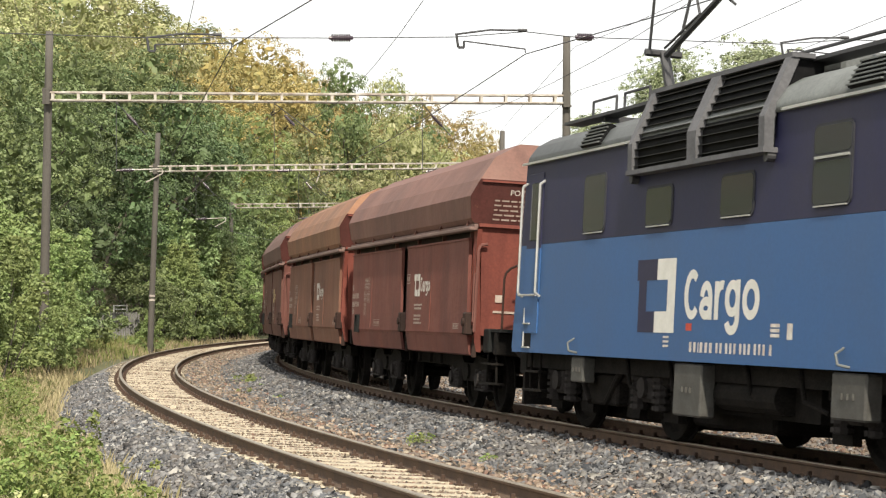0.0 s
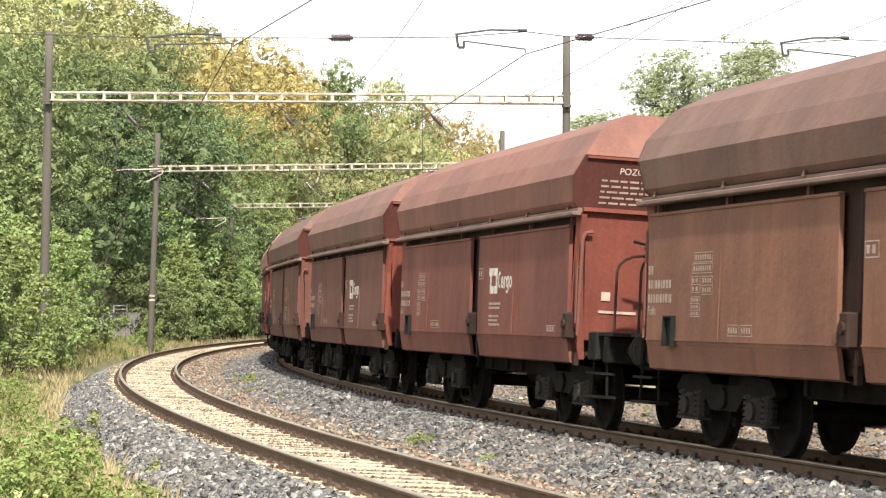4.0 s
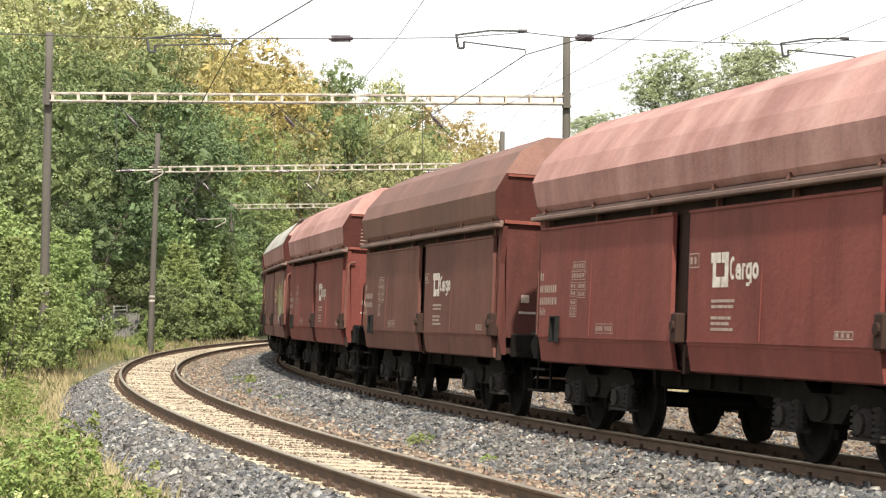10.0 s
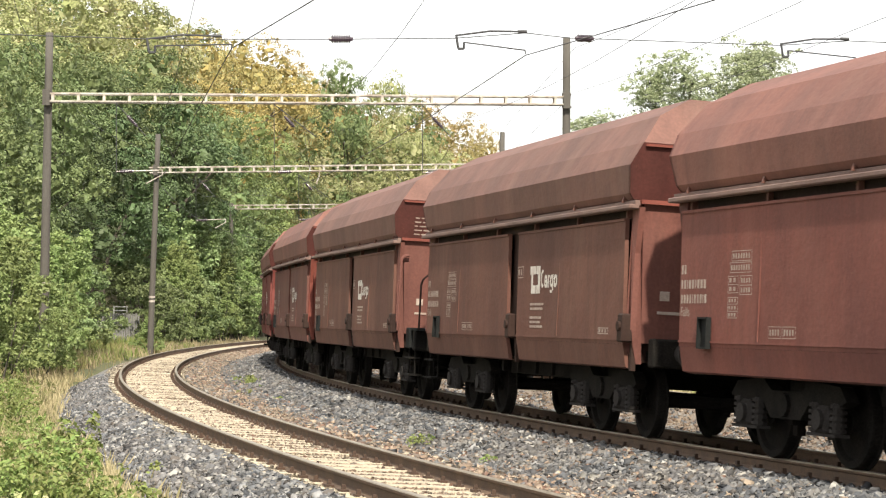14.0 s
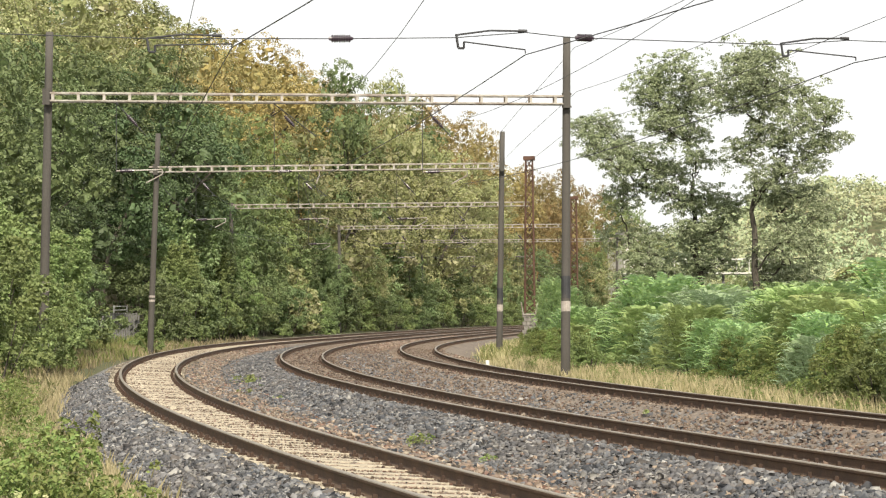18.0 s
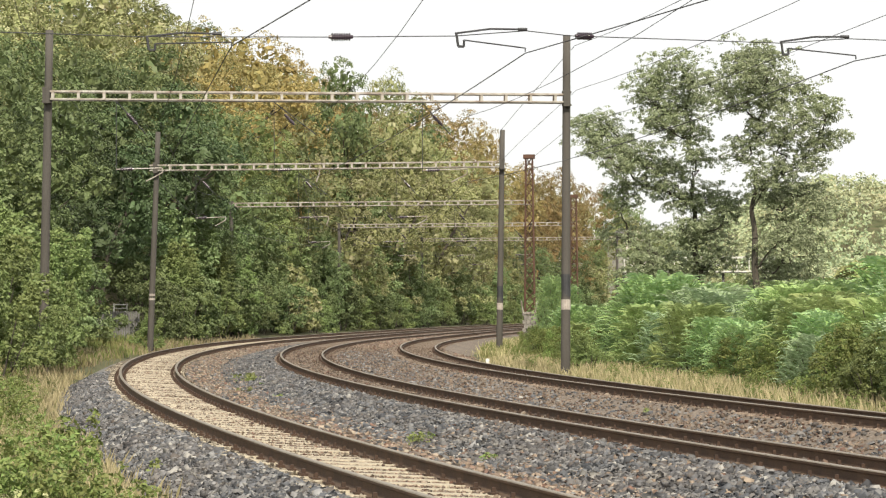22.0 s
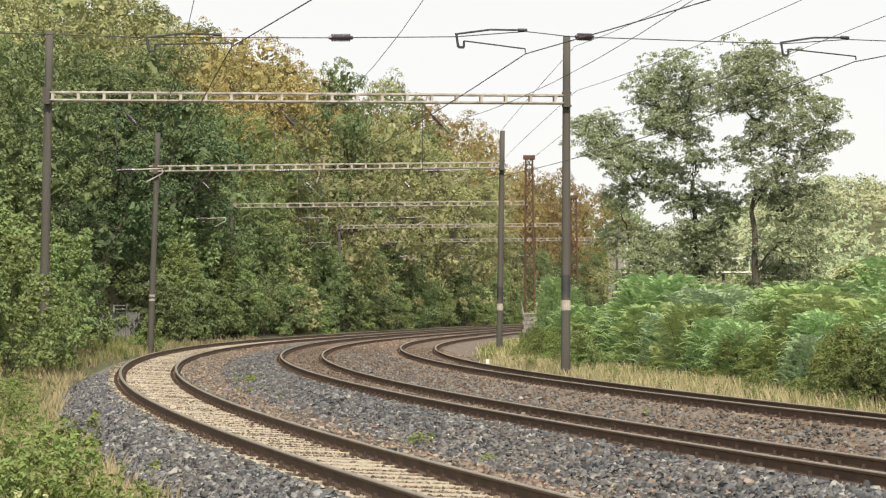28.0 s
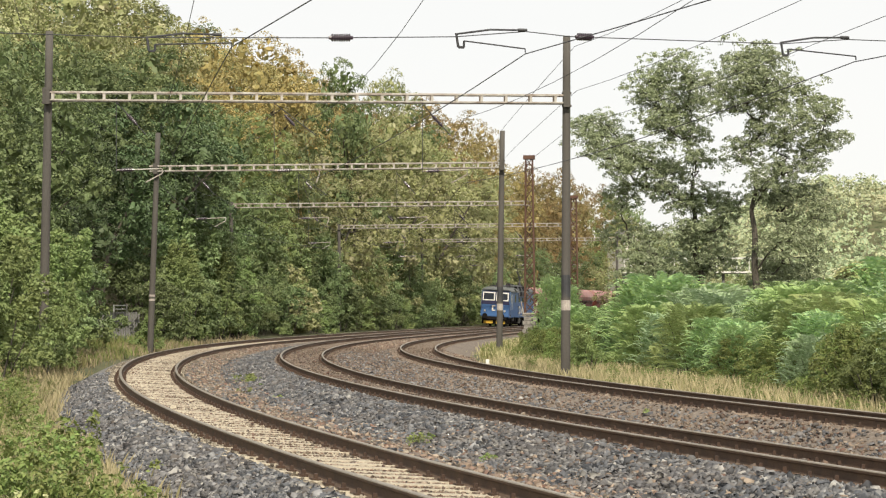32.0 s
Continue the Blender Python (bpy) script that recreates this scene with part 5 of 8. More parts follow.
marker(1.62, 80.0, -0.5, 0.14, 0.30, "small white marker stone beside the inner track")
mq = at(7.6, 62.0, -0.6)
marker(mq.x, mq.y, -0.62, 0.45, 0.55, "small white marker stone beside the outer track")
bm = bmesh.new()
rbox(bm, (0, 0, 0), (0.22, 0.03, 0.42), 0.01)
rbox(bm, (0.03, 0, 0.5), (0.12, 0.03, 0.30), 0.01)
pm = at(8.05, -29.84, 0.0)
plate_ob = tagged(part("mast_plate", bm, M_WHITEWASH), "white enamel plate fixed to a catenary mast", "plate")
plate_ob.location = (pm.x, pm.y - 0.24, 0.45)


def house():
    thing = tagged(empty("house"), "pale rendered house with a grey slate roof among trees", "house")
    hx_, hy_ = spot(1112, 300)
    thing.matrix_basis = Matrix.Translation((hx_, hy_, 8.6)) @ Matrix.Rotation(0.4, 4, "Z") @ Matrix.Diagonal((0.55, 0.55, 0.55, 1))
    bm = bmesh.new()
    prism(bm, [(-3.5, -18.0), (-3.5, 4.5), (0, 7.2), (3.5, 4.5), (3.5, -18.0)], -4.5, 4.5)
    part("wall", bm, M_RENDER, thing)
    bm = bmesh.new()
    prism(bm, [(-4.0, 4.2), (0, 7.35), (4.0, 4.2), (4.0, 4.45), (0, 7.6), (-4.0, 4.45)], -4.9, 4.9)
    part("roof", bm, M_SLATE, thing)
    for x in (-1.7, 1.7):
        for z in (1.4, 4.0):
            bm = bmesh.new()
            rbox(bm, (x, -4.5, z - 0.6), (1.0, 0.1, 1.4), 0.02)
            w = part("window", bm, M_WHITEWASH, thing)
            bm = bmesh.new()
            box(bm, (x, -4.56, z - 0.6), (0.8, 0.04, 1.2))
            part("pane", bm, M_SLATE, w)
    bm = bmesh.new()
    box(bm, (1.2, 1.0, 7.5), (0.6, 0.6, 1.4))
    part("chimney", bm, M_RUSTLAT, thing)


house()


def footbridge():
    """A white lattice bridge beyond the locust trees."""
    thing = tagged(empty("footbridge"), "white lattice footbridge on slender posts beyond the trees", "bridge")
    x0, y0 = spot(1105, 200)
    x1, _ = spot(1370, 200)
    L = x1 - x0
    thing.matrix_basis = Matrix.Translation((x0, y0, height((x0 + x1) / 2, y0)))
    for z in (5.4, 6.7):
        for y in (0, 1.6):
            bm = bmesh.new()
            box(bm, (L / 2, y, z), (L, 0.12, 0.14))
            part("chord", bm, M_WHITEWASH, thing)
    n = 12
    for i in range(n + 1):
        bm = bmesh.new()
        box(bm, (L * i / n, 0, 6.05), (0.09, 0.09, 1.3))
        part("upright", bm, M_WHITEWASH, thing)
        if i < n:
            bm = bmesh.new()
            rod(bm, (L * i / n, 0, 5.45 if i % 2 else 6.65), (L * (i + 1) / n, 0, 6.65 if i % 2 else 5.45), 0.05, 6)
            part("diagonal", bm, M_WHITEWASH, thing)
    bm = bmesh.new()
    box(bm, (L / 2, 0.8, 5.33), (L, 1.6, 0.1))
    part("deck", bm, M_FENCE, thing)
    for i in (0, 4, 8, 12):
        bm = bmesh.new()
        rod(bm, (L * i / n, 0.8, -0.3), (L * i / n, 0.8, 5.3), 0.14, 10)
        part("post", bm, M_FENCE, thing)


footbridge()

# ---------------------------------------------------------------- the trains
def paint(name, c, d, rough=0.68):
    """Weathered wagon paint: broad fading, upright dirt streaks, small chips and shallow dents."""
    m = shade(name, c, rough, 0, 0.11, 1.1, 26, 0.06, second=tuple(v * 0.80 for v in d), spots=0.52, streak=(1, 0.8, 0.3))
    nt = m.node_tree
    b = nt.nodes["Principled BSDF"]
    col = b.inputs["Base Color"].links[0].from_socket
    tc = nt.nodes.new("ShaderNodeTexCoord")

    def stain(stretch, scale, lo, hi, tint, amount, src):
        mp = nt.nodes.new("ShaderNodeMapping")
        mp.inputs["Scale"].default_value = stretch
        oi = nt.nodes.new("ShaderNodeObjectInfo")
        far = nt.nodes.new("ShaderNodeVectorMath")
        far.operation = "SCALE"
        far.inputs[0].default_value = (17.0, 31.0, 7.0)
        nt.links.new(oi.outputs["Random"], far.inputs["Scale"])
        nt.links.new(far.outputs[0], mp.inputs["Location"])
        n = nt.nodes.new("ShaderNodeTexNoise")
        n.inputs["Scale"].default_value, n.inputs["Detail"].default_value, n.inputs["Roughness"].default_value = scale, 6, 0.62
        r = nt.nodes.new("ShaderNodeMapRange")
        r.inputs["From Min"].default_value, r.inputs["From Max"].default_value, r.inputs["To Max"].default_value = lo, hi, amount
        mx = nt.nodes.new("ShaderNodeMix")
        mx.data_type = "RGBA"
        mx.inputs[7].default_value = (*tint, 1)
        nt.links.new(tc.outputs["Object"], mp.inputs["Vector"])
        nt.links.new(mp.outputs[0], n.inputs["Vector"])
        nt.links.new(n.outputs["Fac"], r.inputs["Value"])
        nt.links.new(r.outputs[0], mx.inputs[0])
        nt.links.new(src, mx.inputs[6])
        return mx.outputs[2], n

    col, _ = stain((1, 1.0, 0.10), 5.0, 0.50, 0.72, (c[0] * 0.55, c[1] * 0.55, c[2] * 0.6), 0.55, col)
    col, _ = stain((1, 1.0, 0.35), 1.3, 0.50, 0.75, (c[0] * 1.25, c[1] * 1.5, c[2] * 1.5), 0.55, col)
    col, _ = stain((1, 1, 1), 14.0, 0.66, 0.74, (0.16, 0.085, 0.05), 0.6, col)
    col, dent = stain((1, 0.7, 1), 1.6, 0.9, 1.0, c, 0.0, col)
    nt.links.new(col, b.inputs["Base Color"])
    wave = nt.nodes.new("ShaderNodeBump")
    wave.inputs["Strength"].default_value, wave.inputs["Distance"].default_value = 0.35, 0.06
    nt.links.new(dent.outputs["Fac"], wave.inputs["Height"])
    nt.links.new(b.inputs["Normal"].links[0].from_socket, wave.inputs["Normal"])
    nt.links.new(wave.outputs[0], b.inputs["Normal"])
    return m


M_PAINT = [paint("red-brown wagon paint", (0.133, 0.055, 0.044), (0.111, 0.048, 0.042)), paint("warm red wagon paint", (0.158, 0.055, 0.043), (0.132, 0.050, 0.043)),
           paint("dark brown wagon paint", (0.128, 0.058, 0.043), (0.105, 0.047, 0.038)), paint("fresh red wagon paint", (0.165, 0.045, 0.038), (0.135, 0.040, 0.035)),
           paint("orange-brown wagon paint", (0.173, 0.080, 0.053), (0.144, 0.069, 0.052)), paint("faded maroon wagon paint", (0.190, 0.088, 0.073), (0.158, 0.077, 0.066))]
M_TOP = [paint("dusty red-brown hopper paint", (0.158, 0.074, 0.058), (0.129, 0.063, 0.050)), paint("dusty red hopper paint", (0.176, 0.072, 0.055), (0.145, 0.064, 0.052)),
         paint("dusty brown hopper paint", (0.132, 0.068, 0.055), (0.109, 0.059, 0.047)), paint("faded pink hopper paint", (0.36, 0.195, 0.175), (0.27, 0.125, 0.11)),
         paint("orange rust hopper paint", (0.223, 0.103, 0.055), (0.179, 0.090, 0.055)), paint("limed white hopper crust", (0.40, 0.39, 0.36), (0.30, 0.25, 0.225))]
M_GUTTER = paint("dusty grey-brown gutter paint", (0.155, 0.092, 0.077), (0.125, 0.075, 0.064))
M_LIME = shade("thin lime wash over brown paint", (0.27, 0.175, 0.15), 0.75, 0, 0.2, 4, 40, 0.0, second=(0.215, 0.115, 0.095))
M_END = paint("brick-red end paint", (0.165, 0.046, 0.034), (0.135, 0.042, 0.033))
# the shade on the leaning hopper ends is put into this maroon
M_ENDDARK = paint("dark maroon end paint with shade in it", (0.085, 0.028, 0.024), (0.065, 0.026, 0.022))
M_UNDER = shade("near-black running gear", (0.008, 0.0075, 0.007), 0.85, 0.0, 0.3, 5, 40, 0.2, second=(0.015, 0.013, 0.0115))
M_GREYGEAR = shade("dusty grey bogie steel", (0.036, 0.033, 0.032), 0.85, 0.0, 0.25, 5, 40, 0.2, second=(0.028, 0.025, 0.024))
M_BOXGREY = shade("grey painted steel box", (0.020, 0.021, 0.021), 0.7, 0.1, 0.2, 5, 40, 0.1)
M_SKIRT = paint("dusty brown skirt paint", (0.154, 0.062, 0.050), (0.125, 0.055, 0.046))
# dark brown of the locks; also paints the shade of the door gaps
M_LOCK = paint("dark brown lock and recess shade paint", (0.040, 0.023, 0.019), (0.028, 0.019, 0.017))
M_MARK = shade("faint lettering paint", (0.36, 0.30, 0.26), 0.75, 0, 0.12, 6, 60, 0.0, second=(0.27, 0.20, 0.17))
M_BLUE = shade("light blue locomotive paint", (0.027, 0.090, 0.235), 0.5, 0, 0.05, 1.0, 25, 0.02, second=(0.032, 0.086, 0.21))
M_MIDBLUE = shade("faded mid-blue locomotive paint", (0.045, 0.105, 0.21), 0.5, 0, 0.06, 1.0, 25, 0.02, second=(0.05, 0.10, 0.19))
M_NAVY = shade("dark blue locomotive paint", (0.021, 0.022, 0.058), 0.5, 0, 0.08, 1.0, 25, 0.02, second=(0.028, 0.027, 0.055))
M_ROOF = shade("sooty grey locomotive roof", (0.12, 0.13, 0.13), 0.6, 0, 0.15, 1.5, 25, 0.1, second=(0.085, 0.09, 0.09))
M_LOUVRE = shade("grey louvre frame", (0.12, 0.12, 0.13), 0.6, 0, 0.12, 3, 25, 0.05)
M_LETTER = shade("clean off-white lettering paint", (0.62, 0.61, 0.57), 0.65, 0, 0.05, 6, 60, 0.0)
M_SEAL = shade("dark rubber window seal", (0.022, 0.023, 0.030), 0.7, 0, 0.1, 5, 40, 0.0)
M_CASE = shade("grey painted equipment case", (0.062, 0.062, 0.057), 0.7, 0.0, 0.2, 5, 40, 0.1, second=(0.045, 0.042, 0.038))
# black stands for the shade inside louvres, vents and step openings
M_BLACK = shade("black for recess shade", (0.010, 0.010, 0.011), 0.7, 0, 0.2, 3, 25, 0.0)
M_WHITE = shade("white lettering paint", (0.60, 0.58, 0.53), 0.7, 0, 0.10, 6, 60, 0.0, second=(0.42, 0.36, 0.32))
M_CREAM = shade("yellowed lettering paint", (0.62, 0.48, 0.22), 0.7, 0, 0.10, 6, 60, 0.0, second=(0.46, 0.34, 0.18))
M_RUSTLOGO = shade("orange lettering paint", (0.31, 0.115, 0.04), 0.7, 0, 0.10, 6, 60, 0.0)
M_YELLOW = shade("yellow warning paint", (0.60, 0.38, 0.04), 0.55, 0, 0.1, 5, 40, 0.0)
M_RED = shade("red brake handle paint", (0.45, 0.05, 0.03), 0.5, 0, 0.1, 5, 40, 0.0)
M_STEELBAR = shade("bright handrail steel", (0.50, 0.50, 0.49), 0.4, 0.5, 0.1, 5, 40, 0.0)
M_SILVER = shade("silver window frame", (0.55, 0.55, 0.55), 0.35, 0.6, 0.05, 5, 40, 0.0)
M_GRAF = [shade("faded " + n + " spray paint", c, 0.7, 0, 0.1, 3, 40, 0.0, second=d) for n, c, d in (
    ("grey green", (0.16, 0.18, 0.15), (0.12, 0.12, 0.10)), ("pink", (0.50, 0.36, 0.34), (0.42, 0.26, 0.25)), ("acid green", (0.36, 0.40, 0.08), (0.25, 0.24, 0.07)),
    ("pale grey", (0.36, 0.35, 0.31), (0.26, 0.22, 0.20)), ("dark red", (0.10, 0.03, 0.03), (0.12, 0.05, 0.04)), ("olive yellow", (0.30, 0.27, 0.12), (0.22, 0.17, 0.09)), ("dull blue", (0.05, 0.10, 0.17), (0.06, 0.09, 0.13)), ("slate", (0.055, 0.06, 0.06), (0.07, 0.06, 0.055)))]


def dull(materials, level):
    """Dusty paint and near-black gear reflect little."""
    for m in materials:
        m.node_tree.nodes["Principled BSDF"].inputs["Specular IOR Level"].default_value = level


dull((M_UNDER, M_GREYGEAR, M_BOXGREY, M_BLACK, M_LOCK, M_LOUVRE), 0.08)
dull(M_TOP, 0.4)
dull((*M_PAINT, M_END, M_ENDDARK, M_SKIRT, M_MARK, M_NAVY), 0.22)


def glass(name, tint, rough=0.06):
    m = bpy.data.materials.new(name)
    m.use_nodes = True
    b = m.node_tree.nodes["Principled BSDF"]
    b.inputs["Base Color"].default_value, b.inputs["Roughness"].default_value = (*tint, 1), rough
    b.inputs["Specular IOR Level"].default_value = 0.4
    return m


M_GLASS = glass("dark locomotive window glass", (0.030, 0.034, 0.044))

HALF, SHIFT = 5.34, -0.28
BODY = [(1.36, 0.86), (1.47, 1.17), (1.50, 2.64)]
HOP = [(1.49, 2.83), (1.55, 2.90), (1.60, 3.23), (1.475, 3.49), (1.22, 3.84), (0.80, 4.08)]


def on_side(side, x):
    return x if side > 0 else -x


def panel(bm, y0, y1, z0, z1, side, x=1.50, t=0.004):
    """A thin plate on the upright part of a side; y runs to the right for one who looks at that side."""
    slope = (1.50 - 1.47) / (2.64 - 1.17)
    vs = []
    for y, z in ((y0, z0), (y1, z0), (y1, z1), (y0, z1)):
        xx = x - slope * (2.64 - z) + t
        vs.append(bm.verts.new((on_side(side, xx), on_side(side, y), z)))
    bm.faces.new(vs)


def outline(bm, y0, y1, z0, z1, side, w=0.012, rows=1, fill=0):
    """The lines of a small printed table, with grey marks in its cells."""
    panel(bm, y0, y1, z0, z0 + w, side)
    panel(bm, y0, y1, z1 - w, z1, side)
    panel(bm, y0, y0 + w, z0 + w, z1 - w, side)
    panel(bm, y1 - w, y1, z0 + w, z1 - w, side)
    for r in range(1, rows):
        z = z0 + (z1 - z0) * r / rows
        panel(bm, y0 + w, y1 - w, z - w / 2, z + w / 2, side)
    n = fill
    for r in range(rows):
        za, zb = z0 + (z1 - z0) * (r + 0.25) / rows, z0 + (z1 - z0) * (r + 0.75) / rows
        for i in range(n):
            ya = y0 + 0.03 + (y1 - y0 - 0.05) * i / n
            panel(bm, ya, ya + (y1 - y0 - 0.05) / n * 0.55, za, zb, side)


def blocks(bm, y, z, widths, h, side, gap=0.3):
    """A row of plain upright bars that stands for writing."""
    for w in widths:
        panel(bm, y, y + w, z, z + h, side)
        y += w + h * gap
    return y


def ring_letter(bm, y, z, w, h, side, t, cut=None, wrap=False):
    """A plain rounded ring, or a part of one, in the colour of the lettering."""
    n = 20
    for i in range(n):
        a0, a1 = 2 * math.pi * i / n, 2 * math.pi * (i + 1) / n
        mid = (a0 + a1) / 2
        if cut and (cut[0] < mid < cut[1] or (wrap and cut[0] < mid - 2 * math.pi < cut[1])):
            continue
        vs = []
        for a, f in ((a0, 1.0), (a1, 1.0), (a1, 0.0), (a0, 0.0)):
            ry, rz = (w / 2 - t) + t * f, (h / 2 - t) + t * f
            yy, zz = y + w / 2 + ry * math.cos(a), z + h / 2 + rz * math.sin(a)
            xx = 1.50 - 0.0204 * (2.64 - zz) + 0.004
            vs.append(bm.verts.new((on_side(side, xx), on_side(side, yy), zz)))
        bm.faces.new(vs)


def logo_marks(thing, side, y, z, h, mat, x_label):
    """A square mark of two brackets round a square hole, and a row of plain rounded shapes beside it."""
    bm = bmesh.new()
    w = h * 1.22
    t, g = h * 0.30, h * 0.03
    mid = y + w * 0.56
    panel(bm, y + 0.02, mid - g, z, z + t, side)
    panel(bm, y - 0.03, mid - g, z + h - t, z + h, side)
    panel(bm, y + 0.02, y + w * 0.25, z + t, z + h - t, side)
    panel(bm, mid + g, y + w, z, z + t, side)
    panel(bm, mid + g, y + w, z + h - t, z + h, side)
    panel(bm, y + w * 0.78, y + w, z + t, z + h - t, side)
    part("logo", bm, mat, thing, x_label)
    bm = bmesh.new()
    a, low = h * 0.44, z + 0.20 * h
    yy, thick = y + w + h * 0.10, h * 0.125
    ring_letter(bm, yy, low, a * 0.95, a * 1.5, side, thick, (-0.85, 0.85), True)
    yy += a * 0.98
    for k in range(4):
        if k == 0:
            ring_letter(bm, yy, low, a * 0.86, a * 0.66, side, thick * 0.85)
            ring_letter(bm, yy, low, a * 0.86, a * 1.05, side, thick, (3.0, 6.4), True)
            panel(bm, yy + a * 0.86 - thick, yy + a * 0.86, low, low + a * 0.62, side)
        elif k == 1:
            panel(bm, yy, yy + thick, low, low + a * 1.02, side)
            panel(bm, yy + thick, yy + a * 0.55, low + a * 0.80, low + a * 1.02, side)
        else:
            ring_letter(bm, yy, low, a * 0.95, a * 1.05, side, thick)
            if k == 2:
                panel(bm, yy + a * 0.95 - thick, yy + a * 0.95, low - a * 0.25, low + a * 1.05, side)
                panel(bm, yy + a * 0.1, yy + a * 0.95 - thick, low - a * 0.42, low - a * 0.2, side)
        yy += a * (1.0, 0.62, 1.06, 1.0)[k]
    part("lettering", bm, mat, thing)


def text_mesh(body, size):
    c = bpy.data.curves.new("writing", "FONT")
    c.body, c.size, c.align_x = body, size, "LEFT"
    ob = bpy.data.objects.new("writing", c)
    me = bpy.data.meshes.new_from_object(ob)
    bpy.data.objects.remove(ob)
    return me


def text_part(body, size, m, material, parent, name="writing"):
    me = text_mesh(body, size)
    me.materials.append(material)
    ob = new(name, me)
    ob.parent = parent
    ob.matrix_basis = m
    return ob


def wheel_bm(r, w=0.13):
    bm = bmesh.new()
    prof = [(0.0, 0.06), (r * 0.22, 0.09), (r * 0.26, 0.05), (r * 0.78, 0.02), (r * 0.84, w / 2), (r - 0.01, w / 2), (r, w / 2 - 0.02), (r + 0.004, -w / 2 + 0.03), (r + 0.028, -w / 2 + 0.02), (r + 0.028, -w / 2),
            (r * 0.84, -w / 2), (r * 0.78, -0.01), (0.0, -0.05)]
    n = 28
    rings = []
    for rr, x in prof:
        rings.append([bm.verts.new((x, rr * math.cos(2 * math.pi * i / n), rr * math.sin(2 * math.pi * i / n))) for i in range(n)] if rr > 0 else [bm.verts.new((x, 0, 0))])
    for a, b in zip(rings[:-1], rings[1:]):
        for i in range(n):
            j = (i + 1) % n
            if len(a) == 1:
                f = bm.faces.new((a[0], b[i], b[j]))
            elif len(b) == 1:
                f = bm.faces.new((a[i], b[0], a[j]))
            else:
                f = bm.faces.new((a[i], b[i], b[j], a[j]))
    bmesh.ops.recalc_face_normals(bm, faces=bm.faces)
    return bm


def shared(name, me, parent, m):
    ob = new(name, me)
    ob.parent = parent
    ob.matrix_basis = m
    return ob


def spring_bm(r, h, turns):
    bm = bmesh.new()
    for k in range(turns):
        z = h * (k + 0.5) / turns
        rod(bm, (0, 0, z - h / turns * 0.3), (0, 0, z + h / turns * 0.3), r, 10)
        rod(bm, (0, 0, z - h / turns * 0.5), (0, 0, z + h / turns * 0.5), r * 0.72, 8)
    return bm


def mesh_of(bm, name, material):
    me = bpy.data.meshes.new(name)
    bm.to_mesh(me)
    bm.free()
    me.materials.append(material)
    return me


ME_WHEEL = mesh_of(wheel_bm(0.46), "wheel", M_UNDER)
ME_SPRING = mesh_of(spring_bm(0.085, 0.30, 5), "spring", M_GREYGEAR)


def bogie(parent, y):
    """A two-axle freight bogie: frame, side frames, wheels, axle boxes and springs."""
    bm = bmesh.new()
    rbox(bm, (0, y, 0.72), (1.9, 0.5, 0.26), 0.03)
    for d in (-0.9, 0.9):
        rod(bm, (-0.8, y + d, 0.46), (0.8, y + d, 0.46), 0.08, 10)
    b = part("bogie", bm, M_UNDER, parent, "near-black two-axle bogie")
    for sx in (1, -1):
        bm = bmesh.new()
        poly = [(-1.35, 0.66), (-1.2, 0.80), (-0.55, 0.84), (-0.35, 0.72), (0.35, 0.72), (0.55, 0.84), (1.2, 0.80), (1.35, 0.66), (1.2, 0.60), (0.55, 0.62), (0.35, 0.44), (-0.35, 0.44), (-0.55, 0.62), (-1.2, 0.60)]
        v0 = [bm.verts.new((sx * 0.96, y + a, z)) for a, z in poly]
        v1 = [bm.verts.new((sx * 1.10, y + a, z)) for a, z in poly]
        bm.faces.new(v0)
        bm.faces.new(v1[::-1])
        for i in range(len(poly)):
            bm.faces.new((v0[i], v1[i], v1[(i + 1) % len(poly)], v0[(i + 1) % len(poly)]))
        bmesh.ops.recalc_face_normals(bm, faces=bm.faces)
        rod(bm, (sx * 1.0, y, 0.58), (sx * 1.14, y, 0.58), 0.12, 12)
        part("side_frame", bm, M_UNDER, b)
        for d in (-0.9, 0.9):
            bm = bmesh.new()
            rbox(bm, (sx * 1.06, y + d, 0.47), (0.2, 0.27, 0.28), 0.04)
            rod(bm, (sx * 1.12, y + d, 0.47), (sx * 1.2, y + d, 0.47), 0.10, 12)
            box(bm, (sx * 1.06, y + d, 0.325), (0.16, 0.62, 0.03))
            part("axle_box", bm, M_GREYGEAR, b)
            for e in (-0.23, 0.23):
                shared("spring", ME_SPRING, b, Matrix.Translation((sx * 1.07, y + d + e, 0.34)))
            shared("wheel", ME_WHEEL, b, Matrix.Translation((sx * 0.745, y + d, 0.46)) @ (Matrix() if sx > 0 else Matrix.Rotation(math.pi, 4, "Z")))
    bm = bmesh.new()
    for d in (-0.38, 0.38):
        box(bm, (0, y + d, 0.46), (1.7, 0.08, 0.18))
        for sx in (-0.74, 0.74):
            box(bm, (sx, y + d * 1.05, 0.46), (0.1, 0.1, 0.4))
    part("brake_rigging", bm, M_UNDER, b)
    return b


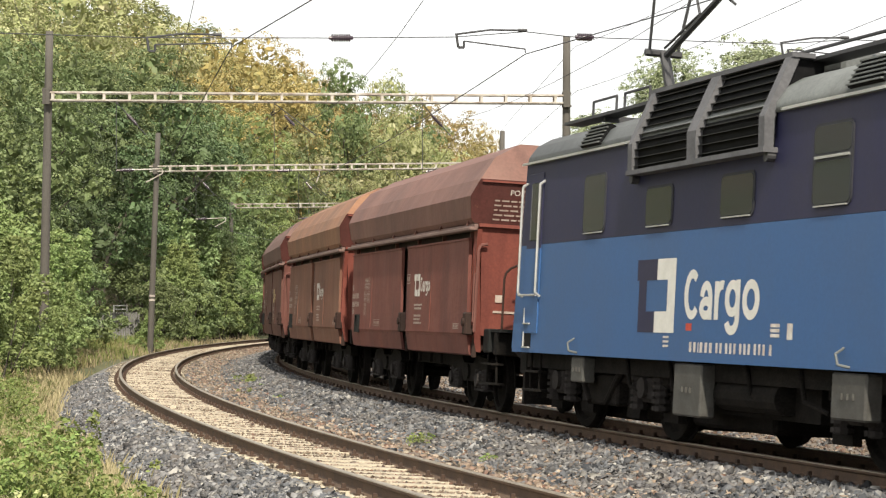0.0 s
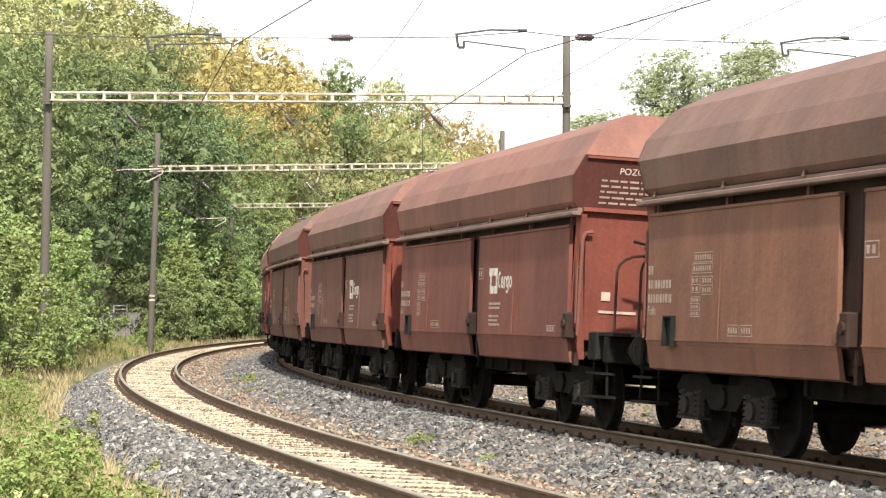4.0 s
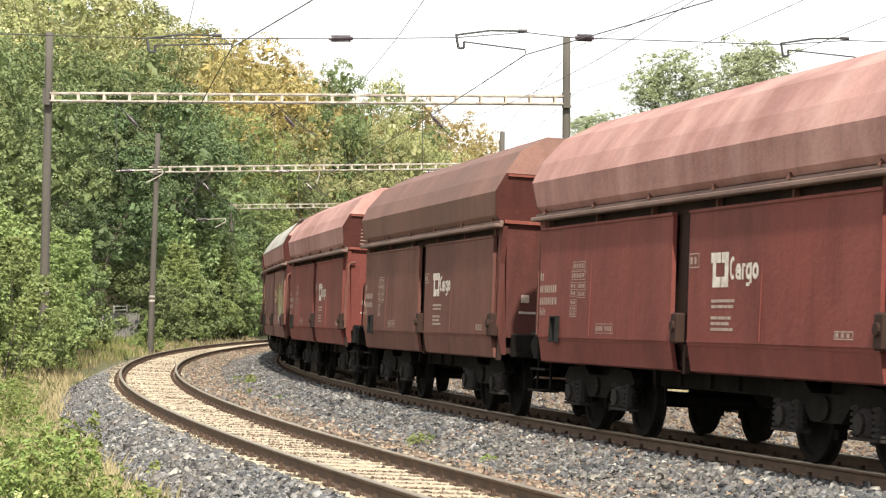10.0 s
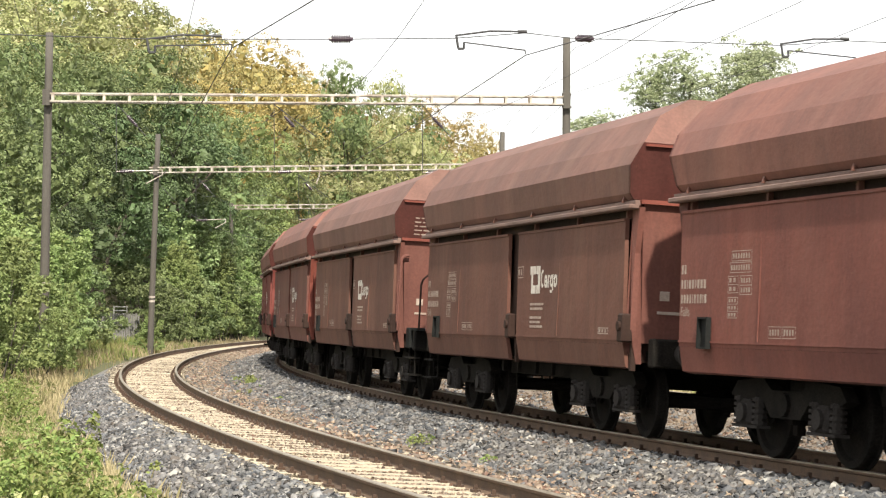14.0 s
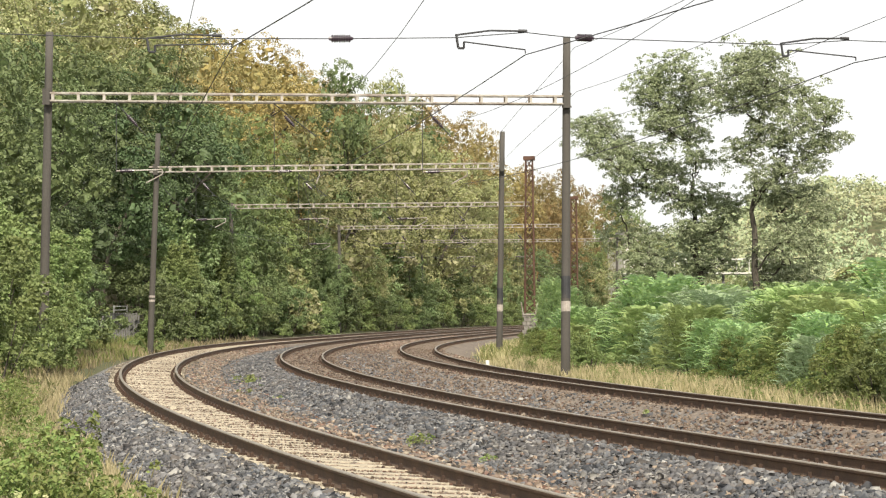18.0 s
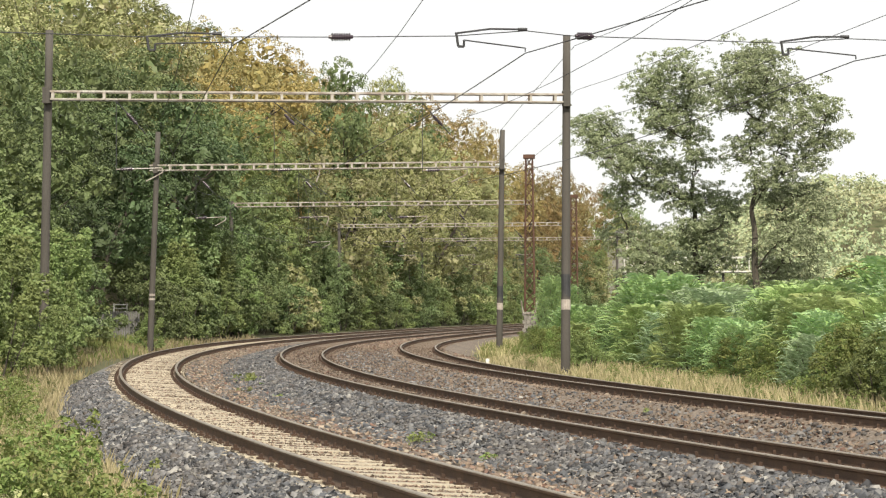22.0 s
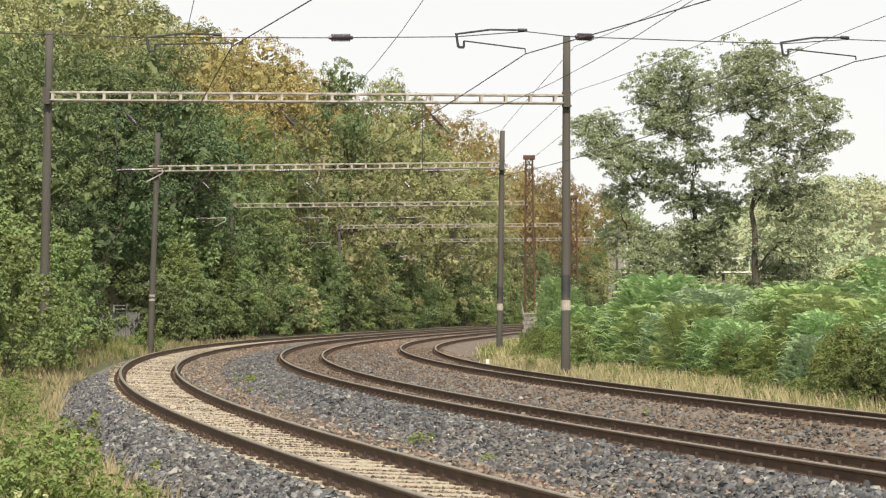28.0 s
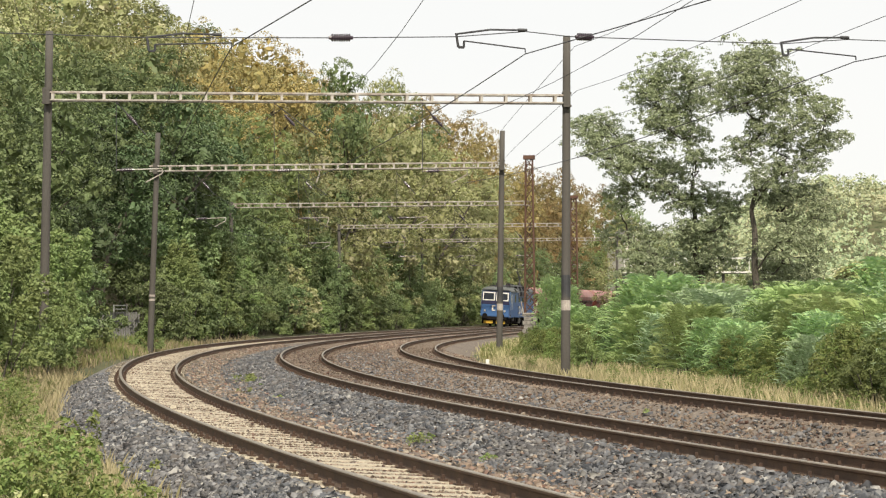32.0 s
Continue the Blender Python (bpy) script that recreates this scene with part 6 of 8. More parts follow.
def build_wagon():
    """The hopper wagon; its brake platform is at the end towards +y."""
    thing = tagged(empty("hopper_wagon"), "red-brown hopper wagon with sliding side doors in a coal train", "hopper wagon", "wagons of the coal train")
    # the upper hopper, with slanting caps at its ends
    bm = bmesh.new()
    ends = [HALF - 0.16 + (z - 2.83) * 0.34 if z < 3.5 else HALF + 0.08 - (z - 3.5) * 0.7 for x, z in HOP]
    front = [bm.verts.new((x, e, z)) for (x, z), e in zip(HOP, ends)] + [bm.verts.new((-x, e, z)) for (x, z), e in list(zip(HOP, ends))[::-1]]
    back = [bm.verts.new((v.co.x, -v.co.y, v.co.z)) for v in front]
    n = len(front)
    k = len(HOP)
    for i in range(n):
        j = (i + 1) % n
        bm.faces.new((front[i], front[j], back[j], back[i]))
    for f in (front, back):
        for i in range(k - 3, k - 1):
            bm.faces.new((f[i], f[i + 1], f[n - 2 - i], f[n - 1 - i]))
    bmesh.ops.recalc_face_normals(bm, faces=bm.faces)
    part("hopper_top", bm, M_TOP[0], thing, "dusty red-brown upper hopper")
    # hopper ends, painted darker for the shade they lie in
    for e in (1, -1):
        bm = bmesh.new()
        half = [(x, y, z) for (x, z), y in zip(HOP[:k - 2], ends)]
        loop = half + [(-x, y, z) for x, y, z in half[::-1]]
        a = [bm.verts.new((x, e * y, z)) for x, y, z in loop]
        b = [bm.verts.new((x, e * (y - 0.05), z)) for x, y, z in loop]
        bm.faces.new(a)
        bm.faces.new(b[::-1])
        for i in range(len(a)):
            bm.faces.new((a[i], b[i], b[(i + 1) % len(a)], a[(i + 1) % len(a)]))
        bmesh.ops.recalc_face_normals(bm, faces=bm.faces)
        part("hopper_end", bm, M_ENDDARK, thing, "leaning maroon hopper end with its shade in the paint")
    # the core behind the doors, painted dark for the shade in the gaps
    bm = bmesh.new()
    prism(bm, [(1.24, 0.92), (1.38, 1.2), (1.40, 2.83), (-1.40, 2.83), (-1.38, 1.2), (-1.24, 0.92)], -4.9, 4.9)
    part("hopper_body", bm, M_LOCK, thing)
    for e in (1, -1):
        # the end wall with its corner flanges
        bm = bmesh.new()
        v = [(1.40, 2.80, 5.28), (-1.40, 2.80, 5.28), (-1.28, 1.15, 5.06), (1.28, 1.15, 5.06)]
        a = [bm.verts.new((x, e * y, z)) for x, z, y in v]
        b = [bm.verts.new((x, e * (y - 0.35), z)) for x, z, y in v]
        bm.faces.new(a)
        bm.faces.new(b[::-1])
        for i in range(4):
            bm.faces.new((a[i], b[i], b[(i + 1) % 4], a[(i + 1) % 4]))
        bmesh.ops.recalc_face_normals(bm, faces=bm.faces)
        part("end_wall", bm, M_END, thing, "brick-red end wall")
        for sx in (1, -1):
            bm = bmesh.new()
            pts = [(1.46, 2.74, 5.32), (1.46, 2.74, 5.06), (1.44, 1.15, 4.95), (1.33, 0.90, 4.93), (1.33, 0.90, 5.06), (1.44, 1.3, 5.12), (1.44, 2.2, 5.16)]
            a = [bm.verts.new((sx * x, e * y, z)) for x, z, y in pts]
            b = [bm.verts.new((sx * (x - 0.07), e * y, z)) for x, z, y in pts]
            bm.faces.new(a)
            bm.faces.new(b[::-1])
            for i in range(len(pts)):
                j = (i + 1) % len(pts)
                bm.faces.new((a[i], b[i], b[j], a[j]))
            bmesh.ops.recalc_face_normals(bm, faces=bm.faces)
            part("corner_flange", bm, M_END, thing)
        bm = bmesh.new()
        box(bm, (0, e * 5.30, 2.80), (2.9, 0.10, 0.05))
        box(bm, (0, e * 5.40, 3.46), (2.9, 0.05, 0.03))
        part("end_rib", bm, M_END, thing)
        bm = bmesh.new()
        rbox(bm, (0, e * 5.62, 1.04), (2.5, 0.2, 0.34), 0.02)
        part("headstock", bm, M_UNDER, thing)
        for sx in (0.875, -0.875):
            bm = bmesh.new()
            rod(bm, (sx, e * 5.70, 1.05), (sx, e * 6.08, 1.05), 0.12, 14)
            rod(bm, (sx, e * 5.98, 1.05), (sx, e * 6.16, 1.05), 0.085, 12)
            rod(bm, (sx, e * 6.14, 1.05), (sx, e * 6.18, 1.05), 0.23, 18)
            part("buffer", bm, M_GREYGEAR, thing)
        bm = bmesh.new()
        rod(bm, (0, e * 5.7, 1.02), (0, e * 6.2, 1.0), 0.05, 8)
        rbox(bm, (0, e * 6.0, 0.9), (0.14, 0.1, 0.3), 0.02)
        part("coupling", bm, M_UNDER, thing)
        for sx in ((1.2, -1.2) if e > 0 else ()):
            bm = bmesh.new()
            rod(bm, (sx, e * 5.55, 1.0), (sx, e * 5.62, 0.45), 0.018, 6)
            rod(bm, (sx, e * 5.05, 0.95), (sx, e * 5.02, 0.45), 0.018, 6)
            box(bm, (sx, e * 5.32, 0.45), (0.24, 0.64, 0.03))
            box(bm, (sx, e * 5.32, 0.74), (0.2, 0.62, 0.03))
            part("foot_step", bm, M_UNDER, thing)
    # the side doors with their folded lower edge, two on each side
    for side in (1, -1):
        for y0, y1 in ((0.28, 4.93), (-5.10, -0.24)):
            bm = bmesh.new()
            outer = [(1.50, 2.62), (1.47, 1.17), (1.462, 1.13)]
            inner = [(x - 0.05, z) for x, z in outer[::-1]]
            prism(bm, [(on_side(side, x), z) for x, z in outer + inner], on_side(side, y0), on_side(side, y1))
            box(bm, (on_side(side, 1.505), on_side(side, (y0 + y1) / 2), 2.60), (0.02, y1 - y0, 0.03))
            box(bm, (on_side(side, 1.476), on_side(side, (y0 + y1) / 2), 1.185), (0.012, y1 - y0, 0.02))
            box(bm, (on_side(side, 1.487), on_side(side, y0 + (y1 - y0) * 0.43), 1.9), (0.012, 0.014, 1.40))
            door = part("side_door", bm, M_PAINT[0], thing, "red-brown steel side door with a folded lower edge")
            bm = bmesh.new()
            outer = [(1.460, 1.128), (1.41, 0.86), (1.34, 0.84)]
            inner = [(x - 0.05, z) for x, z in outer[::-1]]
            prism(bm, [(on_side(side, x), z) for x, z in outer + inner], on_side(side, y0), on_side(side, y1))
            part("skirt", bm, M_SKIRT, door, "dusty brown folded lower edge")
        bm = bmesh.new()
        rbox(bm, (on_side(side, 1.53), 0, 2.74), (0.13, 2 * HALF - 0.04, 0.055), 0.012)
        box(bm, (on_side(side, 1.49), 0, 2.785), (0.06, 2 * HALF - 0.04, 0.06))
        part("gutter_rail", bm, M_GUTTER, thing, "dusty grey-brown gutter rail")
        me = None
        for i in range(6):
            y = -4.9 + i * 1.96
            bm = bmesh.new()
            poly = [(1.47, 2.80), (1.55, 2.80), (1.515, 2.91), (1.505, 2.90)]
            v0 = [bm.verts.new((on_side(side, x), -0.02, z)) for x, z in poly]
            v1 = [bm.verts.new((on_side(side, x), 0.02, z)) for x, z in poly]
            bm.faces.new(v0)
            bm.faces.new(v1[::-1])
            for a in range(4):
                bm.faces.new((v0[a], v1[a], v1[(a + 1) % 4], v0[(a + 1) % 4]))
            box(bm, (on_side(side, 1.45), 0, 2.68), (0.06, 0.05, 0.12))
            bmesh.ops.recalc_face_normals(bm, faces=bm.faces)
            if me is None:
                g = part("gusset", bm, M_PAINT[2], thing)
                g.location.y = y
                me = g.data
            else:
                bm.free()
                shared("gusset", me, thing, Matrix.Translation((0, y, 0)))
        # the post between the doors, painted dark for its recess's shade, and the locks
        bm = bmesh.new()
        box(bm, (on_side(side, 1.26), 0, 1.78), (0.10, 0.6, 1.75))
        rod(bm, (on_side(side, 1.38), on_side(side, 0.08), 1.0), (on_side(side, 1.38), on_side(side, 0.08), 2.6), 0.05, 8)
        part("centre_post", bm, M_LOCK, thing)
        for y in (0.02, 5.02):
            bm = bmesh.new()
            rbox(bm, (on_side(side, 1.47), on_side(side, y), 1.32), (0.14, 0.20, 0.34), 0.02)
            rod(bm, (on_side(side, 1.47), on_side(side, y), 1.34), (on_side(side, 1.57), on_side(side, y), 1.34), 0.06, 10)
            box(bm, (on_side(side, 1.36), on_side(side, y), 1.0), (0.06, 0.07, 0.36))
            part("door_lock", bm, M_LOCK, thing)
        bm = bmesh.new()
        for yy, zz, ly, lz in ((-4.35, 1.44, 0.24, 0.02), (-4.35, 1.12, 0.24, 0.02), (-4.47, 1.28, 0.02, 0.34), (-4.23, 1.28, 0.02, 0.34)):
            box(bm, (on_side(side, 1.50), on_side(side, yy), zz), (0.06, ly, lz))
        box(bm, (on_side(side, 1.478), on_side(side, -4.35), 1.28), (0.012, 0.24, 0.32))
        part("label_holder", bm, M_BOXGREY, thing)
        # painted marks
        logo_marks(thing, side, 0.96, 1.76, 0.37, M_WHITE, "white square mark on the side door")
        bm = bmesh.new()
        for i, (w, z) in enumerate(((0.66, 1.60), (0.62, 1.54), (0.56, 1.42), (0.50, 1.36), (0.62, 1.30))):
            blocks(bm, 0.96, z, [w * q for q in ((0.22, 0.3, 0.16, 0.24) if i % 2 else (0.34, 0.12, 0.3, 0.16))], 0.032, side, 0.35)
        outline(bm, 4.0, 4.4, 1.24, 1.32, side, 0.012, 1, 3)
        outline(bm, 0.30, 0.58, 1.98, 2.14, side, 0.012, 1, 2)
        part("small_print", bm, M_MARK, thing)
        for y0, y1, z0, z1, rows, fill in ((-3.72, -3.22, 2.03, 2.14, 1, 7), (-3.76, -3.22, 1.91, 2.02, 1, 8), (-3.80, -3.54, 1.70, 1.88, 2, 2), (-3.50, -3.20, 1.68, 1.88, 2, 4),
                                           (-3.80, -3.54, 1.44, 1.66, 3, 3), (-2.78, -2.48, 1.24, 1.36, 1, 4), (-2.45, -2.15, 1.24, 1.36, 1, 4)):
            bm = bmesh.new()
            outline(bm, y0, y1, z0, z1, side, 0.007, rows, fill)
            part("data_table", bm, M_MARK, thing)
        bm = bmesh.new()
        blocks(bm, -5.06, 1.92, (0.05, 0.05), 0.10, side)
        blocks(bm, -5.06, 1.76, (0.05, 0.05, 0.02, 0.06, 0.06, 0.03, 0.06, 0.06, 0.06), 0.095, side)
        blocks(bm, -5.06, 1.60, (0.05, 0.05, 0.05, 0.05, 0.02, 0.05, 0.05, 0.05, 0.02, 0.05), 0.095, side)
        part("number_panel", bm, M_MARK, thing)
        tm = Matrix.Translation((on_side(side, 1.484), on_side(side, -5.06), 1.46)) @ Matrix.Rotation(math.pi / 2 if side > 0 else -math.pi / 2, 4, "Z") @ Matrix.Rotation(math.pi / 2, 4, "X")
        text_part("Falls", 0.15, tm, M_MARK, thing)
    # the brake platform at one end
    bm = bmesh.new()
    box(bm, (0, 5.45, 1.23), (2.5, 0.86, 0.04))
    part("platform", bm, M_BOXGREY, thing, "grey steel brake platform")
    for sx in (1, -1):
        bm = bmesh.new()
        hoop = [(sx * 1.2, 5.78, 1.25), (sx * 1.2, 5.78, 2.0)] + [(sx * (0.88 + 0.32 * math.cos(a)), 5.78, 2.0 + 0.22 * math.sin(a)) for a in (0.4, 0.8, 1.2, 1.57, 1.95, 2.35, 2.75)] + [(sx * 0.56, 5.78, 2.0), (sx * 0.56, 5.78, 1.25)]
        pipe(bm, hoop, 0.018)
        part("handrail", bm, M_LOCK, thing)
        bm = bmesh.new()
        pipe(bm, [(sx * 1.43, 4.99, 1.2), (sx * 1.43, 5.02, 2.42), (sx * 1.40, 5.02, 2.5), (sx * 1.30, 5.04, 2.52)], 0.024)
        pipe(bm, [(sx * 1.45, 4.94, 1.35), (sx * 1.46, 4.95, 2.05), (sx * 1.40, 5.0, 2.1)], 0.014)
        part("handrail", bm, M_SKIRT, thing)
    bm = bmesh.new()
    rod(bm, (0.62, 5.62, 0.8), (0.62, 5.62, 2.28), 0.05, 10)
    rod(bm, (0.62, 5.62, 2.2), (0.62, 5.62, 2.36), 0.03, 8)
    pipe(bm, [(0.30, 5.62, 2.42), (0.5, 5.62, 2.30), (0.8, 5.62, 2.32)], 0.02)
    pipe(bm, [(0.62, 5.62, 2.34), (0.95, 5.62, 2.40)], 0.018)
    column = part("brake_column", bm, M_UNDER, thing)
    bm = bmesh.new()
    rod(bm, (0.30, 5.62, 2.40), (0.30, 5.62, 2.58), 0.03, 8)
    part("handle", bm, M_RED, column, "red brake handle")
    for sx in (1, -1):
        bm = bmesh.new()
        rbox(bm, (sx * 0.92, 5.12, 1.08), (0.7, 0.36, 0.36), 0.02)
        part("valve_box", bm, M_BOXGREY, thing)
    for e in (1, -1):
        bm = bmesh.new()
        for x0, x1, z0, z1 in ((0.98, 1.10, 1.66, 1.78), (0.62, 1.12, 1.50, 1.535)):
            rise = 5.06 + (5.28 - 5.06) * (z0 - 1.15) / 1.65 + 0.012
            box(bm, ((x0 + x1) / 2 * e, rise * e, (z0 + z1) / 2), (x1 - x0, 0.006, z1 - z0))
        part("end_mark", bm, M_MARK, thing, "small pale painted mark")
    # the writing on the hopper's end: a heading and lines that cannot be read
    text_part("POZOR!", 0.12, Matrix.Translation((1.0, HALF - 0.004, 3.27)) @ Matrix.Rotation(math.pi, 4, "Z") @ Matrix.Rotation(math.pi / 2 + 0.327, 4, "X"), M_WHITE, thing)
    bm = bmesh.new()
    rb = random.Random(3)
    for i, w in enumerate((1.7, 1.1, 1.2, 1.45, 1.75)):
        x = 1.22
        while x > 1.22 - w:
            l = rb.uniform(0.05, 0.17)
            v = [bm.verts.new((xx, HALF - 0.154 + (zz - 2.83) * 0.34, zz)) for xx, zz in ((x, 3.17 - i * 0.07), (x - l, 3.17 - i * 0.07), (x - l, 3.194 - i * 0.07), (x, 3.194 - i * 0.07))]
            bm.faces.new(v)
            x -= l + 0.028
    part("warning_panel", bm, M_MARK, thing)
    for o in thing.children:
        if o.name.split(".")[0] in ("hopper_top", "hopper_end", "hopper_body", "end_wall", "corner_flange", "end_rib", "side_door", "gutter_rail", "gusset", "centre_post", "door_lock",
                                    "label_holder", "logo", "lettering", "small_print", "data_table", "number_panel", "writing", "warning_panel", "end_mark"):
            o.location.y += SHIFT
    # underframe and bogies
    bm = bmesh.new()
    for sx in (0.45, -0.45):
        rbox(bm, (sx, 0, 0.98), (0.14, 11.2, 0.22), 0.01)
    box(bm, (0, 0, 0.82), (1.7, 3.6, 0.36))
    box(bm, (0, 0, 1.0), (2.3, 10.4, 0.12))
    rod(bm, (0.2, -1.0, 0.66), (0.2, 1.0, 0.66), 0.2, 14)
    for sx in (1.1, -1.1):
        pipe(bm, [(sx, -2.2, 0.86), (sx, 2.2, 0.86)], 0.03)
        for y in (-1.2, -0.4, 0.5, 1.3):
            box(bm, (sx, y, 0.78), (0.05, 0.08, 0.22))
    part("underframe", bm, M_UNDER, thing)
    for y in (-3.38, 3.38):
        bogie(thing, y)
    return thing


def plate(bm, x, y0, y1, z0, z1, side, t=0.003):
    vs = [bm.verts.new((on_side(side, x + t), on_side(side, y), z)) for y, z in ((y0, z0), (y1, z0), (y1, z1), (y0, z1))]
    bm.faces.new(vs)


def soft_plate(bm, x, t, y0, y1, z0, z1, r, side):
    """A flat plate with rounded corners, standing proud of a side."""
    rings = []
    for xx in (x, x + t):
        ring = []
        for cy, cz, a in ((y1 - r, z1 - r, 0), (y0 + r, z1 - r, 1), (y0 + r, z0 + r, 2), (y1 - r, z0 + r, 3)):
            for k in range(5):
                b = (a + k / 4) * math.pi / 2
                ring.append(bm.verts.new((on_side(side, xx), on_side(side, cy + r * math.cos(b)), cz + r * math.sin(b))))
        rings.append(ring)
    bm.faces.new(rings[1])
    for i in range(20):
        bm.faces.new((rings[0][i], rings[0][(i + 1) % 20], rings[1][(i + 1) % 20], rings[1][i]))


ME_BIGWHEEL = mesh_of(wheel_bm(0.61), "wheel", M_UNDER)
ME_BIGSPRING = mesh_of(spring_bm(0.12, 0.42, 5), "spring", M_GREYGEAR)
L2 = 7.45


def build_loco():
    """The electric locomotive, the same at both ends."""
    thing = tagged(empty("locomotive"), "blue electric freight locomotive with a dark blue upper band and roof louvres", "locomotive")
    bm = bmesh.new()
    low = [(1.46, 0.95), (1.46, 2.40), (-1.46, 2.40), (-1.46, 0.95)]
    prism(bm, low, -L2, L2)
    body = part("body", bm, M_BLUE, thing, "light blue lower body side")
    bm = bmesh.new()
    prism(bm, [(1.46, 2.404), (1.46, 3.52), (-1.46, 3.52), (-1.46, 2.404)], -L2 + 0.02, L2 - 0.02)
    upper = part("upper_body", bm, M_NAVY, thing, "dark blue upper body side")
    bm = bmesh.new()
    prof = [(1.50, 3.50), (1.485, 3.60), (1.38, 3.76), (1.18, 3.88), (0.85, 3.96), (-0.85, 3.96), (-1.18, 3.88), (-1.38, 3.76), (-1.485, 3.60), (-1.50, 3.50)]
    prism(bm, prof, -L2 - 0.02, L2 + 0.02)
    bmesh.ops.bevel(bm, geom=[e for e in bm.edges if abs(abs(e.verts[0].co.y) - L2 - 0.02) < 0.01 and abs(abs(e.verts[1].co.y) - L2 - 0.02) < 0.01 and e.verts[0].co.y * e.verts[1].co.y > 0],
                    offset=0.16, segments=3, affect="EDGES")
    for f in bm.faces:
        f.smooth = True
    part("roof", bm, M_ROOF, thing, "sooty grey rounded roof")
    for side in (1, -1):
        for y0, y1 in ((-7.2, -3.02), (1.36, 7.2)):
            bm = bmesh.new()
            box(bm, (on_side(side, 1.505), on_side(side, (y0 + y1) / 2), 3.515), (0.03, y1 - y0, 0.03))
            part("rain_gutter", bm, M_SILVER, thing)
    for e in (1, -1):
        # the cab front, slightly raked, with its two windscreens
        bm = bmesh.new()
        prism(bm, [(1.42, 1.0), (1.42, 2.18), (-1.42, 2.18), (-1.42, 1.0)], e * L2, e * (L2 + 0.16))
        part("cab_front", bm, M_BLUE, thing)
        bm = bmesh.new()
        prism(bm, [(1.42, 2.182), (1.36, 3.5), (-1.36, 3.5), (-1.42, 2.182)], e * L2, e * (L2 + 0.165))
        part("cab_upper_front", bm, M_NAVY, thing)
        for sx in (0.69, -0.69):
            bm = bmesh.new()
            rbox(bm, (sx, e * (L2 + 0.165), 2.98), (1.26, 0.05, 0.86), 0.02)
            w = part("windscreen", bm, M_WHITEWASH, thing, "windscreen in a broad white surround")
            bm = bmesh.new()
            rbox(bm, (sx, e * (L2 + 0.185), 2.98), (1.04, 0.04, 0.64), 0.015)
            part("pane", bm, M_GLASS, w)
            bm = bmesh.new()
            rod(bm, (sx * 1.45, e * (L2 + 0.12), 1.55), (sx * 1.45, e * (L2 + 0.20), 1.55), 0.11, 14)
            part("headlight", bm, M_SILVER, thing)
            bm = bmesh.new()
            rod(bm, (sx * 1.27, e * (L2 + 0.1), 1.05), (sx * 1.27, e * (L2 + 0.70), 1.05), 0.13, 14)
            rod(bm, (sx * 1.27, e * (L2 + 0.68), 1.05), (sx * 1.27, e * (L2 + 0.74), 1.05), 0.24, 18)
            part("buffer", bm, M_UNDER, thing)
            bm = bmesh.new()
            box(bm, (sx * 0.9, e * (L2 - 0.02), 0.42), (0.9, 0.08, 0.30))
            part("snowplough", bm, M_YELLOW, thing, "yellow snowplough blade")
        bm = bmesh.new()
        for xx, zz, lx, lz in ((-0.22, 1.82, 0.14, 0.56), (-0.05, 1.60, 0.20, 0.13), (-0.05, 2.04, 0.2, 0.12)):
            box(bm, (-xx, e * (L2 + 0.163), zz), (lx, 0.006, lz))
        part("logo", bm, M_WHITE, thing)
        bm = bmesh.new()
        rbox(bm, (0, e * (L2 + 0.1), 0.80), (2.5, 0.3, 0.30), 0.02)
        box(bm, (0, e * (L2 - 0.12), 0.46), (2.6, 0.08, 0.44))
        part("headstock", bm, M_UNDER, thing)
    for side in (1, -1):
        # cab doors, handrails and steps at both ends of this side
        for e in (1, -1):
            yd = e * (L2 - 0.78)
            bm = bmesh.new()
            rbox(bm, (on_side(side, 1.462), yd, 2.32), (0.02, 0.62, 2.1), 0.008)
            d = part("cab_door", bm, M_NAVY, thing, "narrow cab door")
            bm = bmesh.new()
            rbox(bm, (on_side(side, 1.474), yd, 2.85), (0.012, 0.36, 0.78), 0.01)
            part("pane", bm, M_GLASS, d)
            bm = bmesh.new()
            box(bm, (on_side(side, 1.466), yd, 1.78), (0.024, 0.64, 1.14))
            part("lower_panel", bm, M_BLUE, d)
            for f in (-0.38, 0.38):
                bm = bmesh.new()
                pipe(bm, [(on_side(side, 1.47), yd + f, 3.25), (on_side(side, 1.54), yd + f, 3.2), (on_side(side, 1.54), yd + f, 1.75), (on_side(side, 1.47), yd + f, 1.7)], 0.018)
                part("handrail", bm, M_STEELBAR, thing)
            bm = bmesh.new()
            rod(bm, (on_side(side, 1.53), yd - 0.38, 1.72), (on_side(side, 1.53), yd + 0.38, 1.72), 0.015, 6)
            part("handrail", bm, M_STEELBAR, thing)
            for z in (1.42, 1.10):
                # a flat black plate paints the shade of the step's opening
                bm = bmesh.new()
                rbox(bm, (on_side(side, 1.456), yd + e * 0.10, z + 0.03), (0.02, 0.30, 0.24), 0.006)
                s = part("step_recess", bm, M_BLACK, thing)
                bm = bmesh.new()
                box(bm, (on_side(side, 1.478), yd + e * 0.10, z - 0.08), (0.05, 0.26, 0.02))
                rod(bm, (on_side(side, 1.478), yd + e * 0.10 - 0.13, z - 0.08), (on_side(side, 1.478), yd + e * 0.10 - 0.13, z + 0.13), 0.012, 6)
                part("tread", bm, M_STEELBAR, s)
            bm = bmesh.new()
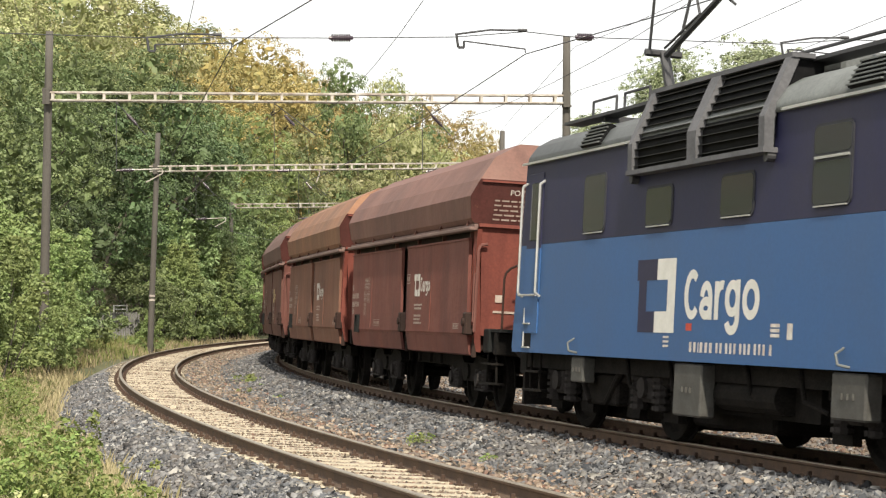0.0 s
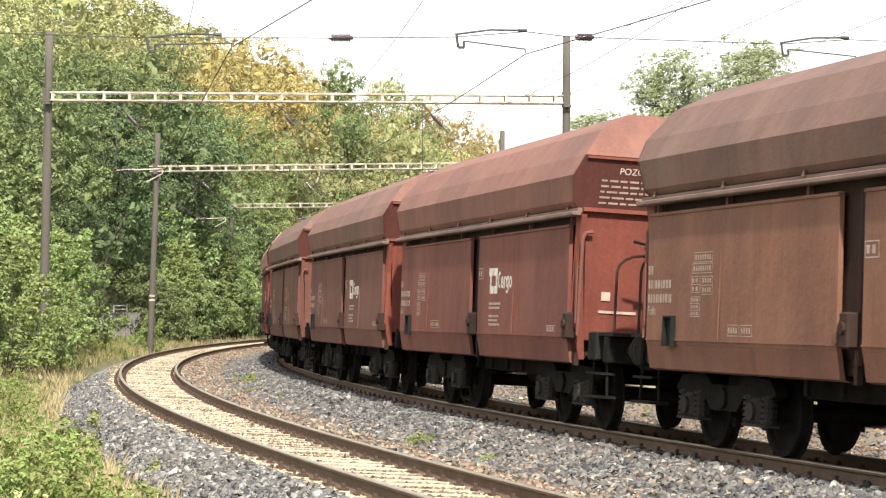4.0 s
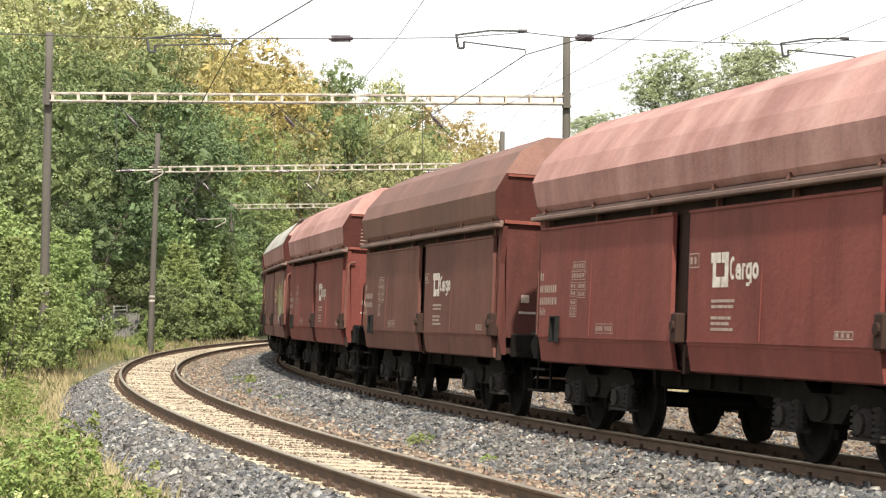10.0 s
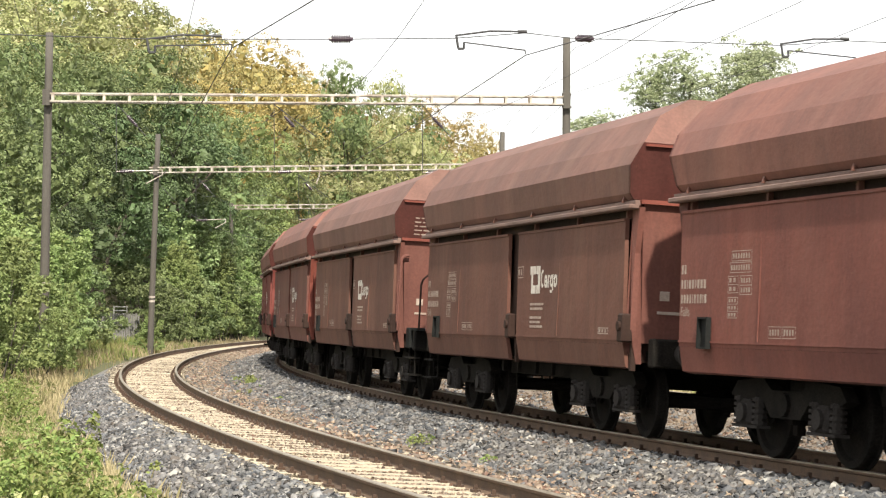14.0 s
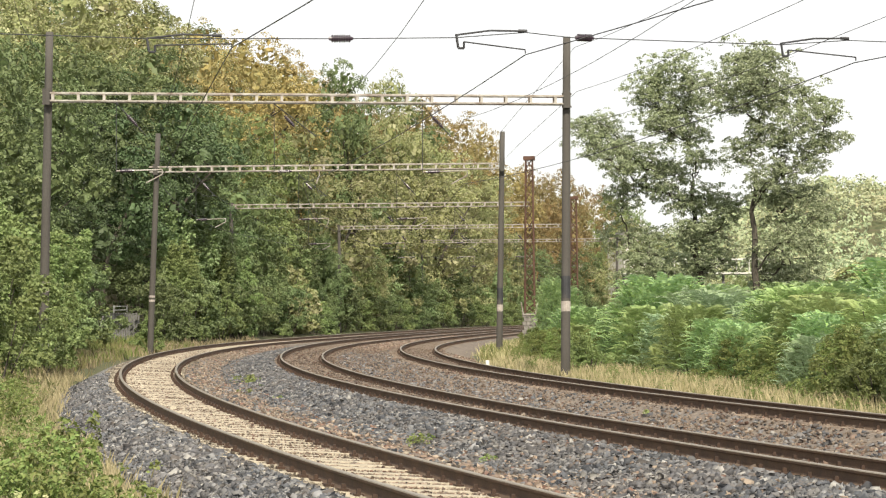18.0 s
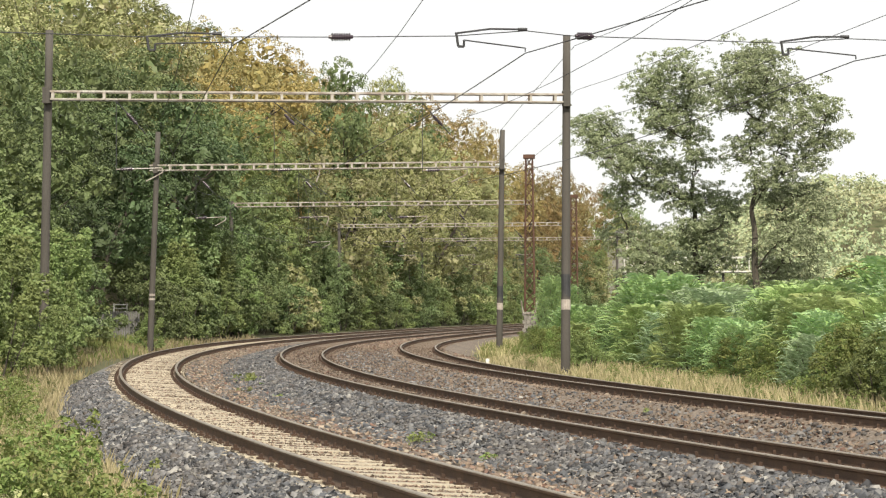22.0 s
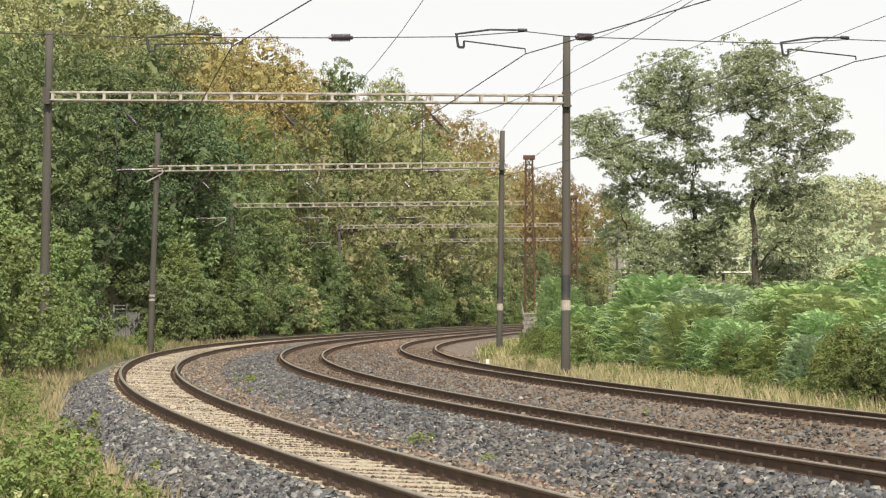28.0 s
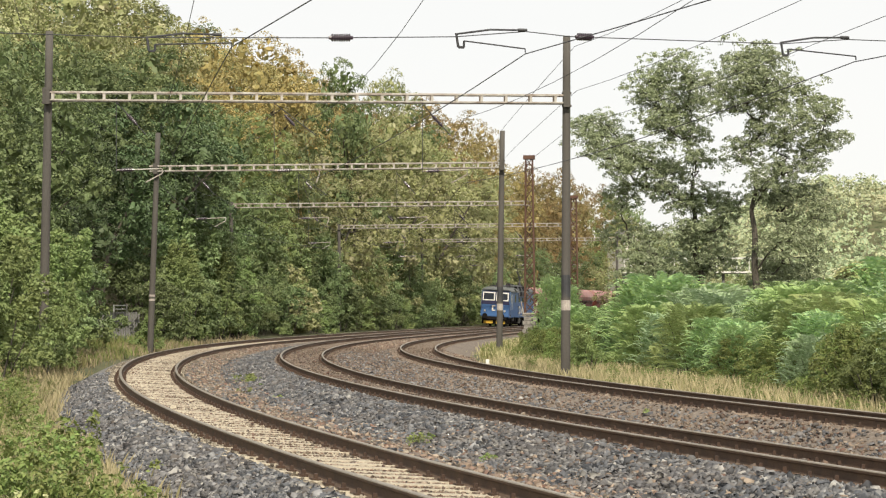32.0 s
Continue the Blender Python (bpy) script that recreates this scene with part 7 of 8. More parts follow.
            for f in (-0.2, 0.2):
                rod(bm, (on_side(side, 1.35), yd + f, 0.95), (on_side(side, 1.35), yd + f, 0.42), 0.02, 6)
            for z in (0.45, 0.7):
                box(bm, (on_side(side, 1.35), yd, z), (0.2, 0.5, 0.03))
            part("ladder", bm, M_UNDER, thing)
        # side windows
        for y0, y1, z0, z1, top in ((-4.68, -3.86, 2.47, 3.22, 0), (-2.46, -1.60, 2.47, 2.95, 0), (-0.22, 0.68, 2.48, 2.96, 0), (2.06, 2.92, 2.49, 3.30, 1), (4.35, 5.2, 2.48, 2.92, 0)):
            bm = bmesh.new()
            soft_plate(bm, 1.458, 0.014, y0, y1, z0, z1, 0.09, side)
            w = part("window", bm, M_SEAL, thing)
            mid = z0 + (z1 - z0) * 0.58
            for za, zb in (((z0, mid), (mid + 0.02, z1)) if top else ((z0, z1),)):
                bm = bmesh.new()
                soft_plate(bm, 1.466, 0.011, y0 + 0.03, y1 - 0.03, za + 0.03, zb - 0.03, 0.07, side)
                part("pane", bm, M_GLASS, w)
            bm = bmesh.new()
            box(bm, (on_side(side, 1.482), on_side(side, (y0 + y1) / 2), z0 + 0.01), (0.02, y1 - y0 - 0.16, 0.014))
            part("sill", bm, M_SILVER, w)
            if top:
                bm = bmesh.new()
                box(bm, (on_side(side, 1.482), on_side(side, (y0 + y1) / 2), mid + 0.01), (0.02, y1 - y0 - 0.12, 0.026))
                part("frame", bm, M_SILVER, w)
        # the two roof-edge louvres
        bm = bmesh.new()
        cheek = [(1.60, 3.12), (1.61, 3.46), (1.35, 4.08), (1.25, 4.08), (1.50, 3.44), (1.50, 3.12)]
        for y0, y1 in ((-2.78, -2.64), (-0.92, -0.66), (1.02, 1.17)):
            prism(bm, [(on_side(side, x), z) for x, z in cheek], on_side(side, y0), on_side(side, y1))
        box(bm, (on_side(side, 1.54), on_side(side, -0.80), 3.12), (0.16, 3.98, 0.055))
        box(bm, (on_side(side, 1.22), on_side(side, -0.80), 4.10), (0.26, 3.98, 0.05))
        louvre = part("louvre_frame", bm, M_LOUVRE, thing, "grey slanting louvre housing at the roof's edge")
        # a solid black block for the shade behind the slats
        bm = bmesh.new()
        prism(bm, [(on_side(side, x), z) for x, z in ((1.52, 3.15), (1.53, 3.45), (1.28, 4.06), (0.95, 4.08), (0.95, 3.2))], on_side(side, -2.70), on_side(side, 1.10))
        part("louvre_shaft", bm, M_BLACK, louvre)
        for k in range(10):
            d = 0.05 + k * 0.098
            x, z = (1.585, 3.15 + d) if d < 0.31 else (1.585 - (d - 0.31) * 0.387, 3.46 + (d - 0.31) * 0.922)
            for y0, y1 in ((-2.64, -0.92), (-0.66, 1.02)):
                bm = bmesh.new()
                box(bm, (on_side(side, x - 0.03), on_side(side, (y0 + y1) / 2), z), (0.05, y1 - y0, 0.008), Matrix.Rotation(on_side(side, 0.25), 4, "Y"))
                part("slat", bm, M_DARKSTEEL, louvre)
        for y in (-2.76, 1.12):
            bm = bmesh.new()
            rod(bm, (on_side(side, 1.47), on_side(side, y), 3.06), (on_side(side, 1.56), on_side(side, y), 3.06), 0.06, 12)
            part("bolt", bm, M_DARKSTEEL, louvre)
        for y in (-4.42, 3.2):
            # a black box paints the vent's inner shade behind its slats
            bm = bmesh.new()
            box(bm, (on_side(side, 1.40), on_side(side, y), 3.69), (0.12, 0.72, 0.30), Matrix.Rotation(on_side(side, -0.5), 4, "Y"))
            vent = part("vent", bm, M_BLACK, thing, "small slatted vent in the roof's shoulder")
            for k in range(6):
                bm = bmesh.new()
                f = k / 5
                box(bm, (on_side(side, 1.525 - 0.135 * f), on_side(side, y), 3.60 + 0.24 * f), (0.04, 0.72, 0.016))
                part("slat", bm, M_ROOF, vent)
        # painted marks: two brackets round a square, plain rounded shapes, bars
        bm = bmesh.new()
        y, z, h = -2.59, 1.26, 0.84
        plate(bm, 1.46, y - 0.04, y + 0.60, z + h - 0.24, z + h, side)
        plate(bm, 1.46, y + 0.03, y + 0.28, z + 0.24, z + h - 0.24, side)
        plate(bm, 1.46, y + 0.03, y + 0.56, z, z + 0.24, side)
        part("mark", bm, M_NAVY, thing)
        bm = bmesh.new()
        plate(bm, 1.46, y + 0.60, y + 1.18, z + h - 0.24, z + h, side)
        plate(bm, 1.46, y + 0.94, y + 1.18, z + 0.24, z + h - 0.24, side)
        plate(bm, 1.46, y + 0.56, y + 1.18, z, z + 0.24, side)
        part("mark", bm, M_LETTER, thing)
        bm = bmesh.new()
        t = 0.115
        for yy, zz, w, hh, a0, a1 in ((-1.13, 1.41, 0.46, 0.55, 0.85, 5.55), (-0.68, 1.41, 0.36, 0.25, 0.0, 6.29), (-0.68, 1.41, 0.36, 0.42, 0.0, 2.9),
                                      (-0.26, 1.41, 0.40, 0.42, 1.3, 3.15), (0.02, 1.44, 0.40, 0.39, 0.0, 6.29), (0.02, 1.25, 0.40, 0.36, 3.5, 6.29), (0.48, 1.41, 0.44, 0.42, 0.0, 6.29)):
            n = max(6, round((a1 - a0) * 4))
            for i in range(n):
                vs = []
                for a, f in ((a0 + (a1 - a0) * i / n, 1.0), (a0 + (a1 - a0) * (i + 1) / n, 1.0), (a0 + (a1 - a0) * (i + 1) / n, 0.0), (a0 + (a1 - a0) * i / n, 0.0)):
                    ry, rz = w / 2 - t + t * f, hh / 2 - t * 0.85 + t * 0.85 * f
                    vs.append(bm.verts.new((on_side(side, 1.463), on_side(side, yy + w / 2 + ry * math.cos(a)), zz + hh / 2 + rz * math.sin(a))))
                bm.faces.new(vs)
        for yy, z0, z1 in ((-0.68 + 0.36 - t, 1.41, 1.63), (-0.26, 1.41, 1.82), (0.42 - t, 1.42, 1.83)):
            plate(bm, 1.46, yy, yy + t, z0, z1, side, 0.0045)
        part("lettering", bm, M_LETTER, thing)
        bm = bmesh.new()
        plate(bm, 1.46, -1.05, -0.88, 1.29, 1.37, side)
        part("red_mark", bm, M_RED, thing)
        bm = bmesh.new()
        yb = -0.92
        for w in (0.09, 0.09, 0.04, 0.1, 0.1, 0.1, 0.02, 0.08, 0.08, 0.02, 0.08, 0.08, 0.08, 0.02, 0.08, 0.08, 0.08, 0.02, 0.08, 0.08, 0.08, 0.03, 0.08):
            if w > 0.03:
                plate(bm, 1.46, yb, yb + w * 0.72, 1.055, 1.165, side)
            yb += w * 1.12 + 0.02
        for k in range(3):
            plate(bm, 1.46, -1.72, -1.55, 1.10 + 0.05 * k, 1.125 + 0.05 * k, side)
            plate(bm, 1.46, 1.22, 1.44, 1.24 + 0.05 * k, 1.275 + 0.05 * k, side)
        plate(bm, 1.46, 1.62, 1.75, 1.22, 1.38, side)
        part("number_panel", bm, M_WHITE, thing)
        for y in (-4.75, 2.95):
            bm = bmesh.new()
            pipe(bm, [(on_side(side, 1.46), on_side(side, y - 0.06), 1.16), (on_side(side, 1.56), on_side(side, y - 0.03), 1.10), (on_side(side, 1.56), on_side(side, y + 0.03), 1.0), (on_side(side, 1.46), on_side(side, y + 0.08), 0.98)], 0.013)
            part("lifting_hook", bm, M_ROOF, thing)
        # gear along the underframe
        for y, w, h, mat in ((-4.75, 0.46, 0.32, M_CASE), (-1.02, 0.80, 0.58, M_CASE), (2.95, 0.72, 0.44, M_CASE)):
            bm = bmesh.new()
            rbox(bm, (on_side(side, 1.34), on_side(side, y), 0.93 - h / 2), (0.18, w, h), 0.02)
            for k in range(3):
                box(bm, (on_side(side, 1.44), on_side(side, y - 0.12 + 0.12 * k), 0.93 - h / 2), (0.02, 0.03, 0.06))
            part("equipment_box", bm, mat, thing)
        # boxes added to darken the space below the body
        bm = bmesh.new()
        box(bm, (on_side(side, 1.22), 0, 0.85), (0.1, 14.6, 0.2))
        box(bm, (on_side(side, 0.95), 0, 0.66), (0.2, 3.2, 0.52))
        part("frame_sill", bm, M_UNDER, thing)
        bm = bmesh.new()
        rod(bm, (on_side(side, 1.12), on_side(side, -0.6), 0.62), (on_side(side, 1.12), on_side(side, 1.0), 0.62), 0.17, 14)
        part("air_reservoir", bm, M_UNDER, thing)
        bm = bmesh.new()
        for y in (-3.3, -1.9, 0.3, 1.6, 3.6, 5.2):
            pipe(bm, [(on_side(side, 1.3), on_side(side, y), 0.95), (on_side(side, 1.28), on_side(side, y + 0.1), 0.62), (on_side(side, 1.2), on_side(side, y + 0.5), 0.52)], 0.025)
        part("sand_pipe", bm, M_UNDER, thing)
    # bogies
    for yb in (-4.5, 4.2):
        bm = bmesh.new()
        rbox(bm, (0, yb, 0.70), (2.0, 3.6, 0.30), 0.03)
        for d in (-1.6, 1.6):
            rod(bm, (-0.8, yb + d, 0.61), (0.8, yb + d, 0.61), 0.1, 10)
        b = part("bogie", bm, M_UNDER, thing, "near-black motor bogie")
        # box added to block the bright view through the bogie
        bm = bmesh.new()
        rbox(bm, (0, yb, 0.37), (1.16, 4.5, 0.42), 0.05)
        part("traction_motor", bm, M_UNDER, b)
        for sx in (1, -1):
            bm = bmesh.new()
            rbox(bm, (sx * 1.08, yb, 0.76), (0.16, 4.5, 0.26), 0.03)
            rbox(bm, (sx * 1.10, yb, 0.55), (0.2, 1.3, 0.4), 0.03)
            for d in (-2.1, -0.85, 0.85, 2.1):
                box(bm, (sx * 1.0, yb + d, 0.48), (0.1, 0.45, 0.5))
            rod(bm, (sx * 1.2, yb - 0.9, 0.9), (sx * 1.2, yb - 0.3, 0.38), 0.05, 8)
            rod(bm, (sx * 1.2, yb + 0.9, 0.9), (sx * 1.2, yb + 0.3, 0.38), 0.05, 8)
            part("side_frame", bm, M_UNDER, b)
            for d in (-1.6, 1.6):
                shared("wheel", ME_BIGWHEEL, b, Matrix.Translation((sx * 0.745, yb + d, 0.61)) @ (Matrix() if sx > 0 else Matrix.Rotation(math.pi, 4, "Z")))
                bm = bmesh.new()
                rbox(bm, (sx * 1.1, yb + d, 0.61), (0.22, 0.36, 0.34), 0.05)
                rod(bm, (sx * 1.18, yb + d, 0.61), (sx * 1.26, yb + d, 0.61), 0.13, 14)
                part("axle_box", bm, M_GREYGEAR, b)
                for e in (-0.36, 0.36):
                    shared("spring", ME_BIGSPRING, b, Matrix.Translation((sx * 1.12, yb + d + e, 0.34)))
    # box added to keep the middle dark between the bogies
    bm = bmesh.new()
    rbox(bm, (0, -1.1, 0.50), (1.7, 2.3, 0.56), 0.04)
    part("transformer_tank", bm, M_UNDER, thing)
    # roof equipment and the raised pantograph
    bm = bmesh.new()
    for y in (-5.4, -3.6, 3.6, 5.4):
        box(bm, (0, y, 4.04), (2.0, 0.08, 0.08))
    for x in (-0.95, 0.95):
        box(bm, (x, 0, 4.08), (0.26, 13.6, 0.04))
    part("roof_walkway", bm, M_DARKSTEEL, thing)
    bm = bmesh.new()
    rbox(bm, (0, -0.8, 4.05), (1.6, 4.0, 0.3), 0.04)
    part("roof_housing", bm, M_ROOF, thing)
    for y in (-4.6, -4.0, -2.6, 2.6, 3.6, 4.6):
        for x in (0.5, -0.5):
            bm = bmesh.new()
            for k in range(4):
                rod(bm, (x, y, 4.06 + k * 0.06), (x, y, 4.09 + k * 0.06), 0.09, 12)
            rod(bm, (x, y, 3.94), (x, y, 4.32), 0.05, 10)
            part("insulator", bm, M_PORC, thing)
    for sx in (1.0, -1.0):
        for y in (-5.4, -4.2, 4.2):
            bm = bmesh.new()
            pipe(bm, [(sx, y - 0.45, 4.08), (sx, y - 0.45, 4.3), (sx, y + 0.45, 4.3), (sx, y + 0.45, 4.08)], 0.018)
            part("roof_rail", bm, M_DARKSTEEL, thing)
    bm = bmesh.new()
    pipe(bm, [(0.5, -6.4, 4.2), (0.5, -2.0, 4.38), (0.5, 6.2, 4.35)], 0.02)
    part("busbar", bm, M_DARKSTEEL, thing)
    bm = bmesh.new()
    rod(bm, (0, -5.62, 3.9), (0, -5.62, 4.55), 0.22, 14, 0.15)
    pipe(bm, [(0, -5.65, 4.5), (0, -5.95, 5.05)], 0.07)
    pipe(bm, [(0.26, -6.0, 5.05), (-0.26, -6.0, 5.05)], 0.05)
    panto = part("pantograph", bm, M_DARKSTEEL, thing, "raised pantograph")
    bm = bmesh.new()
    pipe(bm, [(0, -5.9, 5.0), (0, -3.7, 5.66)], 0.045)
    part("lower_arm", bm, M_DARKSTEEL, panto)
    bm = bmesh.new()
    pipe(bm, [(0, -5.95, 5.12), (0, -4.75, 5.42), (0, -4.95, 5.78)], 0.018)
    part("brace", bm, M_DARKSTEEL, panto)
    for sx in (0.2, -0.2):
        bm = bmesh.new()
        pipe(bm, [(sx, -6.0, 5.05), (sx * 1.3, -5.72, 5.88)], 0.022)
        part("arm", bm, M_DARKSTEEL, panto)
        bm = bmesh.new()
        pipe(bm, [(sx * 0.4, -3.7, 5.66), (sx * 2.4, -5.72, 5.90)], 0.016)
        part("upper_arm", bm, M_DARKSTEEL, panto)
    bm = bmesh.new()
    pipe(bm, [(-0.9, -5.72, 5.76), (-0.66, -5.72, 5.92), (0.66, -5.72, 5.92), (0.9, -5.72, 5.76)], 0.02)
    part("collector_head", bm, M_DARKSTEEL, panto)
    # the ends lean back towards the roof
    for o in thing.children:
        if o.name.split(".")[0] in ("body", "upper_body", "roof", "cab_front", "cab_upper_front", "windscreen"):
            for q in (o, *o.children):
                for v in q.data.vertices:
                    if abs(v.co.y) > 7.0:
                        v.co.y -= math.copysign(0.11 * (v.co.z - 0.95), v.co.y)
    return thing


LENGTH, SPEED, PICKUP, GAP0 = 12.384, 19.822, 0.0085, -66.18
SPEED2, NOSE2 = 20.6, 120.0
PLATFORM_FIRST = {1, 3, 5, 7, 9, 11, 13, 14, 18, 19, 22, 24, 27}
LOOK = {1: (1, 0), 2: (4, 4), 3: (2, 2), 4: (0, 0), 5: (1, 1), 6: (4, 2), 7: (1, 1), 8: (0, 0), 9: (2, 2), 10: (3, 3), 11: (2, 0), 12: (1, 1), 13: (1, 1), 14: (2, 2), 15: (2, 2),
        16: (3, 3), 17: (0, 0), 18: (3, 3), 19: (5, 3), 20: (2, 0), 21: (1, 0), 22: (1, 1), 23: (2, 0), 24: (2, 0), 25: (0, 1), 26: (3, 1), 27: (1, 0)}
MARKS = {3: M_CREAM, 6: M_RUSTLOGO, 9: M_RUSTLOGO, 4: M_WHITE, 19: M_CREAM, 27: M_CREAM}
DARK_ENDS = {13, 17, 19, 20, 21, 22}
COLOURS = ("red-brown", "warm red-brown", "dark brown", "bright red", "orange-brown", "faded maroon")
TOPS = ("dusty red-brown", "dusty red", "dusty brown", "faded pink", "rust-orange", "chalky white")


def recolour(ob, mat):
    slot = ob.material_slots[0]
    slot.link = "OBJECT"
    slot.material = mat


def dress(w, number):
    """Paint one wagon: its doors, its hopper and the colour of its marks."""
    body, top = LOOK.get(number, (number % 3, number % 3))
    mark = MARKS.get(number)
    for o in w.children:
        kind = o.name.split(".")[0]
        if kind == "side_door":
            recolour(o, M_PAINT[body])
            for q in o.children:
                recolour(q, M_PAINT[body])
        elif kind == "hopper_top":
            recolour(o, M_TOP[top])
            o["label"] = TOPS[top] + " upper hopper"
        elif kind in ("end_wall", "corner_flange") and (body in (2, 3, 5) or number in DARK_ENDS):
            recolour(o, M_PAINT[3] if body == 3 else (M_ENDDARK if number in DARK_ENDS else M_SKIRT))
        elif kind in ("logo", "lettering") and mark:
            recolour(o, mark)
    tagged(w, COLOURS[body] + " hopper wagon with " + TOPS[top] + " top, coal train")


def blob(bm, y, z, w, h, rnd, n=11):
    """An uneven spray-painted patch on the side door."""
    vs = []
    for i in range(n):
        a = 2 * math.pi * i / n
        q = rnd.uniform(0.72, 1.1)
        yy, zz = y + w / 2 * q * math.cos(a), z + h / 2 * q * math.sin(a)
        zz = min(max(zz, 1.2), 2.58)
        vs.append((1.50 - 0.0204 * (2.64 - zz) + 0.0042, yy, zz))
    return vs


def spray(w, side, patches, seed):
    """Graffiti as plain patches of colour: (colour, y, z, width, height)."""
    rnd = random.Random(seed)
    for k, (c, y, z, ww, hh) in enumerate(patches):
        bm = bmesh.new()
        vs = [bm.verts.new((on_side(side, x + 0.0008 * k), on_side(side, yy), zz)) for x, yy, zz in blob(bm, y, z, ww, hh, rnd)]
        bm.faces.new(vs)
        part("graffiti_patch", bm, M_GRAF[c], w)


def tags(w, side):
    """Faded spray-painted shapes on both doors of one side."""
    shapes = ((7, ((-2.3, 1.5), (-1.5, 1.3), (-0.8, 1.5), (-0.72, 2.15), (-1.2, 2.45), (-1.9, 2.5), (-2.25, 2.3))),
              (3, ((-1.55, 1.2), (-1.15, 1.2), (-1.12, 1.46), (-0.84, 1.46), (-0.9, 1.8), (-1.1, 2.05), (-1.5, 2.1), (-1.55, 2.42), (-1.72, 2.4), (-1.75, 1.85), (-1.5, 1.75))),
              (0, ((-1.5, 1.2), (-1.18, 1.2), (-1.12, 1.5), (-1.42, 1.6))), (3, ((-2.18, 1.45), (-1.84, 1.45), (-1.8, 1.75), (-2.1, 1.78))),
              (1, ((2.5, 1.3), (2.8, 1.2), (3.02, 1.55), (3.0, 1.92), (2.75, 1.86), (2.5, 2.04), (2.86, 2.05), (2.92, 2.28), (2.36, 2.5), (2.2, 1.8))),
              (4, ((2.42, 1.62), (2.62, 1.5), (2.7, 1.82), (2.5, 1.95))), (6, ((2.98, 1.72), (3.14, 1.7), (3.16, 2.12), (3.02, 2.1))), (1, ((3.0, 2.12), (3.12, 2.15), (3.1, 2.36))))
    for k, (c, pts) in enumerate(shapes):
        bm = bmesh.new()
        bm.faces.new([bm.verts.new((on_side(side, 1.5046 - 0.0204 * (2.64 - z) + 0.0008 * k), on_side(side, y), z)) for y, z in pts])
        part("graffiti_patch", bm, M_GRAF[c], w)
    bm = bmesh.new()
    for y, z, ww, hh in ((2.95, 1.2, 0.34, 0.5), (3.22, 1.32, 0.30, 0.52), (3.45, 1.36, 0.34, 0.38), (3.6, 1.2, 0.2, 0.55)):
        ring_letter(bm, y, z, ww, hh, side, 0.045)
    part("graffiti_scribble", bm, M_GRAF[2], w)
    bm = bmesh.new()
    panel(bm, 3.80, 3.85, 1.2, 2.58, side, 1.502)
    part("paint_run", bm, M_GRAF[3], w)


def crust(w):
    """A chalky white crust that lies on the upper facets of the hopper."""
    bm = bmesh.new()
    prof = [(1.608, 3.26), (1.490, 3.502), (1.23, 3.853), (0.80, 4.095)]
    prof += [(-x, z) for x, z in prof[::-1]]
    rows = [[bm.verts.new((x, y + SHIFT, z)) for x, z in prof] for y in (-HALF + 0.06, -1.8, 1.8, HALF - 0.06)]
    for a, b in zip(rows[:-1], rows[1:]):
        for i in range(len(prof) - 1):
            bm.faces.new((a[i], a[i + 1], b[i + 1], b[i]))
    bmesh.ops.recalc_face_normals(bm, faces=bm.faces)
    part("lime_crust", bm, M_TOP[5], w, "chalky white crust on the upper hopper")


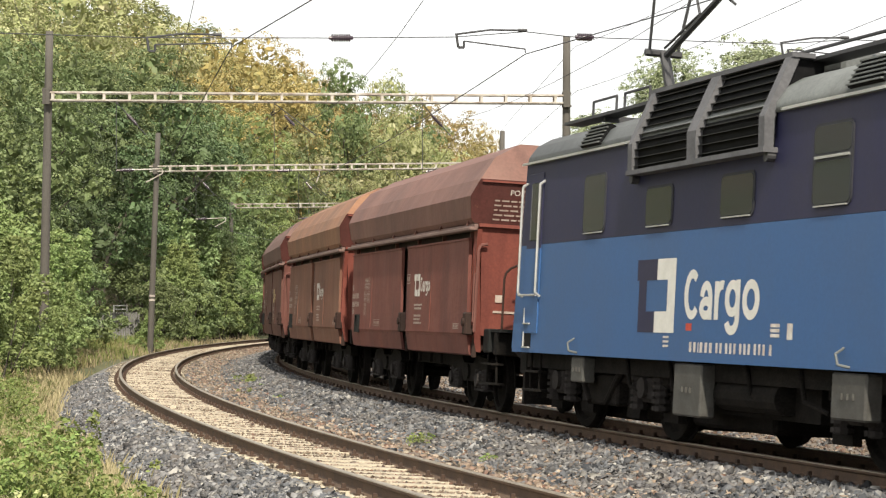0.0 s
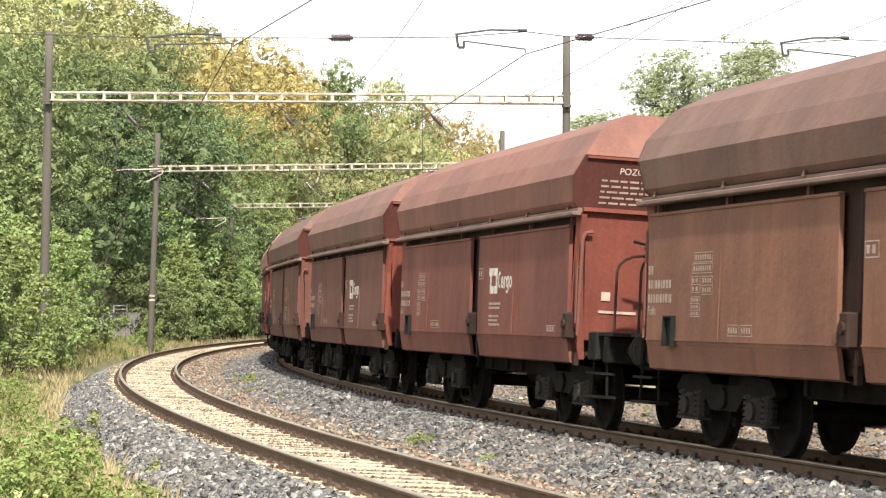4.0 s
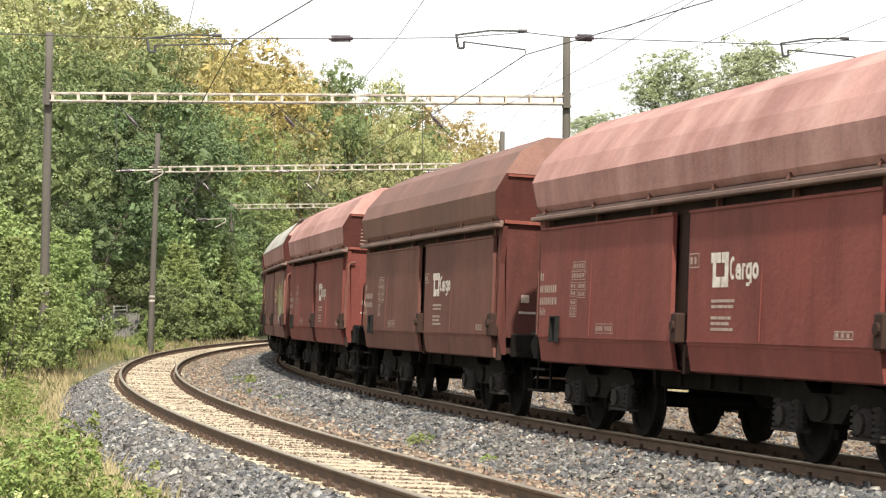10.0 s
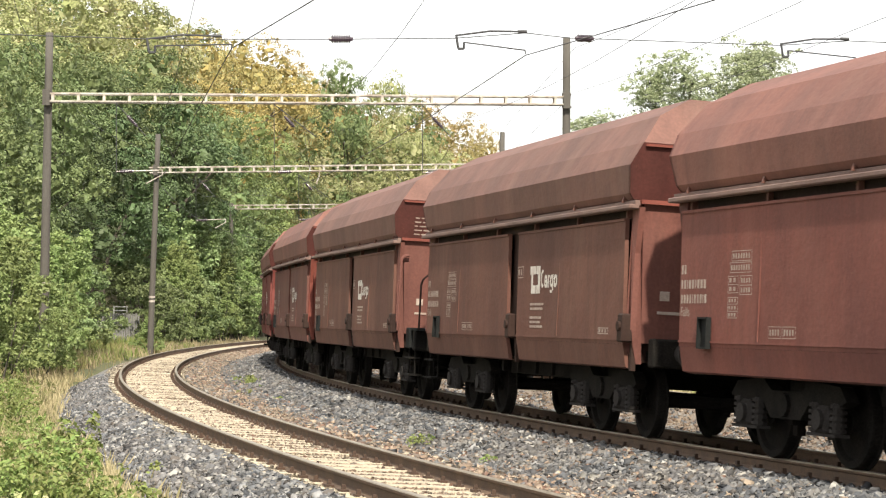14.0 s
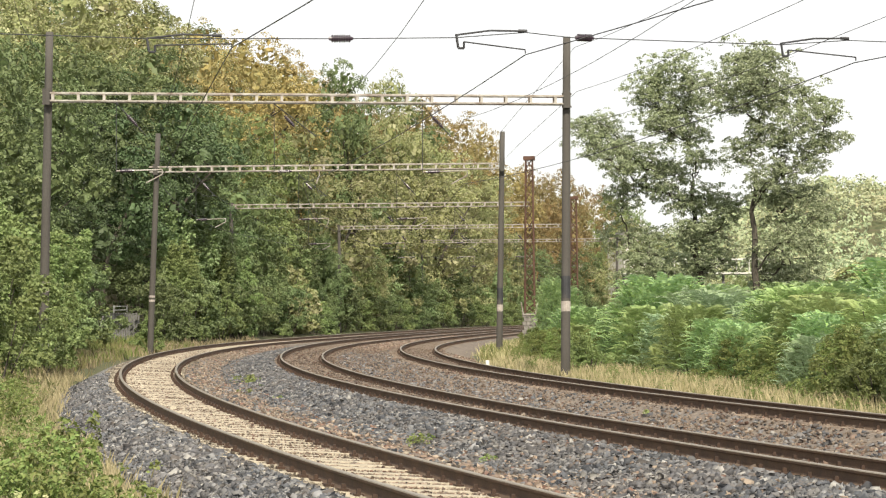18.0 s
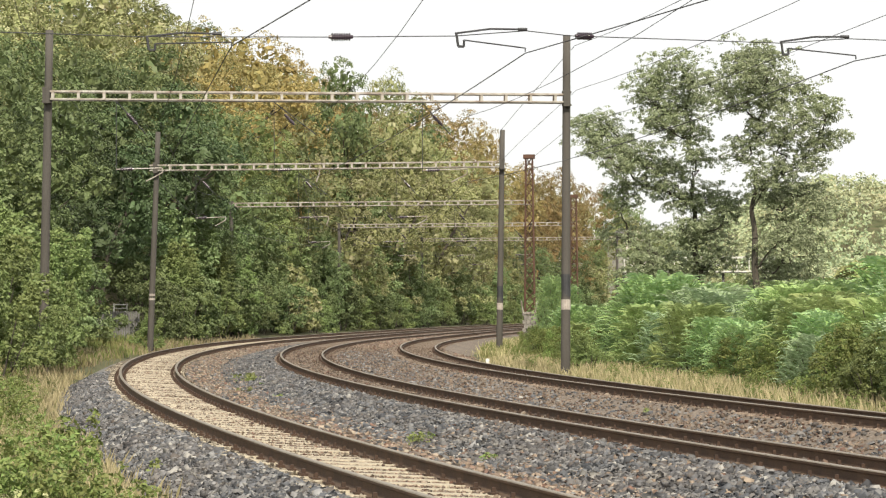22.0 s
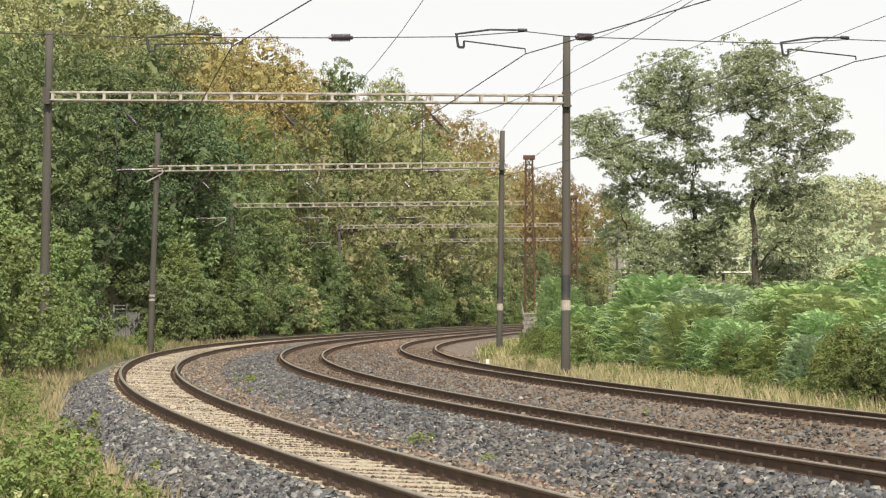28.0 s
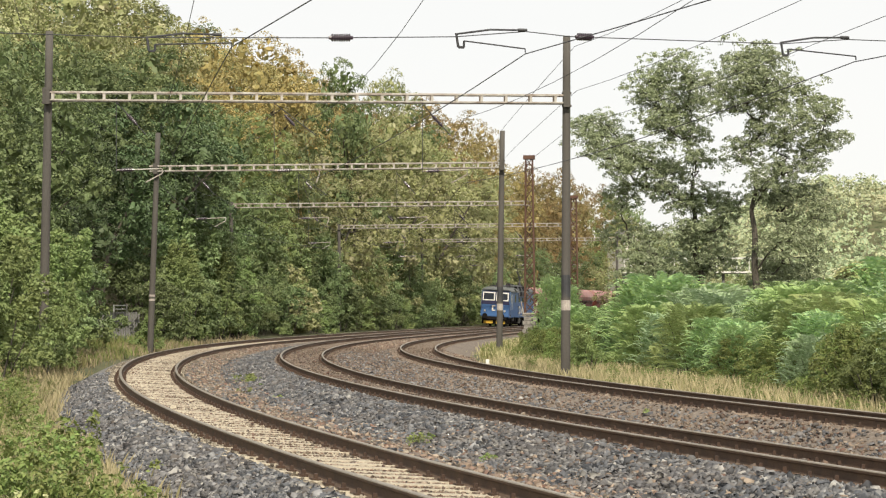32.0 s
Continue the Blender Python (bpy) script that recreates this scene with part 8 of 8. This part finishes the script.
def make_trains():
    first = build_wagon()
    wagons = [first] + [copy_thing(first, Matrix()) for _ in range(26 + 8)]
    a = build_loco()
    b = copy_thing(a, Matrix())
    for i, w in enumerate(wagons[:27]):
        dress(w, i + 1)
    for i, w in enumerate(wagons[27:]):
        dress(w, 40 + i)
        for o in w.children:
            if o.name.split(".")[0] == "hopper_top":
                recolour(o, M_TOP[3])
                o["label"] = TOPS[3] + " upper hopper"
        tagged(w, "red-brown hopper wagon with faded pink top, approaching coal train", group="wagons of the second coal train")
    crust(wagons[18])
    tagged(a, "blue electric locomotive hauling the passing coal train")
    for o in b.children:
        if o.name.split(".")[0] in ("upper_body", "cab_door"):
            recolour(o, M_MIDBLUE)
            o["label"] = "faded mid-blue upper body side"
    tagged(b, "blue electric locomotive leading an approaching coal train")
    spray(wagons[18], 1, ((5, 2.5, 1.9, 0.7, 1.0), (2, 3.0, 1.8, 0.6, 1.1), (3, 3.4, 1.7, 0.7, 1.1), (5, 3.9, 1.95, 0.7, 1.0), (2, 4.3, 1.6, 0.5, 0.8), (3, 3.0, 1.35, 1.1, 0.25), (4, 3.6, 1.9, 0.2, 0.6)), 4)
    tags(wagons[20], -1)
    for side in (1, -1):
        for y, z0, wide in ((-4.7, 1.9, 0.10), (-3.1, 1.25, 0.05), (-1.3, 1.2, 0.14), (-1.12, 1.5, 0.05), (0.45, 1.25, 0.08), (2.1, 1.6, 0.05), (4.3, 1.4, 0.09)):
            bm = bmesh.new()
            panel(bm, y, y + wide, z0, 2.58, side, 1.5015)
            run_mark = part("lime_run", bm, M_LIME, wagons[18])
            run_mark.location.y = SHIFT
    return a, b, wagons[:27], wagons[27:]


LOCO_A, LOCO_B, TRAIN_A, TRAIN_B = make_trains()


def gone(t, speed):
    """Metres run after t seconds; the first train still gathers a little speed."""
    q = PICKUP if speed == SPEED else 0.0
    return speed * t + q * t * t


def run(off, first, speed, flip=False):
    """Rows along the canted line for a vehicle whose middle is at first at 0 s."""
    turn = Matrix.Rotation(math.pi, 4, "Z") if flip else Matrix()
    return [(t / 2, seat(off, first - gone(t / 2, speed), 0.0, CANT) @ turn) for t in range(65)]


def motions():
    walk(LOCO_A, run(TRACK[2], GAP0 - 8.65, SPEED))
    for i, w in enumerate(TRAIN_A):
        walk(w, run(TRACK[2], GAP0 + LENGTH * (i + 0.5), SPEED, i + 1 not in PLATFORM_FIRST))
    nose = NOSE2 + SPEED2 * 32
    walk(LOCO_B, run(TRACK[1], nose + 8.1, SPEED2))
    for i, w in enumerate(TRAIN_B):
        walk(w, run(TRACK[1], nose + 16.4 + LENGTH * (i + 0.5), SPEED2, i % 2 == 0))


motions()
